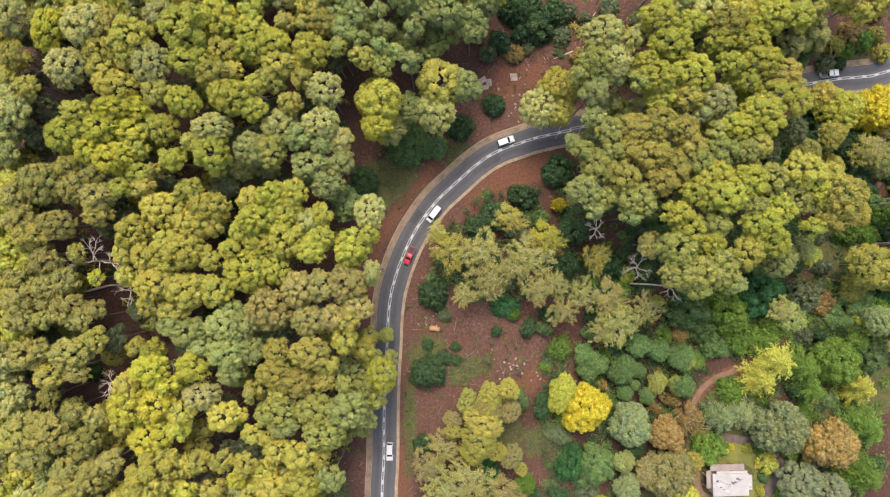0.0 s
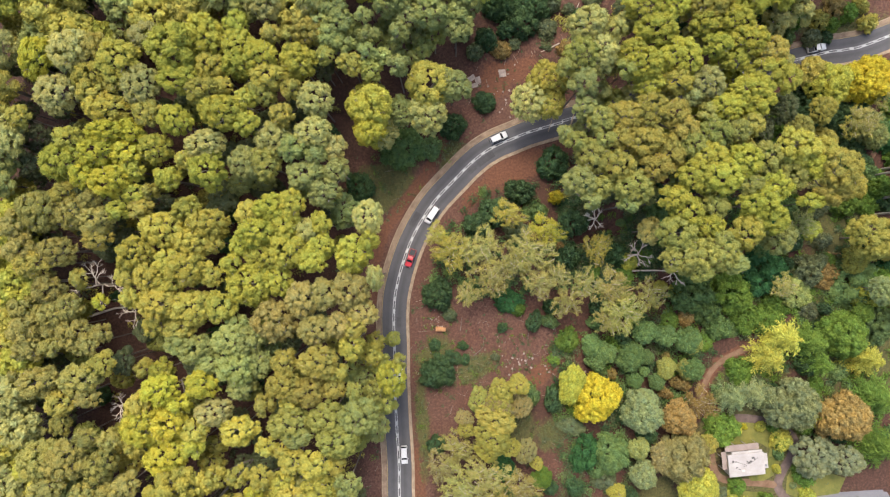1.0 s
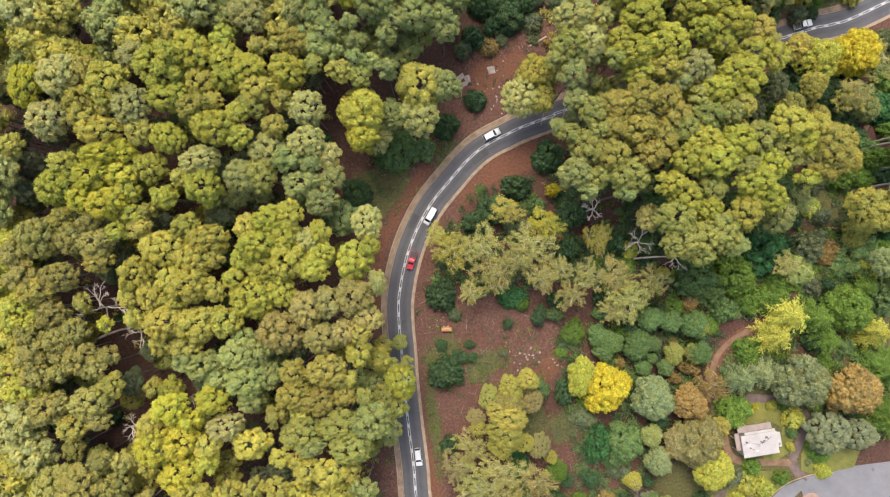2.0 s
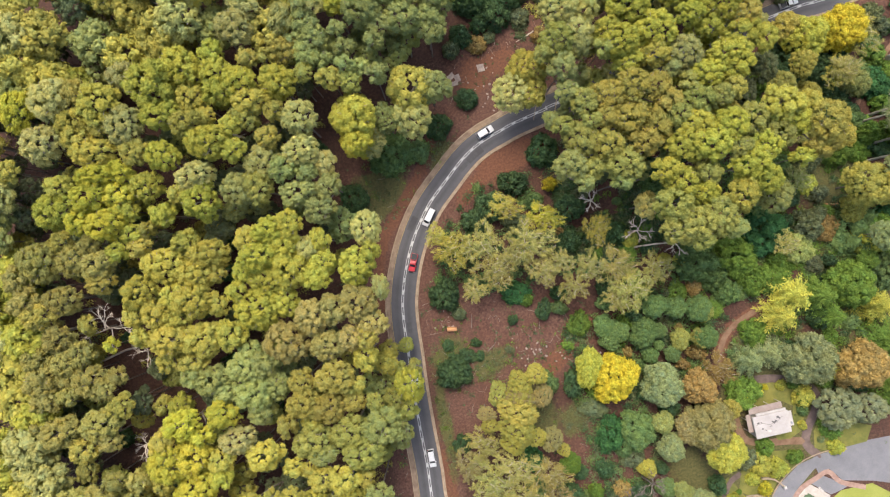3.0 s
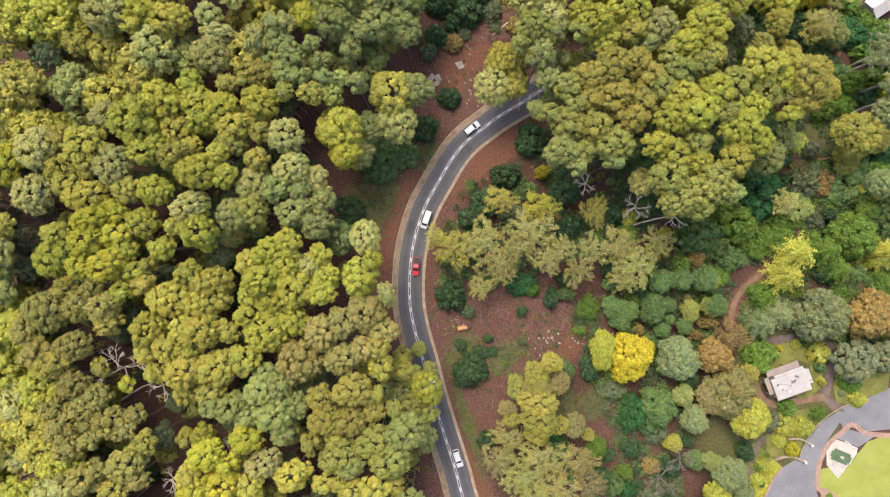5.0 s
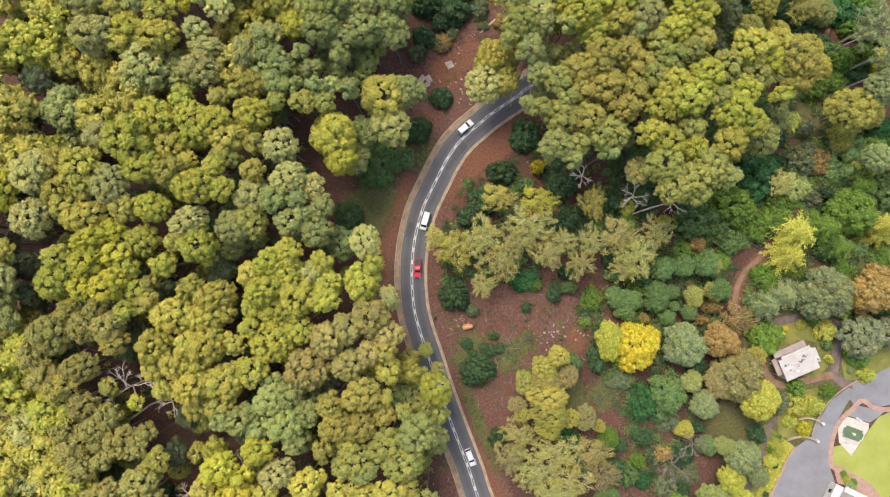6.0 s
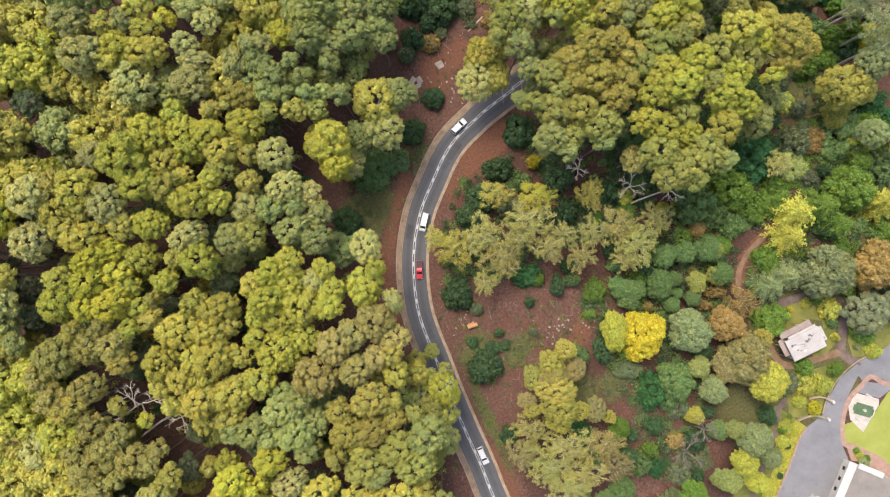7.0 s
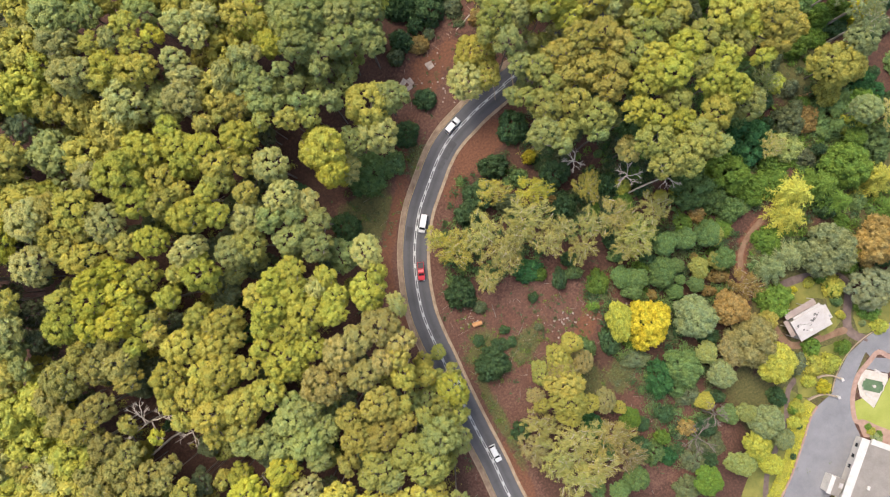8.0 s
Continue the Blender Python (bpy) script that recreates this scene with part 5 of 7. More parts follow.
gum(-71.5, 32.6, 3.0, 27.8, "yellow")
gum(-79.2, 27.8, 4.1, 29.9, "yellow", 1.08, 0)
gum(-73.4, 27.3, 3.4, 28.3, "yellow", 1.08, 0)
gum(-82.7, 22.5, 2.9, 29.4, "yellow")
gum(-76.5, 21.0, 4.2, 30.2, "yellow", 1.09, 0)
gum(-72.0, 23.5, 2.8, 26.8, "ygreen")
gum(-66.4, 28.1, 3.8, 27.6, "ygreen")
gum(-71.8, 17.7, 2.9, 27.2, "ygreen", 1.11, 0)
gum(-75.1, 14.0, 2.4, 29.1, "ygreen")
gum(-70.7, 14.2, 2.6, 27.7, "olive", 1.12, 0)
gum(-63.3, 20.7, 3.0, 28.5, "ygreen")
gum(-68.1, 18.2, 2.0, 26.8, "olive")
gum(-86.4, 31.9, 3.0, 28.2, "yolive")
gum(-88.1, 26.5, 4.7, 29.0, "ygreen")
gum(-88.4, 18.8, 3.1, 27.8, "olive")
gum(-86.1, 13.9, 3.8, 28.9, "dusky")
gum(-81.6, 17.3, 2.8, 28.3, "dusky")
gum(-80.4, 12.1, 3.8, 29.9, "dusky", 1.07, 0)
gum(-80.8, 8.1, 3.1, 28.7, "olive", 1.14, 0)
gum(-99.9, 27.3, 2.7, 20.3, "shade", 0.96, 0)
gum(-93.5, 15.1, 4.7, 30.5, "dusky", 0.95, 0)
gum(-99.2, 12.1, 3.1, 29.7, "dusky", 0.94, 0)
gum(-98.5, 6.8, 3.6, 29.1, "dusky")
gum(-102.0, 22.2, 2.7, 26.9, "sage", 0.81, 0)
gum(-89.6, 5.5, 3.9, 29.9, "dusky", 1.11, 0)
gum(-95.5, 2.9, 3.6, 30.0, "olive", 1.09, 0)
gum(-53.5, 21.8, 4.4, 30.4, "ygreen")
gum(-53.9, 27.7, 4.1, 29.2, "polive", 1.15, 0)
gum(-58.9, 24.6, 2.2, 28.2, "olive")
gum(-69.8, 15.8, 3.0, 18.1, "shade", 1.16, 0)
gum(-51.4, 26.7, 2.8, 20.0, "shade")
gum(-45.0, 23.0, 4.0, 29.1, "sage")
gum(-41.0, 22.8, 4.1, 28.3, "lolive")
gum(-38.2, 28.3, 4.3, 27.7, "polive", 1.05, 0)
gum(-33.6, 25.6, 3.3, 29.4, "sage", 1.06, 0)
gum(-28.8, 28.8, 4.0, 30.3, "polive", 1.08, 0)
gum(-24.3, 25.5, 2.9, 26.8, "polive", 0.94, 0)
gum(-28.5, 23.9, 2.5, 28.7, "sage")
gum(-31.4, 19.4, 4.0, 28.6, "sage", 1.12, 0)
gum(-24.3, 20.2, 3.1, 27.2, "sage")
gum(-27.4, 15.0, 3.6, 27.9, "sage", 1.08, 0)
gum(-49.0, 19.1, 2.9, 19.8, "sage", 1.16, 0)
gum(-42.6, 19.0, 2.1, 20.1, "sage", 1.10, 0)
gum(-35.6, 16.8, 2.5, 17.6, "sage", 1.05, 0)
gum(-24.0, 10.9, 4.2, 19.3, "bluesage")
gum(-17.7, 8.5, 3.9, 27.4, "polive", 0.93, 0)
gum(-52.4, 14.9, 2.1, 19.7, "shade")
gum(-45.3, 11.3, 3.2, 27.7, "yolive")
gum(-39.5, 12.1, 3.7, 29.8, "ygreen", 1.14, 0)
gum(-34.9, 12.7, 3.3, 29.8, "ygreen", 0.93, 0)
gum(-37.2, 8.1, 4.0, 28.9, "ygreen")
gum(-43.3, 6.7, 4.1, 30.5, "ygreen", 1.10, 0)
gum(-47.7, 4.3, 2.7, 27.3, "ygreen")
gum(-42.8, 1.6, 4.0, 27.6, "ygreen", 1.10, 0)
gum(-36.8, 2.3, 4.6, 29.6, "ygreen")
gum(-32.3, 6.4, 3.1, 26.8, "polive", 0.95, 0)
gum(-28.8, 7.9, 2.7, 27.0, "ygreen", 0.87, 0)
gum(-29.2, 2.4, 3.2, 28.0, "ygreen")
gum(-50.0, -0.3, 2.5, 28.1, "ygreen")
gum(-46.3, -5.3, 5.3, 28.7, "ygreen", 1.06, 0)
gum(-40.2, -5.0, 3.8, 27.3, "ygreen")
gum(-31.1, -0.5, 3.2, 29.4, "ygreen", 1.07, 0)
gum(-21.5, 0.3, 4.5, 28.6, "ygreen")
gum(-17.3, 2.9, 2.3, 29.0, "ygreen", 0.88, 0)
gum(-16.8, -5.5, 2.4, 28.9, "polive", 0.86, 0)
gum(-59.7, 13.5, 3.0, 27.8, "yolive", 1.13, 0)
gum(-65.4, 8.9, 4.8, 29.3, "yolive", 1.09, 0)
gum(-54.7, 9.4, 4.3, 29.1, "yolive", 1.12, 0)
gum(-58.5, 5.5, 4.0, 29.3, "yolive", 1.11, 0)
gum(-53.5, 5.0, 2.2, 27.9, "yolive")
gum(-72.4, 3.7, 4.1, 29.1, "yolive")
gum(-64.6, 1.6, 3.1, 28.6, "yolive")
gum(-59.9, -0.3, 4.3, 30.4, "yolive", 1.05, 0)
gum(-54.9, -2.4, 2.7, 27.9, "yolive", 0.94, 0)
gum(-74.9, -1.1, 2.7, 27.7, "yolive")
gum(-69.0, -1.8, 3.7, 29.3, "yolive")
gum(-65.5, -3.8, 3.5, 27.7, "yolive", 1.09, 0)
gum(-74.1, -6.3, 2.5, 27.2, "yolive")
gum(-66.9, -8.3, 4.1, 30.4, "yolive", 1.06, 0)
gum(-60.0, -9.7, 4.6, 29.4, "yolive", 1.08, 0)
gum(-53.4, -10.1, 3.6, 28.7, "yolive", 0.94, 0)
gum(-68.9, -12.8, 3.2, 26.8, "yolive")
gum(-63.6, -14.7, 3.0, 27.9, "olive", 1.13, 0)
gum(-92.8, -2.9, 3.6, 28.8, "dusky")
gum(-99.8, -6.9, 3.4, 27.0, "dusky")
gum(-99.2, -12.0, 3.6, 28.9, "dusky")
gum(-92.6, -8.8, 3.2, 28.7, "dusky")
gum(-94.0, -12.9, 2.2, 26.3, "dusky", 1.11, 0)
gum(-88.4, -7.5, 3.1, 28.6, "dusky", 0.93, 0)
gum(-87.5, -14.2, 3.9, 28.7, "dusky")
gum(-84.8, -16.7, 2.7, 28.4, "dusky", 1.06, 0)
gum(-98.5, -16.7, 3.4, 27.9, "dusky", 1.13, 0)
gum(-92.9, -16.6, 2.4, 28.3, "dusky")
gum(-80.9, -6.8, 1.8, 28.0, "yellow")
gum(-86.7, -1.1, 2.2, 26.1, "olive", 0.90, 0)
gum(-82.0, -14.3, 2.3, 26.3, "dusky")
gum(-81.6, -21.4, 3.1, 28.7, "olive", 1.08, 0)
gum(-80.6, -22.3, 3.0, 20.4, "shade", 0.91, 0)
gum(-96.5, -24.6, 4.4, 28.4, "dusky", 1.11, 0)
gum(-87.0, -24.6, 4.4, 29.0, "dusky", 1.07, 0)
gum(-91.9, -29.8, 3.1, 28.5, "olive", 1.06, 0)
gum(-85.9, -28.8, 2.8, 27.4, "dusky", 1.09, 0)
gum(-102.1, -22.4, 1.7, 26.8, "dusky")
gum(-76.4, -24.3, 2.4, 18.4, "olive")
gum(-72.4, -25.5, 3.1, 18.6, "ygreen")
gum(-64.0, -17.9, 2.9, 28.3, "celery")
gum(-59.7, -19.5, 4.0, 28.2, "celery", 1.07, 0)
gum(-57.0, -22.7, 3.3, 28.0, "celery", 1.12, 0)
gum(-51.3, -17.8, 3.9, 29.6, "celery", 1.07, 0)
gum(-50.2, -14.8, 3.0, 26.7, "sage", 1.05, 0)
gum(-47.0, -18.1, 3.4, 28.6, "sage")
gum(-50.0, -24.5, 4.2, 29.7, "celery", 1.05, 0)
gum(-45.3, -24.0, 3.1, 27.6, "sage")
gum(-50.0, -28.8, 3.2, 27.4, "sage", 1.06, 0)
gum(-44.8, -21.0, 2.9, 19.9, "bluesage", 0.95, 0)
gum(-41.3, -14.2, 5.0, 28.8, "khaki")
gum(-34.1, -9.5, 4.3, 28.1, "khaki", 0.95, 0)
gum(-28.6, -8.8, 3.6, 28.4, "khaki", 0.94, 0)
gum(-22.7, -8.1, 4.3, 29.7, "khaki")
gum(-20.9, -13.6, 3.7, 27.4, "khaki")
gum(-26.1, -16.1, 3.1, 27.7, "khaki")
gum(-31.4, -16.8, 4.0, 28.4, "khaki", 1.08, 0)
gum(-22.4, -16.7, 2.4, 28.7, "olive", 1.07, 0)
gum(-39.3, -23.9, 3.1, 28.0, "orange")
gum(-31.1, -24.2, 4.2, 30.1, "orange", 1.11, 0)
gum(-23.6, -21.4, 3.1, 27.2, "yolive")
gum(-27.5, -27.3, 2.4, 27.2, "olive", 1.10, 0)
gum(-20.0, -24.6, 3.0, 19.5, "yolive")
gum(-39.5, -28.9, 3.7, 29.8, "orange", 1.08, 0)
gum(-34.4, -31.1, 3.9, 28.6, "orange", 1.10, 0)
gum(-38.8, -33.3, 2.2, 26.7, "yolive", 1.11, 0)
gum(-28.3, -30.7, 2.7, 26.8, "orange")
gum(-23.5, -31.8, 2.1, 27.6, "lolive", 0.93, 0)
gum(-20.1, -33.9, 2.8, 18.1, "lolive")
gum(-15.5, -31.1, 4.0, 19.9, "ygreen", 0.88, 0)
gum(-44.2, -32.9, 2.6, 28.9, "orange", 0.94, 0)
gum(-39.2, -38.4, 4.5, 28.3, "lolive", 1.10, 0)
gum(-30.1, -37.9, 4.4, 28.5, "lolive", 1.08, 0)
gum(-22.6, -37.4, 4.4, 30.1, "sage")
gum(-27.9, -42.7, 4.5, 29.7, "lolive", 1.15, 0)
gum(-37.1, -41.4, 2.7, 28.8, "sage", 1.23, 0)
gum(-20.1, -42.9, 3.3, 18.5, "sage", 0.95, 0)
gum(-51.3, -39.2, 4.0, 27.8, "yolive", 1.08, 0)
gum(-56.8, -34.5, 3.8, 28.1, "polive", 1.18, 0)
gum(-58.6, -27.6, 3.6, 29.4, "yellow", 1.11, 0)
gum(-44.7, -43.1, 2.4, 27.0, "yolive", 1.07, 0)
gum(-41.4, -44.4, 2.0, 26.9, "yolive")
gum(-59.1, -44.1, 2.7, 18.8, "olive", 1.11, 0)
gum(-61.2, -48.4, 3.0, 18.8, "olive", 1.06, 0)
gum(-38.6, -46.9, 3.2, 28.0, "olive", 1.10, 0)
gum(-33.5, -47.7, 3.5, 29.8, "yolive", 1.04, 0)
gum(-29.0, -48.7, 2.3, 26.6, "olive")
gum(-42.3, -52.0, 2.8, 26.5, "yolive", 1.09, 0)
gum(-46.0, -49.7, 2.8, 29.3, "yolive")
gum(-48.1, -53.2, 2.0, 28.5, "yellow")
gum(-51.2, -49.0, 2.5, 29.3, "olive")
gum(-33.3, -54.3, 4.2, 28.8, "yolive", 1.06, 0)
gum(-39.5, -55.1, 3.2, 29.6, "yolive", 1.10, 0)
gum(-26.3, -52.9, 3.1, 29.5, "sage")
gum(-54.4, -56.0, 2.6, 27.0, "olive", 1.19, 0)
gum(-56.7, -49.3, 2.5, 28.5, "olive")
gum(-68.2, -28.2, 3.9, 29.8, "yellow", 1.07, 0)
gum(-64.4, -31.8, 2.6, 28.3, "yellow", 1.12, 0)
gum(-74.0, -31.7, 3.1, 28.2, "yolive", 0.95, 0)
gum(-73.4, -36.5, 4.8, 28.8, "yellow")
gum(-67.5, -36.5, 4.1, 28.4, "yellow")
gum(-75.3, -40.9, 2.5, 26.9, "yolive")
gum(-68.6, -44.1, 4.7, 28.0, "yellow", 1.08, 0)
gum(-61.9, -42.2, 2.6, 28.1, "ygreen")
gum(-61.1, -38.5, 3.2, 27.7, "yolive", 0.95, 0)
gum(-66.5, -52.0, 5.9, 30.9, "yolive")
gum(-60.1, -50.9, 2.6, 26.5, "yolive", 0.89, 0)
gum(-60.2, -55.7, 2.6, 29.1, "ygreen", 1.12, 0)
gum(-96.9, -42.4, 5.0, 30.2, "dusky")
gum(-91.0, -42.8, 4.7, 30.7, "dusky")
gum(-95.5, -48.6, 3.3, 29.6, "dusky", 1.29, 0)
gum(-87.7, -51.0, 2.9, 29.3, "dusky", 0.95, 0)
gum(-86.8, -55.2, 4.1, 29.2, "dusky", 1.21, 0)
gum(-81.7, -52.6, 4.4, 27.6, "dusky")
gum(-77.3, -49.4, 2.9, 28.8, "dusky", 1.11, 0)
gum(-84.1, -45.1, 3.9, 27.8, "dusky")
gum(-88.2, -44.6, 2.5, 27.2, "dusky")
gum(-81.0, -47.7, 2.7, 19.5, "olive", 0.96, 0)
gum(-86.5, -38.3, 2.6, 27.9, "dusky", 1.17, 0)
gum(-81.3, -39.2, 2.5, 27.5, "dusky")
gum(-96.5, -36.2, 2.9, 20.3, "dusky", 0.92, 0)
gum(-81.0, -58.8, 2.5, 19.3, "yolive", 1.07, 0)
gum(-45.3, 55.7, 3.0, 27.6, "ygreen")
gum(-45.3, 51.1, 3.8, 28.0, "ygreen")
gum(-40.0, 47.6, 3.9, 29.9, "ygreen")
gum(-45.1, 46.2, 3.5, 28.4, "ygreen", 1.09, 0)
gum(-37.1, 52.5, 2.4, 28.5, "olive")
gum(-32.8, 52.4, 2.4, 27.2, "olive", 1.07, 0)
gum(-28.9, 53.1, 3.7, 27.7, "olive")
gum(-31.3, 46.0, 4.3, 29.2, "ygreen")
gum(-38.3, 42.4, 3.7, 29.6, "yolive", 1.13, 0)
gum(-40.6, 39.6, 3.7, 27.6, "lolive", 1.04, 0)
gum(-43.6, 37.8, 2.7, 28.8, "ygreen", 1.07, 0)
gum(-33.1, 39.3, 2.4, 29.0, "olive")
gum(-35.7, 33.5, 2.8, 28.9, "olive")
gum(-27.8, 36.7, 4.2, 30.0, "polive")
gum(-27.2, 46.7, 2.7, 17.5, "shade")
gum(-14.9, 34.2, 4.8, 29.8, "ygreen")
gum(-15.6, 28.4, 3.0, 29.3, "yellow", 1.08, 0)
gum(37.1, 50.2, 4.6, 27.9, "polive", 1.09, 0)
gum(40.3, 44.5, 3.4, 27.7, "polive")
gum(35.0, 43.2, 4.0, 28.2, "lolive", 1.08, 0)
gum(31.0, 40.3, 2.3, 27.7, "lolive")
gum(34.9, 36.4, 3.4, 28.2, "sage")
gum(39.7, 40.4, 2.8, 27.9, "sage")
gum(42.8, 48.1, 2.5, 28.6, "lolive")
gum(35.0, 30.9, 2.8, 26.5, "sage", 1.06, 0)
# North-east crowns (x > 50, y > 30): bright haze put into lighter leaf tones
gum(50.4, 54.4, 4.3, 27.7, "ygreen", 1.12, 0)
gum(57.9, 53.1, 3.0, 27.0, "ygreen", 1.05, 0)
gum(53.0, 47.7, 4.5, 28.1, "ygreen", 1.10, 0)
gum(47.1, 43.3, 3.2, 27.0, "ygreen", 1.10, 0)
gum(48.8, 39.2, 4.1, 30.4, "ygreen", 1.10, 0)
gum(44.5, 38.6, 2.4, 28.8, "lolive")
gum(50.5, 35.3, 3.3, 27.1, "ygreen", 1.12, 0)
gum(57.8, 40.8, 4.6, 29.3, "ygreen", 1.08, 0)
gum(56.8, 35.1, 3.6, 28.0, "yolive", 1.11, 0)
gum(65.2, 52.3, 4.2, 28.4, "orange", 1.10, 0)
gum(63.9, 48.3, 3.2, 27.8, "ygreen", 1.10, 0)
gum(66.2, 42.8, 3.2, 28.7, "ygreen", 1.05, 0)
gum(63.6, 34.3, 3.8, 29.0, "polive", 1.04, 0)
gum(60.1, 31.4, 2.2, 27.2, "polive", 1.07, 0)
gum(72.0, 48.5, 3.9, 27.8, "ygreen", 1.10, 0)
gum(73.8, 43.6, 4.2, 28.5, "ygreen", 1.10, 0)
gum(70.9, 39.4, 3.0, 27.0, "ygreen", 1.13, 0)
gum(76.1, 53.9, 4.0, 29.1, "ygreen")
gum(82.0, 53.8, 3.5, 29.1, "ygreen")
gum(90.5, 53.5, 4.5, 18.6, "polive")
gum(79.5, 40.7, 3.8, 27.4, "orange", 1.04, 0)
gum(77.9, 35.8, 4.3, 28.1, "ygreen", 1.12, 0)
gum(73.7, 31.7, 4.5, 28.8, "ygreen", 1.10, 0)
gum(81.9, 34.0, 3.2, 28.6, "ygreen", 0.90, 0)
gum(38.0, 27.1, 3.1, 29.0, "lolive")
gum(44.1, 27.8, 4.2, 28.6, "orange", 1.06, 0)
gum(49.7, 28.9, 3.9, 29.7, "orange")
gum(55.2, 27.7, 3.5, 28.9, "orange")
gum(42.5, 22.9, 3.2, 28.1, "orange", 1.05, 0)
gum(48.0, 21.9, 4.3, 28.7, "orange", 1.07, 0)
gum(57.2, 23.9, 3.4, 28.4, "orange")
gum(59.0, 20.4, 3.1, 28.8, "lolive", 0.93, 0)
gum(54.1, 18.6, 3.6, 28.3, "orange", 0.90, 0)
gum(49.9, 15.3, 3.6, 29.2, "orange", 1.06, 0)
gum(41.4, 16.6, 3.9, 28.7, "orange")
gum(35.7, 19.3, 4.1, 28.1, "lolive")
gum(32.3, 22.8, 2.4, 27.8, "lolive", 1.07, 0)
gum(32.1, 13.3, 3.8, 29.3, "sage", 1.10, 0)
gum(37.3, 11.9, 3.1, 26.9, "lolive", 1.05, 0)
gum(44.8, 11.5, 4.3, 28.9, "lolive", 1.12, 0)
gum(43.7, 7.5, 2.3, 27.4, "sage", 1.14, 0)
gum(34.2, 8.7, 2.2, 28.7, "sage", 1.11, 0)
gum(38.3, 22.6, 2.4, 29.0, "lolive", 1.08, 0)
gum(63.3, 27.2, 2.5, 27.4, "lolive")
gum(64.0, 22.4, 3.5, 29.7, "lolive")
gum(69.4, 22.4, 2.8, 28.9, "lolive")
gum(73.4, 24.0, 2.8, 27.3, "olive")
gum(67.7, 28.5, 3.7, 28.6, "ygreen", 1.08, 0)
gum(74.7, 29.3, 4.0, 27.7, "ygreen", 1.09, 0)
gum(62.6, 17.2, 3.8, 29.7, "ygreen", 1.10, 0)
gum(59.0, 12.7, 4.2, 29.5, "ygreen", 1.06, 0)
gum(64.5, 11.9, 4.3, 30.2, "ygreen", 1.07, 0)
gum(69.9, 15.2, 4.2, 29.9, "ygreen")
gum(71.4, 9.9, 2.8, 28.5, "lolive", 1.09, 0)
gum(53.8, 8.1, 3.3, 29.1, "ygreen", 1.07, 0)
gum(56.5, 4.2, 4.0, 29.1, "ygreen")
gum(63.7, 5.6, 3.3, 27.1, "lolive")
gum(73.4, 5.5, 4.5, 29.5, "ygreen", 1.10, 0)
gum(76.2, 16.1, 4.1, 27.4, "lolive", 0.93, 0)
gum(78.1, 9.5, 3.7, 27.5, "ygreen")
gum(82.7, 17.7, 4.5, 30.1, "yolive")
gum(86.2, 14.0, 4.1, 27.5, "ygreen")
gum(81.5, 11.4, 4.1, 27.7, "lolive")
gum(90.1, 16.1, 3.5, 27.3, "yolive", 0.96, 0)
gum(92.4, 11.9, 4.9, 30.7, "orange")
gum(91.8, 7.4, 3.8, 27.8, "orange", 1.09, 0)
gum(86.9, 5.0, 2.6, 26.4, "ygreen", 1.12, 0)
gum(54.0, -0.4, 4.6, 30.3, "lolive")
gum(62.4, 0.9, 3.1, 27.1, "ygreen")
gum(69.7, -1.0, 3.9, 29.9, "yolive", 0.94, 0)
gum(64.0, -5.0, 4.6, 29.8, "lolive")
gum(58.8, -5.7, 4.0, 29.9, "lolive")
gum(54.0, -6.2, 3.9, 30.2, "lolive", 1.14, 0)
gum(58.7, -9.6, 2.7, 28.2, "lolive", 1.15, 0)
gum(66.8, -8.1, 2.7, 28.8, "sage", 1.04, 0)
gum(77.0, 1.6, 3.7, 27.2, "ygreen", 1.06, 0)
gum(82.2, -3.2, 4.0, 19.8, "sage")
gum(50.9, 1.0, 3.1, 19.0, "khaki", 0.95, 0)
gum(36.9, 28.0, 3.1, 19.6, "sage", 1.08, 0)
gum(44.3, 33.6, 3.0, 17.8, "lolive", 1.06, 0)
gum(48.6, 34.3, 2.9, 19.7, "polive", 1.12, 0)
gum(56.0, 33.4, 2.8, 20.3, "polive", 1.09, 0)
gum(65.4, 31.7, 2.9, 17.7, "polive")
gum(73.5, 36.3, 3.1, 18.5, "ygreen", 1.08, 0)
gum(80.8, 41.4, 3.1, 19.2, "polive", 1.08, 0)
gum(85.4, 39.8, 2.8, 20.0, "polive")
gum(71.0, 40.3, 3.0, 18.2, "ygreen", 1.06, 0)
gum(63.8, 28.4, 3.0, 18.0, "ygreen")
gum(77.7, 28.4, 3.0, 18.2, "polive", 1.06, 0)
gum(41.0, 35.8, 2.5, 19.3, "sage")
gum(31.2, 26.0, 2.1, 19.8, "sage")
gum(48.2, 52.7, 2.8, 18.7, "polive")
gum(65.0, 48.5, 3.0, 18.6, "polive", 1.06, 0)
gum(85.3, 50.7, 3.3, 18.7, "polive")
gum(71.9, 50.6, 2.7, 18.6, "polive", 1.06, 0)
gum(58.6, 12.9, 2.5, 18.8, "sage")
gum(70.9, 19.3, 2.5, 17.7, "olive")
gum(50.9, 10.1, 2.5, 19.0, "sage")
gum(-56.7, 90.9, 4.4, 30.0, "celery", 0.96, -28)
gum(-58.5, 85.1, 4.4, 28.6, "polive", 1.06, -28)
gum(-58.8, 76.7, 4.9, 29.9, "polive", 1.07, -28)
gum(-65.2, 83.8, 2.6, 26.7, "ygreen", 0.94, -28)
gum(-51.4, 81.1, 2.9, 28.4, "yolive", 1.09, -28)
gum(-42.2, 81.3, 3.2, 28.8, "yolive", 1.11, -28)
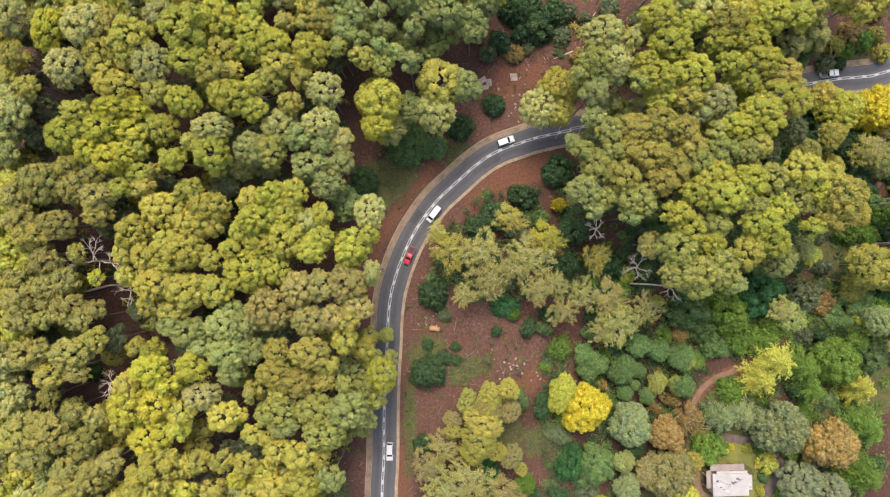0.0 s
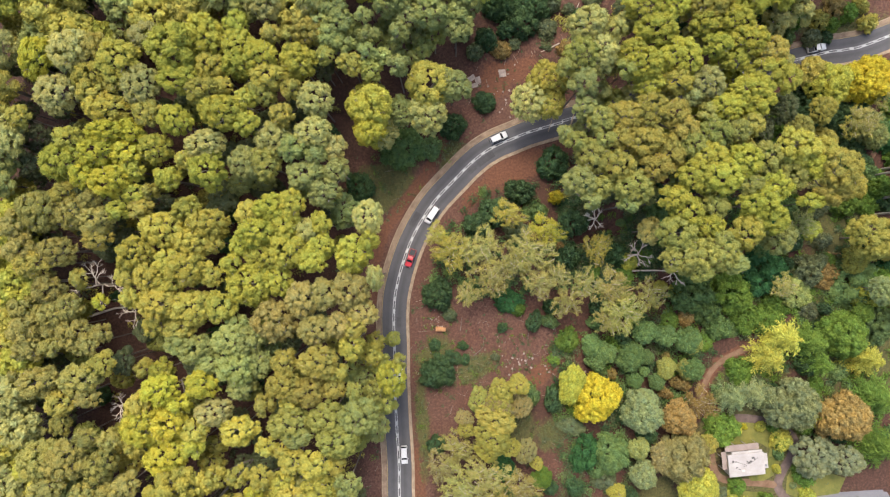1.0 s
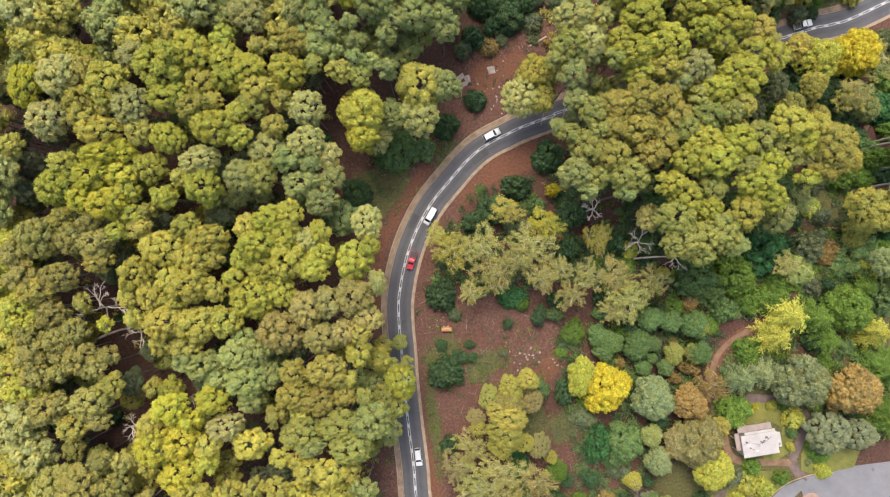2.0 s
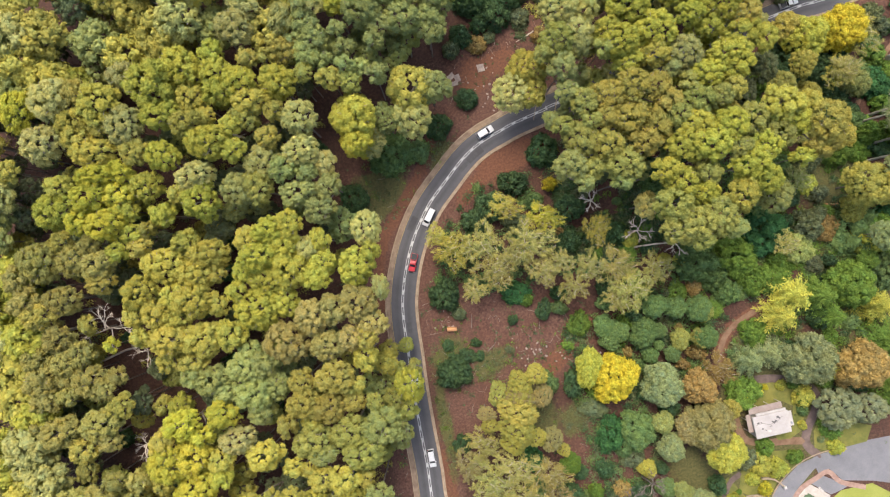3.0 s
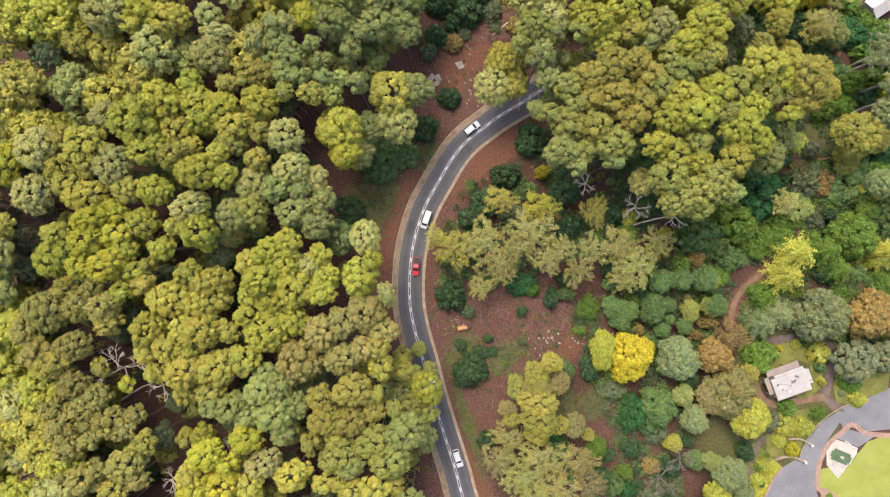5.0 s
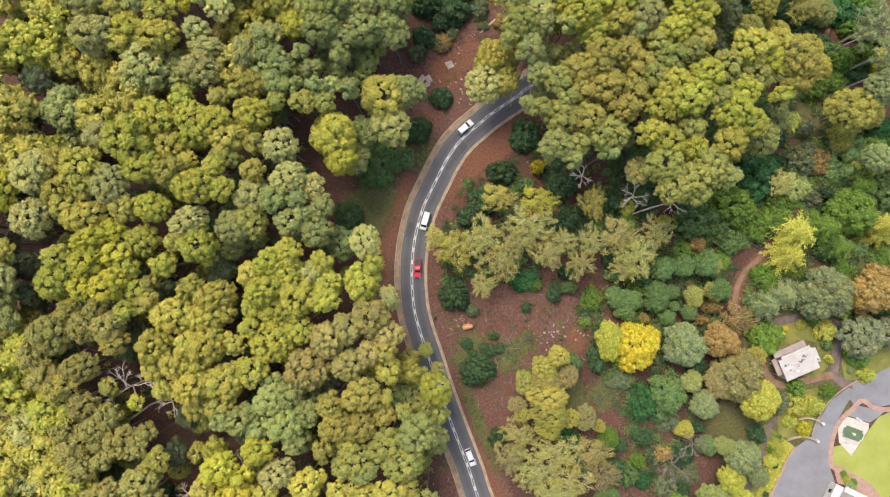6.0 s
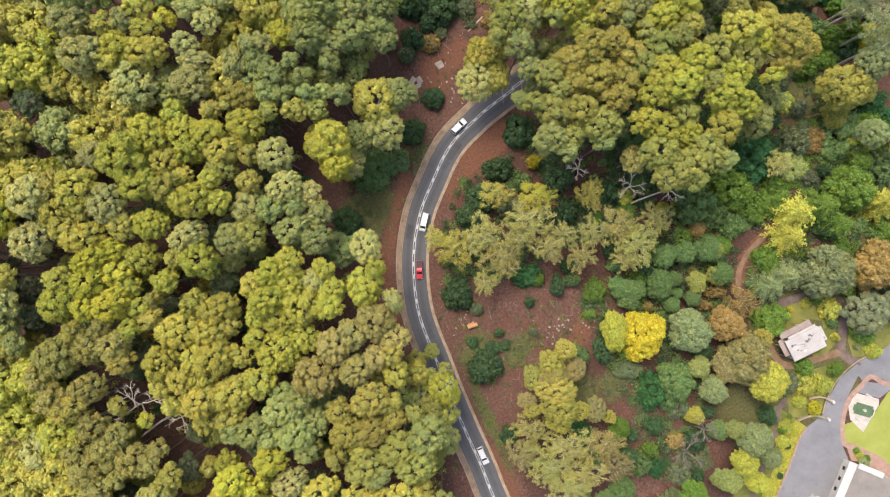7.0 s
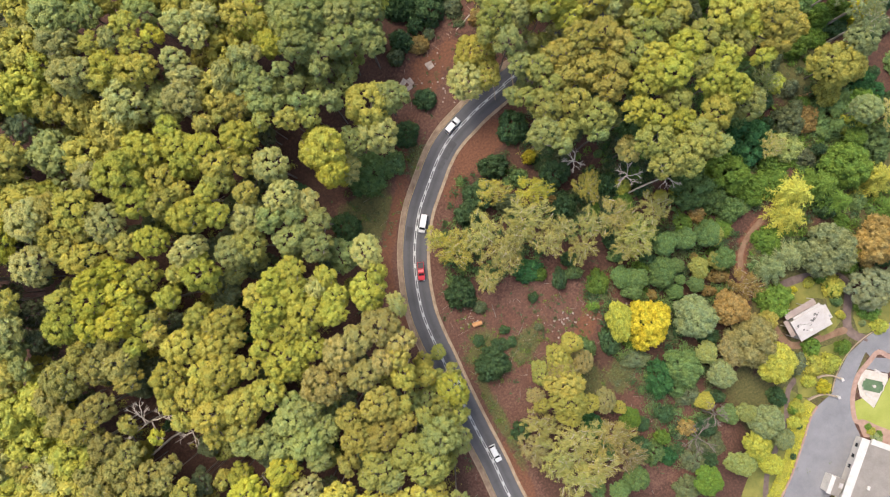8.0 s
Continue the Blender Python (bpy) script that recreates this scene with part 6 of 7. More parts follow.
gum(-47.0, 80.1, 2.9, 28.4, "polive", 0.89, -28)
gum(-43.4, 76.3, 2.8, 27.8, "yolive", 1.14, -28)
gum(-50.5, 74.8, 4.1, 28.6, "ygreen")
gum(-45.4, 71.2, 4.4, 29.3, "yolive", 1.10, -28)
gum(-53.5, 72.4, 2.6, 28.9, "yolive", 1.10, -28)
gum(-38.2, 76.9, 2.6, 26.6, "yellow", 0.94, -28)
gum(-38.1, 83.0, 3.7, 26.9, "celery", 1.13, -28)
gum(-31.0, 76.1, 3.4, 29.0, "polive", 1.16, -28)
gum(-29.0, 71.1, 3.1, 29.3, "polive", 1.04, -28)
gum(-36.3, 69.6, 2.8, 27.9, "polive", 1.08, -28)
gum(-35.6, 64.8, 3.2, 27.9, "polive", 1.28, -28)
gum(-38.5, 60.4, 4.4, 29.5, "polive", 1.06, -28)
gum(-74.8, 88.7, 3.9, 18.1, "shade", 0.96, -28)
gum(-52.5, 88.9, 3.0, 27.2, "sage")
gum(-31.8, 70.5, 2.9, 18.1, "olive", 1.06, -28)
gum(-25.0, 75.3, 2.9, 28.1, "polive", 1.09, -28)
gum(-49.0, 88.5, 3.4, 27.4, "celery")
gum(-17.8, 71.1, 4.2, 27.9, "yolive")
gum(-14.4, 61.5, 2.9, 28.4, "yellow")
gum(-22.5, 62.5, 2.4, 28.9, "polive", 1.05, -28)
gum(-19.7, 62.2, 2.5, 27.0, "polive")
gum(-27.7, 60.0, 3.3, 28.8, "polive", 0.82, -28)
gum(-14.9, 68.0, 2.3, 27.2, "yolive")
gum(-9.7, 50.2, 3.1, 20.1, "sage", 1.09, -28)
gum(-5.4, 46.6, 2.6, 19.3, "sage", 1.07, -28)
gum(-19.6, 56.0, 2.6, 18.3, "sage", 1.07, -28)
gum(-11.5, 54.8, 2.4, 18.2, "sage", 1.12, -28)
gum(0.9, 53.2, 2.8, 17.6, "lolive")
gum(-22.8, 58.7, 3.4, 27.9, "celery", 1.06, -28)
gum(-21.4, 54.3, 3.6, 27.7, "celery")
gum(-25.8, 55.2, 2.6, 26.5, "celery", 1.08, -28)
gum(-23.8, 51.5, 3.1, 27.4, "celery", 1.10, -28)
gum(-20.6, 49.2, 2.6, 27.0, "celery")
gum(-15.3, 55.6, 2.0, 28.0, "celery", 1.07, -28)
gum(-14.3, 51.6, 2.4, 26.3, "celery", 1.08, -28)
gum(-14.7, 46.6, 2.4, 28.9, "celery", 1.10, -28)
gum(-11.8, 45.9, 2.1, 27.1, "celery")
gum(-19.0, 44.5, 3.0, 28.2, "olive", 1.15, -28)
gum(-14.6, 43.2, 2.7, 27.7, "lolive")
gum(-8.4, 43.3, 2.5, 28.6, "sage")
gum(-7.3, 50.9, 2.4, 28.5, "sage", 0.92, -28)
gum(-3.9, 52.5, 3.4, 19.2, "sage", 1.08, -28)
gum(-25.1, 47.3, 2.2, 27.3, "lolive")
gum(-9.6, 56.2, 2.7, 19.7, "sage", 1.10, -28)
gum(8.0, 57.5, 2.8, 28.9, "sage", 1.06, -28)
gum(6.4, 54.2, 3.0, 27.4, "celery", 1.08, -28)
gum(10.3, 58.4, 2.4, 19.7, "sage")
gum(-17.6, 52.7, 2.3, 20.4, "sage", 1.08, -28)
gum(-2.3, 49.7, 2.8, 18.9, "sage")
gum(-7.9, 67.4, 4.0, 27.8, "sage", 1.09, -28)
gum(-8.5, 62.7, 4.6, 28.2, "lolive")
gum(-3.1, 63.1, 4.7, 29.7, "sage", 1.09, -28)
gum(2.4, 60.3, 3.9, 29.1, "sage", 1.05, -28)
gum(-9.0, 58.0, 4.1, 30.1, "sage", 1.09, -28)
gum(0.6, 54.6, 3.9, 29.6, "sage", 1.05, -28)
gum(-5.4, 55.2, 3.5, 27.5, "sage", 1.13, -28)
open_gum(6.4, 52.1, 3.7, 27, "sage")
gum(-16.3, 36.7, 5.2, 24, "ygreen")
gum(-15.9, 30.9, 4.9, 23, "yellow")
open_gum(-13.0, 29.4, 3.6, 21, "polive")
gum(-1.2, 39.6, 5.7, 25, "yolive")
open_gum(4.3, 39.0, 4.1, 24, "sage")
gum(-2.2, 32.5, 4.6, 23, "polive")
open_gum(-8.1, 34.0, 3.6, 22, "sage")
bush(-9.8, 28.0, 6.1, 4, "bluegreen")
bush(-2.1, 27.6, 3.1, 3, "bluegreen")
bush(13.2, 38.8, 2.9, 3, "dark")
bush(25.0, 59.4, 4.3, 5, "dark")
bush(29.1, 63.4, 3.8, 5, "dark")
bush(14.7, 55.5, 3.1, 4, "dark")
bush(4.0, 33.0, 3.7, 4, "dark")
bush(18.4, 64.5, 4.0, 5, "dark")
bush(20.1, 57.9, 2.3, 3, "dark")
bush(-21.9, 18.0, 4.0, 5, "dark")
open_gum(28.0, 40.1, 4.5, 20, "yolive")
open_gum(23.5, 35.4, 4.8, 19, "polive")
open_gum(28.2, 34.1, 3.7, 18, "olive")
bush(97.9, 30.7, 5.7, 8, "dark")
bush(93.3, 30.0, 3.6, 7, "dark")
leafy(101.0, 35.2, 5.5, 14, "ygreen")
leafy(97.8, 39.1, 3.8, 12, "olive")
leafy(112.1, 36.4, 6.2, 12, "autumn")
lacy(108.8, 25.4, 4.3, 14, "wattle")
bush(104.2, 28.6, 4.3, 6, "dark")
bush(84.5, -12.5, 6.4, 6, "emerald")
bush(75.7, -17.3, 5.8, 6, "fresh")
bush(64.7, -16.2, 5.7, 8, "bluegreen")
open_gum(107.6, -4.5, 5.7, 18, "olive")
bush(101.8, -14.1, 4.0, 4, "brown")
bush(96.6, -12.8, 4.3, 6, "shade")
bush(109.1, -16.3, 6.7, 5, "bluegreen")
bush(116.0, -18.6, 5.5, 5, "fresh")
bush(108.4, 5.0, 4.0, 5, "fresh")
lacy(-2.0, 3.8, 3.2, 11, "yolive")
bush(30.6, 21.0, 4.3, 5, "dark")
open_gum(-15.4, -22.6, 2.0, 9, "lolive")
leafy(62.3, -28.6, 3.3, 8, "bluegreen")
leafy(63.2, -36.5, 3.0, 7, "bluegreen")
bush(72.0, -26.3, 3.4, 4, "bluegreen")
bush(78.9, -25.1, 3.7, 4, "fresh")
bush(68.7, -20.9, 4.0, 5, "bluegreen")
conifer(87.3, -29.7, 6.8, 12, "ygreen")
conifer(83.7, -34.5, 5.6, 11, "ygreen")
conifer(94.5, -31.2, 5.8, 13, "fresh")
leafy(103.6, -29.9, 6.0, 9, "fresh")
conifer(109.7, -37.0, 5.9, 12, "ygreen")
conifer(110.6, -47.1, 7.4, 12, "fresh")
conifer(96.8, -37.4, 5.0, 11, "fresh")
conifer(110.7, -60.2, 6.8, 11, "fresh")
conifer(73.7, -45.4, 5.0, 10, "pale")
conifer(79.0, -44.4, 4.7, 10, "pale")
leafy(88.1, -47.3, 6.5, 11, "pale")
conifer(82.5, -45.4, 4.4, 10, "pale")
leafy(97.2, -51.3, 3.6, 7, "ygreen")
leafy(101.1, -51.3, 6.5, 11, "brown")
open_gum(93.6, -61.7, 5.4, 9, "silver")
open_gum(102.1, -63.3, 3.9, 8, "silver")
bush(71.2, -53.8, 4.6, 4, "fresh")
bush(87.1, -57.9, 3.1, 3, "ygreen")
bush(85.5, -54.1, 1.8, 2, "fresh")
bush(77.6, -38.6, 4.0, 3, "fresh")
bush(74.5, -34.0, 2.8, 3, "fresh")
bush(85.0, -24.8, 4.6, 4, "fresh")
bush(93.4, -18.6, 4.6, 4, "sage")
bush(95.7, -37.0, 3.7, 4, "dark")
bush(71.4, -38.6, 2.8, 3, "dark")
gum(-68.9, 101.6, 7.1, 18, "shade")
gum(-51.6, 66.0, 5.8, 28, "polive")
gum(-29.2, 80.3, 4.6, 26, "yolive")
gum(-24.7, 77.0, 5.4, 25, "olive")
gum(-16.9, 70.7, 4.8, 27, "ygreen")
gum(-15.1, 63.6, 3.7, 26, "ygreen")
gum(-69.2, 74.8, 3.2, 24, "olive")
gum(-78.1, 74.7, 3.6, 22, "shade")
gum(-1.2, 63.8, 6.7, 28, "sage")
gum(-8.3, 64.3, 5.3, 28, "sage")
gum(8.9, 60.3, 4.0, 26, "sage")
gum(-31.2, 87.7, 6.0, 27, "yolive")
gum(-43.4, 93.4, 6.0, 27, "yolive")
gum(-54.9, 100.3, 6.0, 27, "polive")
gum(-18.6, 80.7, 6.1, 26, "olive")
gum(-8.7, 75.7, 6.0, 27, "sage")
gum(3.7, 70.6, 6.0, 27, "sage")
bush(19.8, 67.0, 6.1, 5, "dark")
open_gum(110.1, -18.5, 3.4, 16, "pale")
bush(126.9, 3.5, 3.6, 8, "autumn")
bush(122.0, 7.6, 3.3, 6, "fresh")
bush(116.5, 8.5, 2.7, 6, "fresh")
bush(112.0, -20.0, 4.6, 5, "ygreen")
bush(114.5, -28.3, 5.2, 5, "bluegreen")
leafy(61.7, -66.5, 5.0, 11, "ygreen")
bush(63.2, -82.8, 2.0, 1.8, "ygreen")
bush(60.7, -85.9, 1.7, 1.6, "ygreen")
bush(72.2, -80.9, 1.8, 2.4, "autumn")
bush(81.8, -73.8, 2.0, 2.4, "fresh")
bush(72.4, -74.0, 3.1, 2.4, "ygreen")
bush(76.7, -76.0, 2.8, 2.2, "ygreen")
bush(74.3, -69.8, 2.5, 2.2, "fresh")
bush(68.8, -71.8, 2.8, 2.6, "shade")
bush(69.4, -77.7, 1.8, 1.8, "ygreen")
bush(73.6, -56.1, 1.2, 1.2, "autumn")
bush(75.9, -55.0, 1.1, 1, "yellow")
bush(77.9, -54.0, 0.8, 0.8, "autumn")
bush(87.2, -58.5, 2.1, 2.5, "fresh")
bush(86.4, -62.0, 1.5, 2, "bluegreen")
bush(85.7, -66.0, 1.2, 1.5, "ygreen")
bush(92.8, -68.0, 3.1, 2.2, "fresh")
bush(93.4, -73.6, 2.2, 1.8, "ygreen")
bush(89.9, -70.8, 0.9, 1.2, "pale")
bush(82.1, -54.1, 1.5, 1.2, "ygreen")
bush(78.7, -100.3, 1.5, 1, "pale")
bush(58.9, 5.8, 4.0, 4.6, "bluegreen")
bush(57.3, 11.1, 3.0, 5, "dark")
bush(65.3, -80.6, 0.8, 0.9, "fresh")
bush(64.1, -81.1, 0.8, 1.2, "ygreen")
bush(63.0, -81.9, 1.2, 1.6, "ygreen")
bush(62.3, -82.7, 1.4, 1.6, "fresh")
bush(63.2, -84.6, 1.1, 1.4, "yellow")
bush(61.9, -85.2, 0.8, 1.1, "ygreen")
bush(60.3, -85.6, 1.4, 0.8, "ygreen")
bush(61.5, -87.6, 0.9, 0.9, "dark")
bush(56.2, -94.0, 0.9, 0.9, "dark")
bush(33.1, 64.1, 2.6, 3.1, "shade")
bush(37.8, 62.7, 1.7, 2.2, "shade")
bush(31.6, 58.0, 2.9, 2.4, "shade")
bush(22.5, 54.3, 1.7, 1.6, "shade")
bush(11.6, 52.6, 2.3, 3.1, "shade")
bush(8.6, 58.1, 2.2, 2.2, "dark")
bush(44.7, 65.8, 2.9, 2.2, "shade")
bush(40.9, 60.4, 2.5, 2.1, "dark")
bush(18.6, 52.7, 2.6, 2.2, "brown")
bush(36.2, 51.9, 2.2, 2.3, "brown")
bush(108.4, 53.1, 2.1, 2.5, "fresh")
bush(112.8, 56.4, 2.8, 3, "fresh")
bush(116.8, 58.0, 2.1, 2.5, "olive")
bush(109.7, 57.9, 3.1, 3, "brown")
bush(105.1, 54.6, 2.8, 3, "olive")
bush(118.3, 53.0, 2.5, 3, "olive")
bush(107.0, 50.1, 1.8, 2, "dark")
bush(115.9, 64.8, 3.4, 3, "brown")
bush(102.8, 50.0, 2.5, 3, "shade")
bush(78.1, -96.5, 0.9, 0.8, "fresh")
bush(78.3, -98.0, 1.1, 1, "ygreen")
bush(79.9, -99.7, 0.9, 0.8, "fresh")
lacy(119.4, 13.3, 5.9, 20, "pale")
lacy(116.4, 11.8, 3.7, 18, "pale")
lacy(116.6, 1.3, 4.7, 21, "pale")
lacy(118.4, 5.6, 5.0, 22, "pale")
open_gum(114.7, -1.7, 4.2, 20, "pale")
open_gum(110.3, -18.0, 3.4, 15, "pale")
bush(122.3, 21.9, 4.6, 4, "emerald")
bush(126.2, 18.2, 4.3, 4, "emerald")
bush(111.5, 19.5, 3.7, 4, "dark")
bush(113.7, 16.0, 3.1, 3, "dark")
bush(109.1, 25.9, 3.7, 4, "dark")
bush(115.0, 5.6, 4.3, 3, "fresh")
bush(117.7, 10.2, 3.1, 3, "fresh")
bush(121.9, 9.4, 1.1, 1.5, "autumn")
bush(128.1, 6.7, 1.8, 2.5, "autumn")
leafy(115.2, 22.2, 3.6, 8, "sage")
bush(120.2, 5.2, 3.7, 3, "dark")
lacy(108.8, 25.0, 4.4, 11, "yolive")
bush(131.5, 19.3, 3.1, 3, "fresh")
leafy(108.9, 9.2, 3.9, 7, "olive")
bush(114.5, 12.6, 3.1, 4, "bluegreen")
lacy(116.1, 34.1, 5.9, 11, "wattle")
bush(107.4, 28.4, 4.6, 5, "dark")
bush(101.1, 28.3, 4.0, 5, "dark")
bush(118.2, 26.0, 3.4, 4, "bluegreen")
bush(126.5, 22.6, 4.0, 4, "fresh")


# ---- forest beyond, filled in where no tree stands yet ----
SLOPE_TRACK = smooth_line([(137.8, 36.5), (130.5, 31.4), (124.8, 25.1), (118.9, 18.2), (114.9, 13.1)], 1.0)
COTTAGE = (135.8, 25.0)
tagged(ribbon("footpath", SLOPE_TRACK, [(-0.8, -0.08), (-0.55, 0.05), (0, 0.06), (0.55, 0.05), (0.8, -0.08)], TRACK, None, swell), "narrow pale dirt path down the slope", "path", kind="structure")


def cottage():
    """A small white-roofed cottage at the edge of the slope."""
    h = building_frame("house", (128.9, 23.1), (135.9, 25.1), "small cottage with a white sheet roof and red brick steps")
    part("wall", box(bmesh.new(), 0.3, 8.7, 0.3, 5.2, -1.0, 2.6), WALL, h)
    for y0, y1, z0, z1 in ((-0.1, 2.75, 2.55, 3.7), (5.6, 2.75, 2.55, 3.7)):
        bm = bmesh.new()
        face = [bm.verts.new(c) for c in ((0, y0, z0), (9, y0, z0), (9, y1, z1), (0, y1, z1))]
        solid = bmesh.ops.extrude_face_region(bm, geom=[bm.faces.new(face)])
        bmesh.ops.translate(bm, vec=(0, 0, 0.08), verts=[v for v in solid["geom"] if isinstance(v, bmesh.types.BMVert)])
        part("roof", bm, ROOF_WHITE, h, "white sheet roof")
    part("ridge", box(bmesh.new(), 0, 9, 2.62, 2.88, 3.72, 3.84, 0.02), ROOF_WHITE, h)
    for k in range(3):
        part("step", box(bmesh.new(), -1.1 - k * 0.5, -0.62 - k * 0.5, 1.4, 4.2, -1.0, 0.5 - k * 0.17, 0.02), BRICK_PAVING, h, "red brick step")
    add_window(h, 0.3, 1.2, 2.4, 0.9, 2.0, -1)


cottage()


def free(x, y, spots, gap, road_gap=9.0):
    if min(math.hypot(x - q[0], y - q[1]) for q in spots) < gap or min(math.hypot(x - q[0], y - q[1]) for q in ROAD[::3]) < road_gap:
        return False
    return not any(math.hypot(x - fx, y - fy) < fr for fx, fy, fr in FLAT)


def swept(x, y, wide=112, deep=68):
    """Whether a spot lies in the stretch of forest round the bend that is built densely."""
    return any(abs(x * math.cos(q) - y * math.sin(q)) < wide and abs(x * math.sin(q) + y * math.cos(q)) < deep for q in np.radians((0, 7, 14, 21, 28)))


def fill_forest():
    """The outer forest, too dense to count, as one mass of crowns and trunks."""
    rng = random.Random(5)
    spots = list(TAKEN)
    tones = ("yolive", "olive", "ygreen", "polive", "sage", "yolive")
    masses = {}
    for _ in range(5000):
        a, d = rng.uniform(0, 6.28), 132 * math.sqrt(rng.random())
        x, y = d * math.cos(a), d * math.sin(a)
        if not swept(x, y) or (x > -15 and y < -25) or (x > 92 and y < 60) or (abs(x) < 100 and abs(y) < 55) or not free(x, y, spots, 5.6):
            continue
        spots.append((x, y))
        r, h = rng.uniform(4.8, 6.4), rng.uniform(22, 28)
        me = rng.choice(COARSE)
        k = r / 5.0
        at = np.array(Matrix.Translation((x, y, swell(x, y) + h - 0.78 * r)) @ Matrix.Rotation(rng.uniform(0, 6.28), 4, "Z") @ Matrix.Diagonal((k, k, k, 1)))
        co = np.empty(len(me.vertices) * 3, dtype=np.float32)
        me.vertices.foreach_get("co", co)
        co = co.reshape(-1, 3) @ at[:3, :3].T + at[:3, 3]
        quads = np.array([p.vertices[:] for p in me.polygons if len(p.vertices) == 4])
        tris = np.array([p.vertices[:] for p in me.polygons if len(p.vertices) == 3])
        masses.setdefault(rng.choice(tones), []).append((co, quads, tris, tube([(x, y, swell(x, y) - 0.2), (x + 0.3, y, h * 0.4), (x, y, h - r)], [0.45, 0.32, 0.2], 6)))
    for tone, trees in masses.items():
        n, verts, quads, tris = 0, [], [], []
        for co, q, t, _ in trees:
            verts.append(co)
            quads.append(q + n)
            tris.append(t + n)
            n += len(co)
        woods = tagged(new("far_woods"), WORDS[tone] + " gum crowns of the surrounding forest", "forest", kind="stuff")
        place(part("crowns", raw_mesh("crowns", np.concatenate(verts), [np.concatenate(quads), np.concatenate(tris)], LEAF), None, woods), (*COLOURS[tone], 1.0))
        part("trunks", raw_mesh("trunks", *joined([t[3] for t in trees]), BARK, True), None, woods)


def fill_understorey():
    """Low scrub between the trunks and over the open slope."""
    rng = random.Random(6)
    done = 0
    while done < 60:
        x, y = rng.uniform(-112, 112), rng.uniform(-62, 62)
        left = x < -20 - 0.05 * y or (x > 34 and y > 8)
        if not left or not free(x, y, [(999, 999)], 1):
            continue
        bush(x, y, rng.uniform(1.6, 3.4), rng.uniform(2.0, 5.0), rng.choice(("shade", "dark", "shade", "olive")), name="shrub")
        done += 1
    done = 0
    while done < 60:
        x, y = rng.uniform(30, 118), rng.uniform(-62, 4)
        if not free(x, y, TAKEN, 3.2) or min(math.hypot(x - q[0], y - q[1]) for q in FOOT_TRACK) < 4 or (x < 62 and y < -22 and rng.random() < 0.6):
            continue
        bush(x, y, rng.uniform(1.0, 2.8), rng.uniform(1.0, 2.6), rng.choice(("fresh", "bluegreen", "fresh", "ygreen", "dark", "brown")), name="shrub")
        done += 1


def fill_middle():
    """Half-grown gums under and between the tall crowns, shade partly put into their tones."""
    rng = random.Random(8)
    done = 0
    while done < 200:
        x, y = rng.uniform(-118, 100), rng.uniform(-66, 98)
        if not (x < -22 - 0.04 * y or (x > 38 and y > 9)) or not free(x, y, TAKEN, 2.6, 8) or not swept(x, y):
            continue
        if math.hypot(x - (-22.3, 18.2)[0], y - (-22.3, 18.2)[1]) < 13 or math.hypot(x - (-93.4, -3.4)[0], y - (-93.4, -3.4)[1]) < 13:
            continue
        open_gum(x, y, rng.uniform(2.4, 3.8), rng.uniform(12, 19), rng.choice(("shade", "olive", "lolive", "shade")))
        done += 1


def fill_slope():
    """Mixed young growth on the eastern slope and at the southern edge."""
    rng = random.Random(12)
    for x0, x1, y0, y1, count in ((84, 142, -32, 76, 70), (2, 78, -112, -60, 20)):
        done = 0
        while done < count:
            x, y = rng.uniform(x0, x1), rng.uniform(y0, y1)
            if not free(x, y, TAKEN, 3.6, 6.5) or not swept(x, y, 128, 78) or (x > 96 and y > 50) or min(math.hypot(x - q[0], y - q[1]) for q in SLOPE_TRACK) < 3 or math.hypot(x - COTTAGE[0], y - COTTAGE[1]) < 9:
                continue
            pick = rng.random()
            if pick < 0.7 or x > 118:
                bush(x, y, rng.uniform(1.6, 3.8), rng.uniform(1.5, 4.5), rng.choice(("fresh", "dark", "bluegreen", "emerald", "shade", "dark")), name="shrub")
            elif pick < 0.8:
                lacy(x, y, rng.uniform(3.0, 4.2), rng.uniform(8, 13), rng.choice(("pale", "sage", "wattle")))
            else:
                leafy(x, y, rng.uniform(2.4, 3.8), rng.uniform(5, 9), rng.choice(("olive", "bluegreen", "fresh")))
            done += 1


fill_forest()
fill_slope()
fill_middle()
fill_understorey()


# ---- dead wood, stones and litter ----
def fallen_log(a, b, thick, label, material=DEADWOOD, seed=1):
    """A log lying on the ground from a to b with a few broken stubs."""
    rng = random.Random(seed)
    log = stand("log", *a, label, "logs")
    d = Vector((b[0] - a[0], b[1] - a[1], 0))
    mid = d * 0.5 + Vector((-d.y, d.x, 0)) * rng.uniform(-0.05, 0.05)
    part("trunk", raw_mesh("trunk", *tube([(0, 0, thick), tuple(mid + Vector((0, 0, thick * 0.85))), tuple(d + Vector((0, 0, thick * 0.6)))], [thick, thick * 0.85, thick * 0.5], 8), material, True), None, log)
    for _ in range(3):
        p = d * rng.uniform(0.35, 0.95) + Vector((0, 0, thick))
        q = p + Vector((rng.uniform(-1, 1), rng.uniform(-1, 1), rng.uniform(0.2, 0.7))) * d.length * 0.14
        part("stub", raw_mesh("stub", *tube([p, q], [thick * 0.35, thick * 0.12], 5), material, True), None, log)


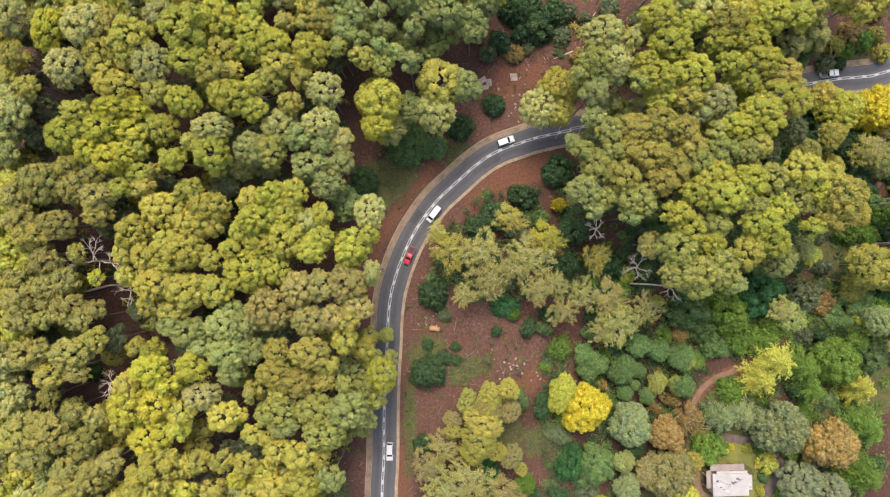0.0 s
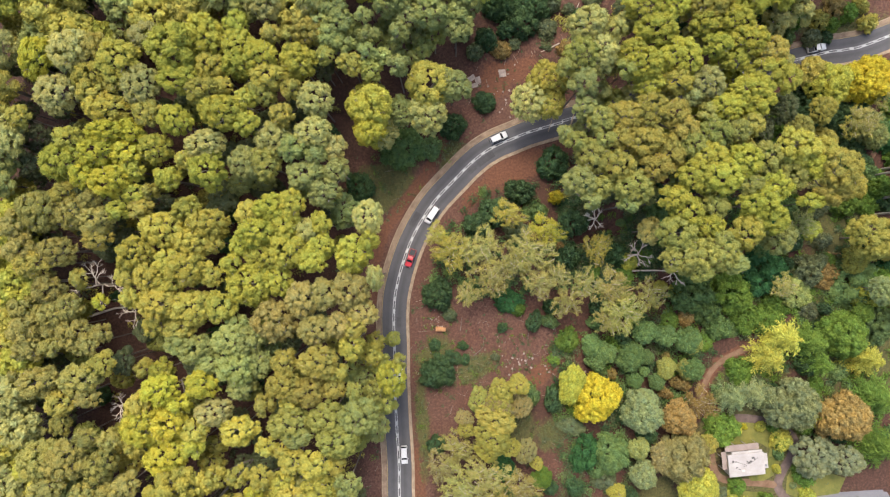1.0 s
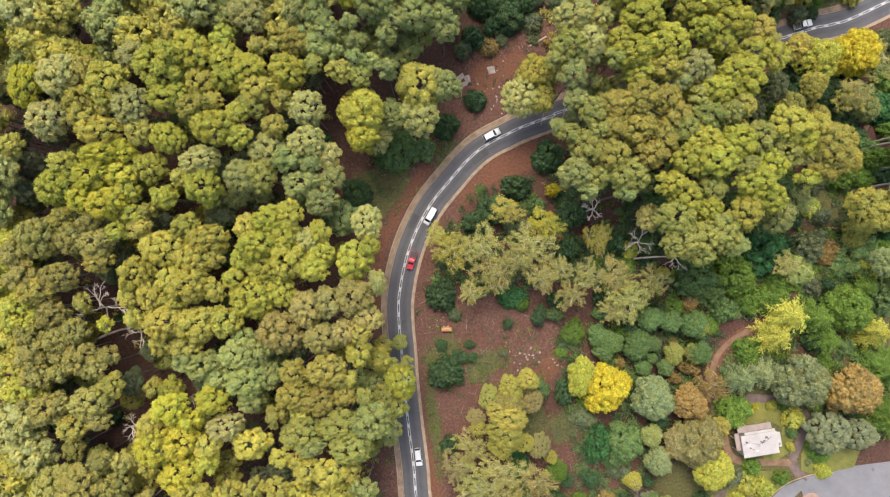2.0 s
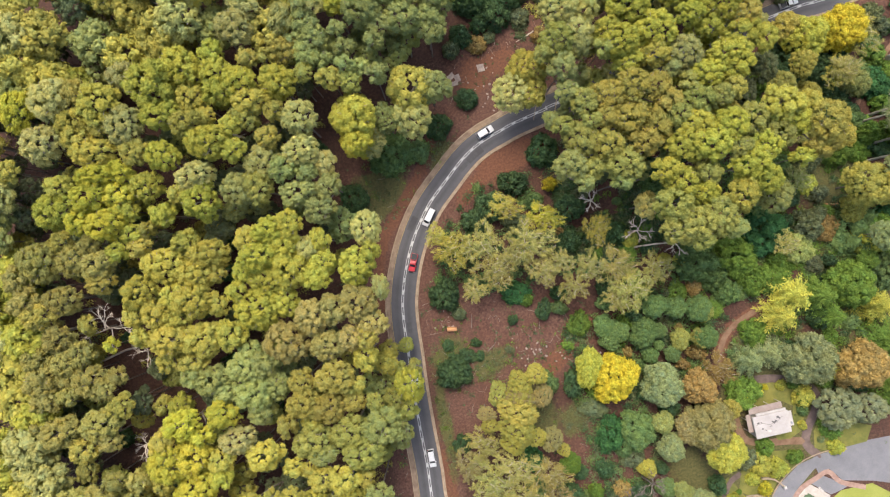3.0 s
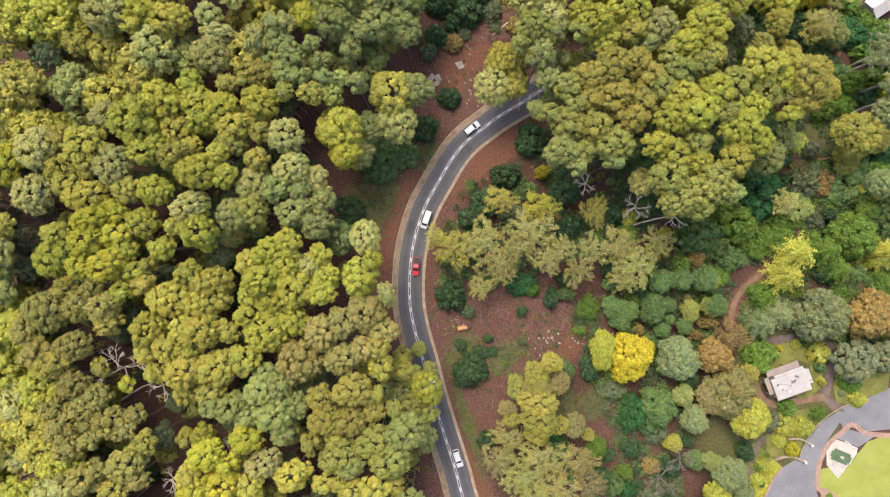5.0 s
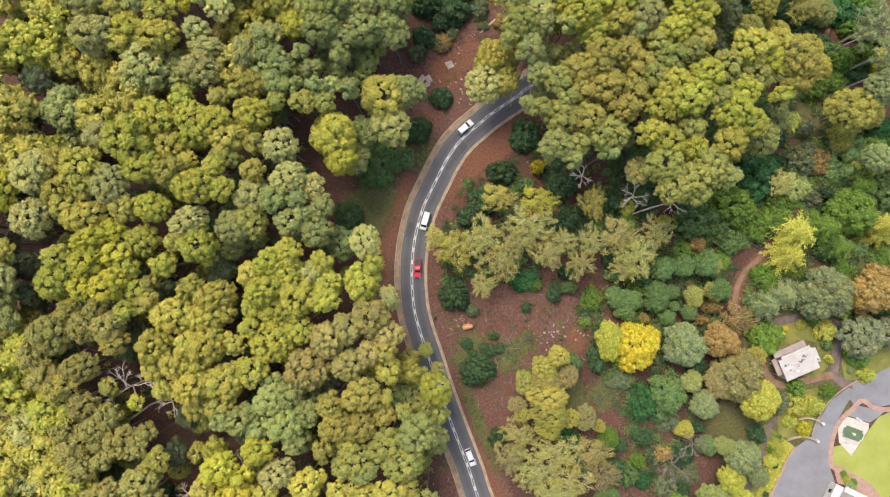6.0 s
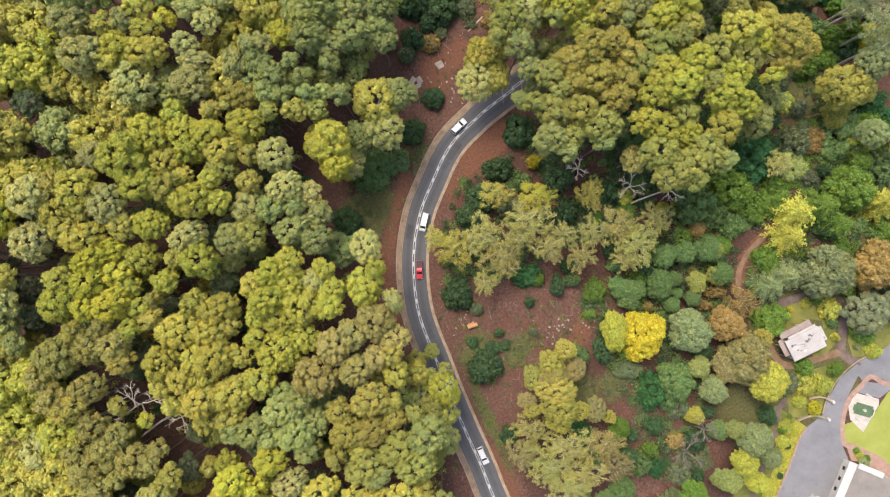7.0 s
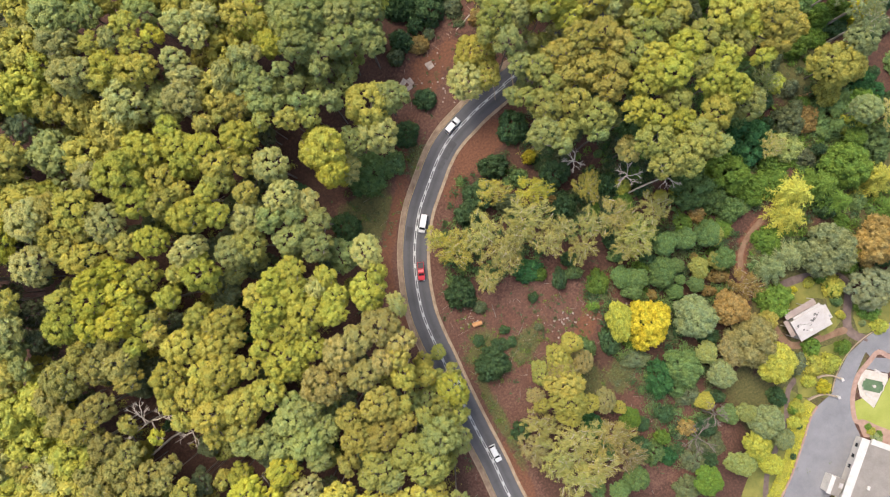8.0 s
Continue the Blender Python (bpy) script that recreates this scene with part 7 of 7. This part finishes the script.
def cut_log(x, y, turn, length, r):
    """A short thick sawn log, orange where the bark is off, with a dark hollow end."""
    log = stand("sawn_log", x, y, "thick sawn orange log with a dark hollow end on red earth", "")
    log.rotation_euler = (0, 0, radians(turn))
    part("trunk", raw_mesh("trunk", *tube([(-length / 2, 0, r), (-length * 0.2, 0.05, r * 1.05), (length * 0.2, 0, r * 0.95), (length / 2, 0, r * 0.9)], [r, r * 1.04, r * 0.95, r * 0.86], 14), LOG_WOOD, True), None, log)
    for x0, rr, mat, name in ((-length / 2 + 0.05, r * 0.97, LOG_WOOD, "sawn_face"), (length / 2 - 0.05, r * 0.84, BARK_DARK, "hollow_end")):
        bm = bmesh.new()
        bmesh.ops.create_cone(bm, cap_ends=True, segments=14, radius1=rr, radius2=rr, depth=0.06, matrix=Matrix.Translation((x0, 0, r * 0.95)) @ Matrix.Rotation(radians(90), 4, "Y"))
        part(name, bm, mat, log)


def rock(x, y, size, label, seed, flat=0.45, group="rocks"):
    """A broken, faceted stone."""
    rng = np.random.default_rng(seed)
    v = STONE_V * (1 + 0.28 * rng.normal(size=(len(STONE_V), 1)).clip(-1, 1)) * np.array([1.0, rng.uniform(0.65, 0.95), flat]) * size
    ob = new("rock", raw_mesh("rock", v, STONE_F, STONE))
    ob.location = (x, y, swell(x, y) + size * flat * 0.35)
    ob.rotation_euler = (rng.uniform(-0.2, 0.2), rng.uniform(-0.2, 0.2), rng.uniform(0, 6.28))
    tagged(ob, label, "rock", group)


def broken_slab(x, y, a, b, turn, tilt, label):
    """A tilted piece of broken concrete."""
    rng = random.Random(int(a * 100 + b * 10))
    bm = bmesh.new()
    box(bm, -a / 2, a / 2, -b / 2, b / 2, 0, 0.22)
    for v in bm.verts:
        v.co += Vector((rng.uniform(-0.18, 0.18), rng.uniform(-0.18, 0.18), 0))
    ob = new("concrete_slab", bm_mesh("concrete_slab", bm, STONE))
    ob.location = (x, y, swell(x, y) + 0.06)
    ob.rotation_euler = (radians(tilt), radians(tilt * 0.6), radians(turn))
    tagged(ob, label, "slab", "broken slabs")


dead_tree(*(-82.9, -2.7), 7.5, 24, 200, 0.8, "bare bleached dead tree with forked branches", 3)
dead_tree(*(-80.9, 6.4), 6.0, 18, 120, 0.5, "bare bleached dead tree with forked branches", 5)
dead_tree(*(-77.1, -9.8), 5.0, 18, 260, 0.5, "bare bleached dead tree with forked branches", 6)
dead_tree(*(-82.0, -32.3), 5.0, 20, 320, 0.8, "bare bleached dead tree with forked branches", 8)
dead_tree(*(49.8, -9.5), 5.0, 9, -3, 10.0, "leaning bleached dead tree beside feathery trees", 9)
dead_tree(*(49.3, -5.4), 5.0, 10, 60, 0.6, "small bleached dead tree with bare twigs", 11)
dead_tree(*(34.4, -75.1), 6.5, 8, 100, 0.9, "bare grey dead tree with forked branches", 12, BARK_TRUNK)
dead_tree(*(40.2, -71.4), 5.0, 8, 30, 0.9, "bare grey dead tree with forked branches", 14, BARK_TRUNK)
dead_tree(*(38.6, 4.8), 4.0, 12, 30, 0.4, "small bleached dead tree with bare twigs", 15)
fallen_log((-98.8, -11.9), (-83.3, -9.6), 0.35, "long grey fallen log on dark forest earth", seed=2)
fallen_log((-54.7, 44.5), (-43.1, 37.6), 0.4, "long grey fallen log on dark forest earth", seed=3)
fallen_log((103.7, -8.2), (112.5, -9.3), 0.32, "pale orange fallen log among bushes", LOG_WOOD, 4)
fallen_log((-115.0, -32.8), (-120.4, -39.0), 0.3, "grey fallen log on dark forest earth", seed=5)
fallen_log((34.9, 53.8), (25.7, 50.7), 0.2, "grey fallen log on red earth", seed=6)
fallen_log((38.0, 59.2), (41.1, 64.6), 0.2, "grey fallen log on red earth", seed=7)
fallen_log((5.6, -29.7), (9.0, -26.9), 0.14, "thin grey fallen log on the clearing", BARK_TRUNK, 8)
fallen_log((2.5, -22.7), (3.2, -18.9), 0.12, "thin grey fallen log on the clearing", BARK_TRUNK, 9)
cut_log(*(-2.8, -21.8), -8, 2.7, 0.68)
broken_slab(*(10.2, 45.8), 2.0, 1.3, 30, 14, "pale broken concrete slab on red earth")
broken_slab(*(11.9, 45.1), 1.7, 1.5, 100, -12, "pale broken concrete slab on red earth")
broken_slab(*(11.0, 43.9), 1.9, 1.0, 10, 9, "pale broken concrete slab on red earth")
broken_slab(*(18.7, 46.7), 1.9, 1.9, 5, 4, "square pale concrete slab on red earth")
for k in range(26):
    rock((21.0, -32.5)[0] + plants.gauss(0, 4.2), (21.0, -32.5)[1] + plants.gauss(0, 2.6), plants.uniform(0.14, 0.42), "small pale stone on the clearing", 40 + k)
for k in range(12):
    rock((-4.9, -19.2)[0] + plants.gauss(0, 1.6), (-4.9, -19.2)[1] + plants.gauss(0, 1.8), plants.uniform(0.12, 0.28), "small pale stone beside the sawn log", 80 + k)
for k in range(16):
    rock((18.7, 42.2)[0] + plants.gauss(0, 3.0), (18.7, 42.2)[1] + plants.gauss(0, 4.5), plants.uniform(0.14, 0.4), "small pale stone on red earth", 120 + k)


def litter_and_weeds():
    """Sticks, weeds and fallen bark strewn over the open ground."""
    rng = np.random.default_rng(21)

    def spread(count, patches, loose=1.0):
        out = []
        while len(out) < count:
            x, y, a, b, turn = patches[rng.integers(len(patches))]
            u, v = rng.normal(0, 0.6 * loose, 2)
            c, s = math.cos(radians(turn)), math.sin(radians(turn))
            px, py = x + u * a * c - v * b * s, y + u * a * s + v * b * c
            if free(px, py, [(999, 999)], 1, 4.8) or (math.hypot(px - FLAT[0][0], py - FLAT[0][1]) > 14 and rng.random() < 0.04):
                out.append((px, py))
        return out

    pieces = []
    for x, y in spread(280, BARE, 1.2):
        a, n = rng.uniform(0, 6.28), rng.uniform(0.4, 2.6)
        z = swell(x, y) + 0.06
        q = (x + math.cos(a) * n, y + math.sin(a) * n)
        pieces.append(tube([(x, y, z), ((x + q[0]) / 2 + rng.normal(0, 0.1), (y + q[1]) / 2, z + 0.1), (*q, swell(*q) + 0.08)], [0.04, 0.035, 0.02], 4))
    tagged(new("sticks", raw_mesh("sticks", *joined(pieces), BARK, True)), "grey fallen sticks strewn on red earth", "sticks", kind="stuff")
    for name, tone, where, count, size, label in (("weeds", "dark", BARE, 420, 0.5, "low dark green weeds on the clearing"), ("grass", "shade", GRASSY, 900, 0.42, "rough olive grass tufts on the slope"), ("shrubbery", "fresh", BARE + GRASSY, 160, 0.7, "low fresh green scrub on red earth")):
        pos, nrm = [], []
        for x, y in spread(count, where, 1.1):
            z, r = swell(x, y), size * rng.uniform(0.5, 1.6)
            for _ in range(int(10 + 22 * r * r)):
                d = rng.normal(0, r * 0.55, 2)
                pos.append((x + d[0], y + d[1], z + 0.05 + abs(rng.normal(0, r * 0.3)) * max(0.2, 1 - np.hypot(*d) / (r * 1.6))))
                nrm.append((d[0] * 0.6, d[1] * 0.6, 0.8))
        v, f = leaf_cards(rng, np.array(pos), np.array(nrm), 0.17 + size * 0.08, 0.4, 0.6)
        place(tagged(new(name, raw_mesh(name, v, f, LEAF_FINE)), label, name, kind="stuff"), (*COLOURS[tone], 1.0))


def undergrowth():
    """Low scrub, too thick to count, over the slope, under the feathery trees and between the trunks."""
    rng = np.random.default_rng(33)
    beds = (("dark", 1050, (0, 1, 2, 5, 6)), ("bluegreen", 760, (0, 1, 3, 6)), ("shade", 1050, (1, 2, 4, 5, 6)), ("fresh", 420, (1, 3)), ("olive", 420, (4, 5)))
    where = ((-4, 46, -14, 16), (40, 112, -46, 22), (30, 62, -10, 12), (62, 120, -62, 12), (-118, -24, -66, 62), (30, 100, 10, 62), (27, 64, -84, -26))
    for tone, count, picks in beds:
        pos, nrm, done = [], [], 0
        while done < count:
            x0, x1, y0, y1 = where[picks[rng.integers(len(picks))]]
            x, y = rng.uniform(x0, x1), rng.uniform(y0, y1)
            if noise.noise((x * 0.09, y * 0.09, 5.0 + count)) < -0.02 or not free(x, y, [(999, 999)], 1, 7.5) or min(math.hypot(x - q[0], y - q[1]) for q in FOOT_TRACK[::2]) < 2.6:
                continue
            done += 1
            r, z = rng.uniform(0.7, 1.9), swell(x, y)
            n = int(22 + 16 * r * r)
            d = rng.normal(0, r * 0.5, (n, 2))
            up = np.maximum(0.1, r * 0.8 * np.sqrt(np.maximum(0.02, 1 - (np.hypot(d[:, 0], d[:, 1]) / (r * 1.3)) ** 2)))
            pos.append(np.column_stack([x + d[:, 0], y + d[:, 1], z + up * rng.uniform(0.75, 1.05, n)]))
            nrm.append(np.column_stack([d / r * 0.9, np.full(n, 0.8)]))
        v, f = leaf_cards(rng, np.concatenate(pos), np.concatenate(nrm), 0.27, 0.5, 0.45)
        place(tagged(new("undergrowth", raw_mesh("undergrowth", v, f, LEAF_FINE)), WORDS[tone] + " low scrub on red forest earth", "undergrowth", kind="stuff"), (*COLOURS[tone], 1.0))


def bank_tufts():
    """Low tufts on the grass bank by the car park."""
    rng = np.random.default_rng(51)
    side = across(PARK_EDGE)
    pos = []
    for _ in range(420):
        i = rng.integers(2, len(PARK_EDGE) - 1)
        p = PARK_EDGE[i] + side[i] * rng.uniform(0.6, 3.8)
        n, r = rng.integers(8, 22), rng.uniform(0.25, 0.6)
        d = rng.normal(0, r * 0.6, (n, 2))
        pos.append(np.column_stack([p + d, 0.18 + rng.uniform(0.05, 0.5, n) * r]))
    pos = np.concatenate(pos)
    v, f = leaf_cards(rng, pos, np.tile([0.0, 0.0, 0.7], (len(pos), 1)), 0.2, 0.4, 0.6)
    place(tagged(new("tufts", raw_mesh("tufts", v, f, LEAF_FINE)), "bright yellow-green tufts on the grass bank", "grass", kind="stuff"), (*COLOURS["yellow"], 1.0))


litter_and_weeds()
undergrowth()
bank_tufts()
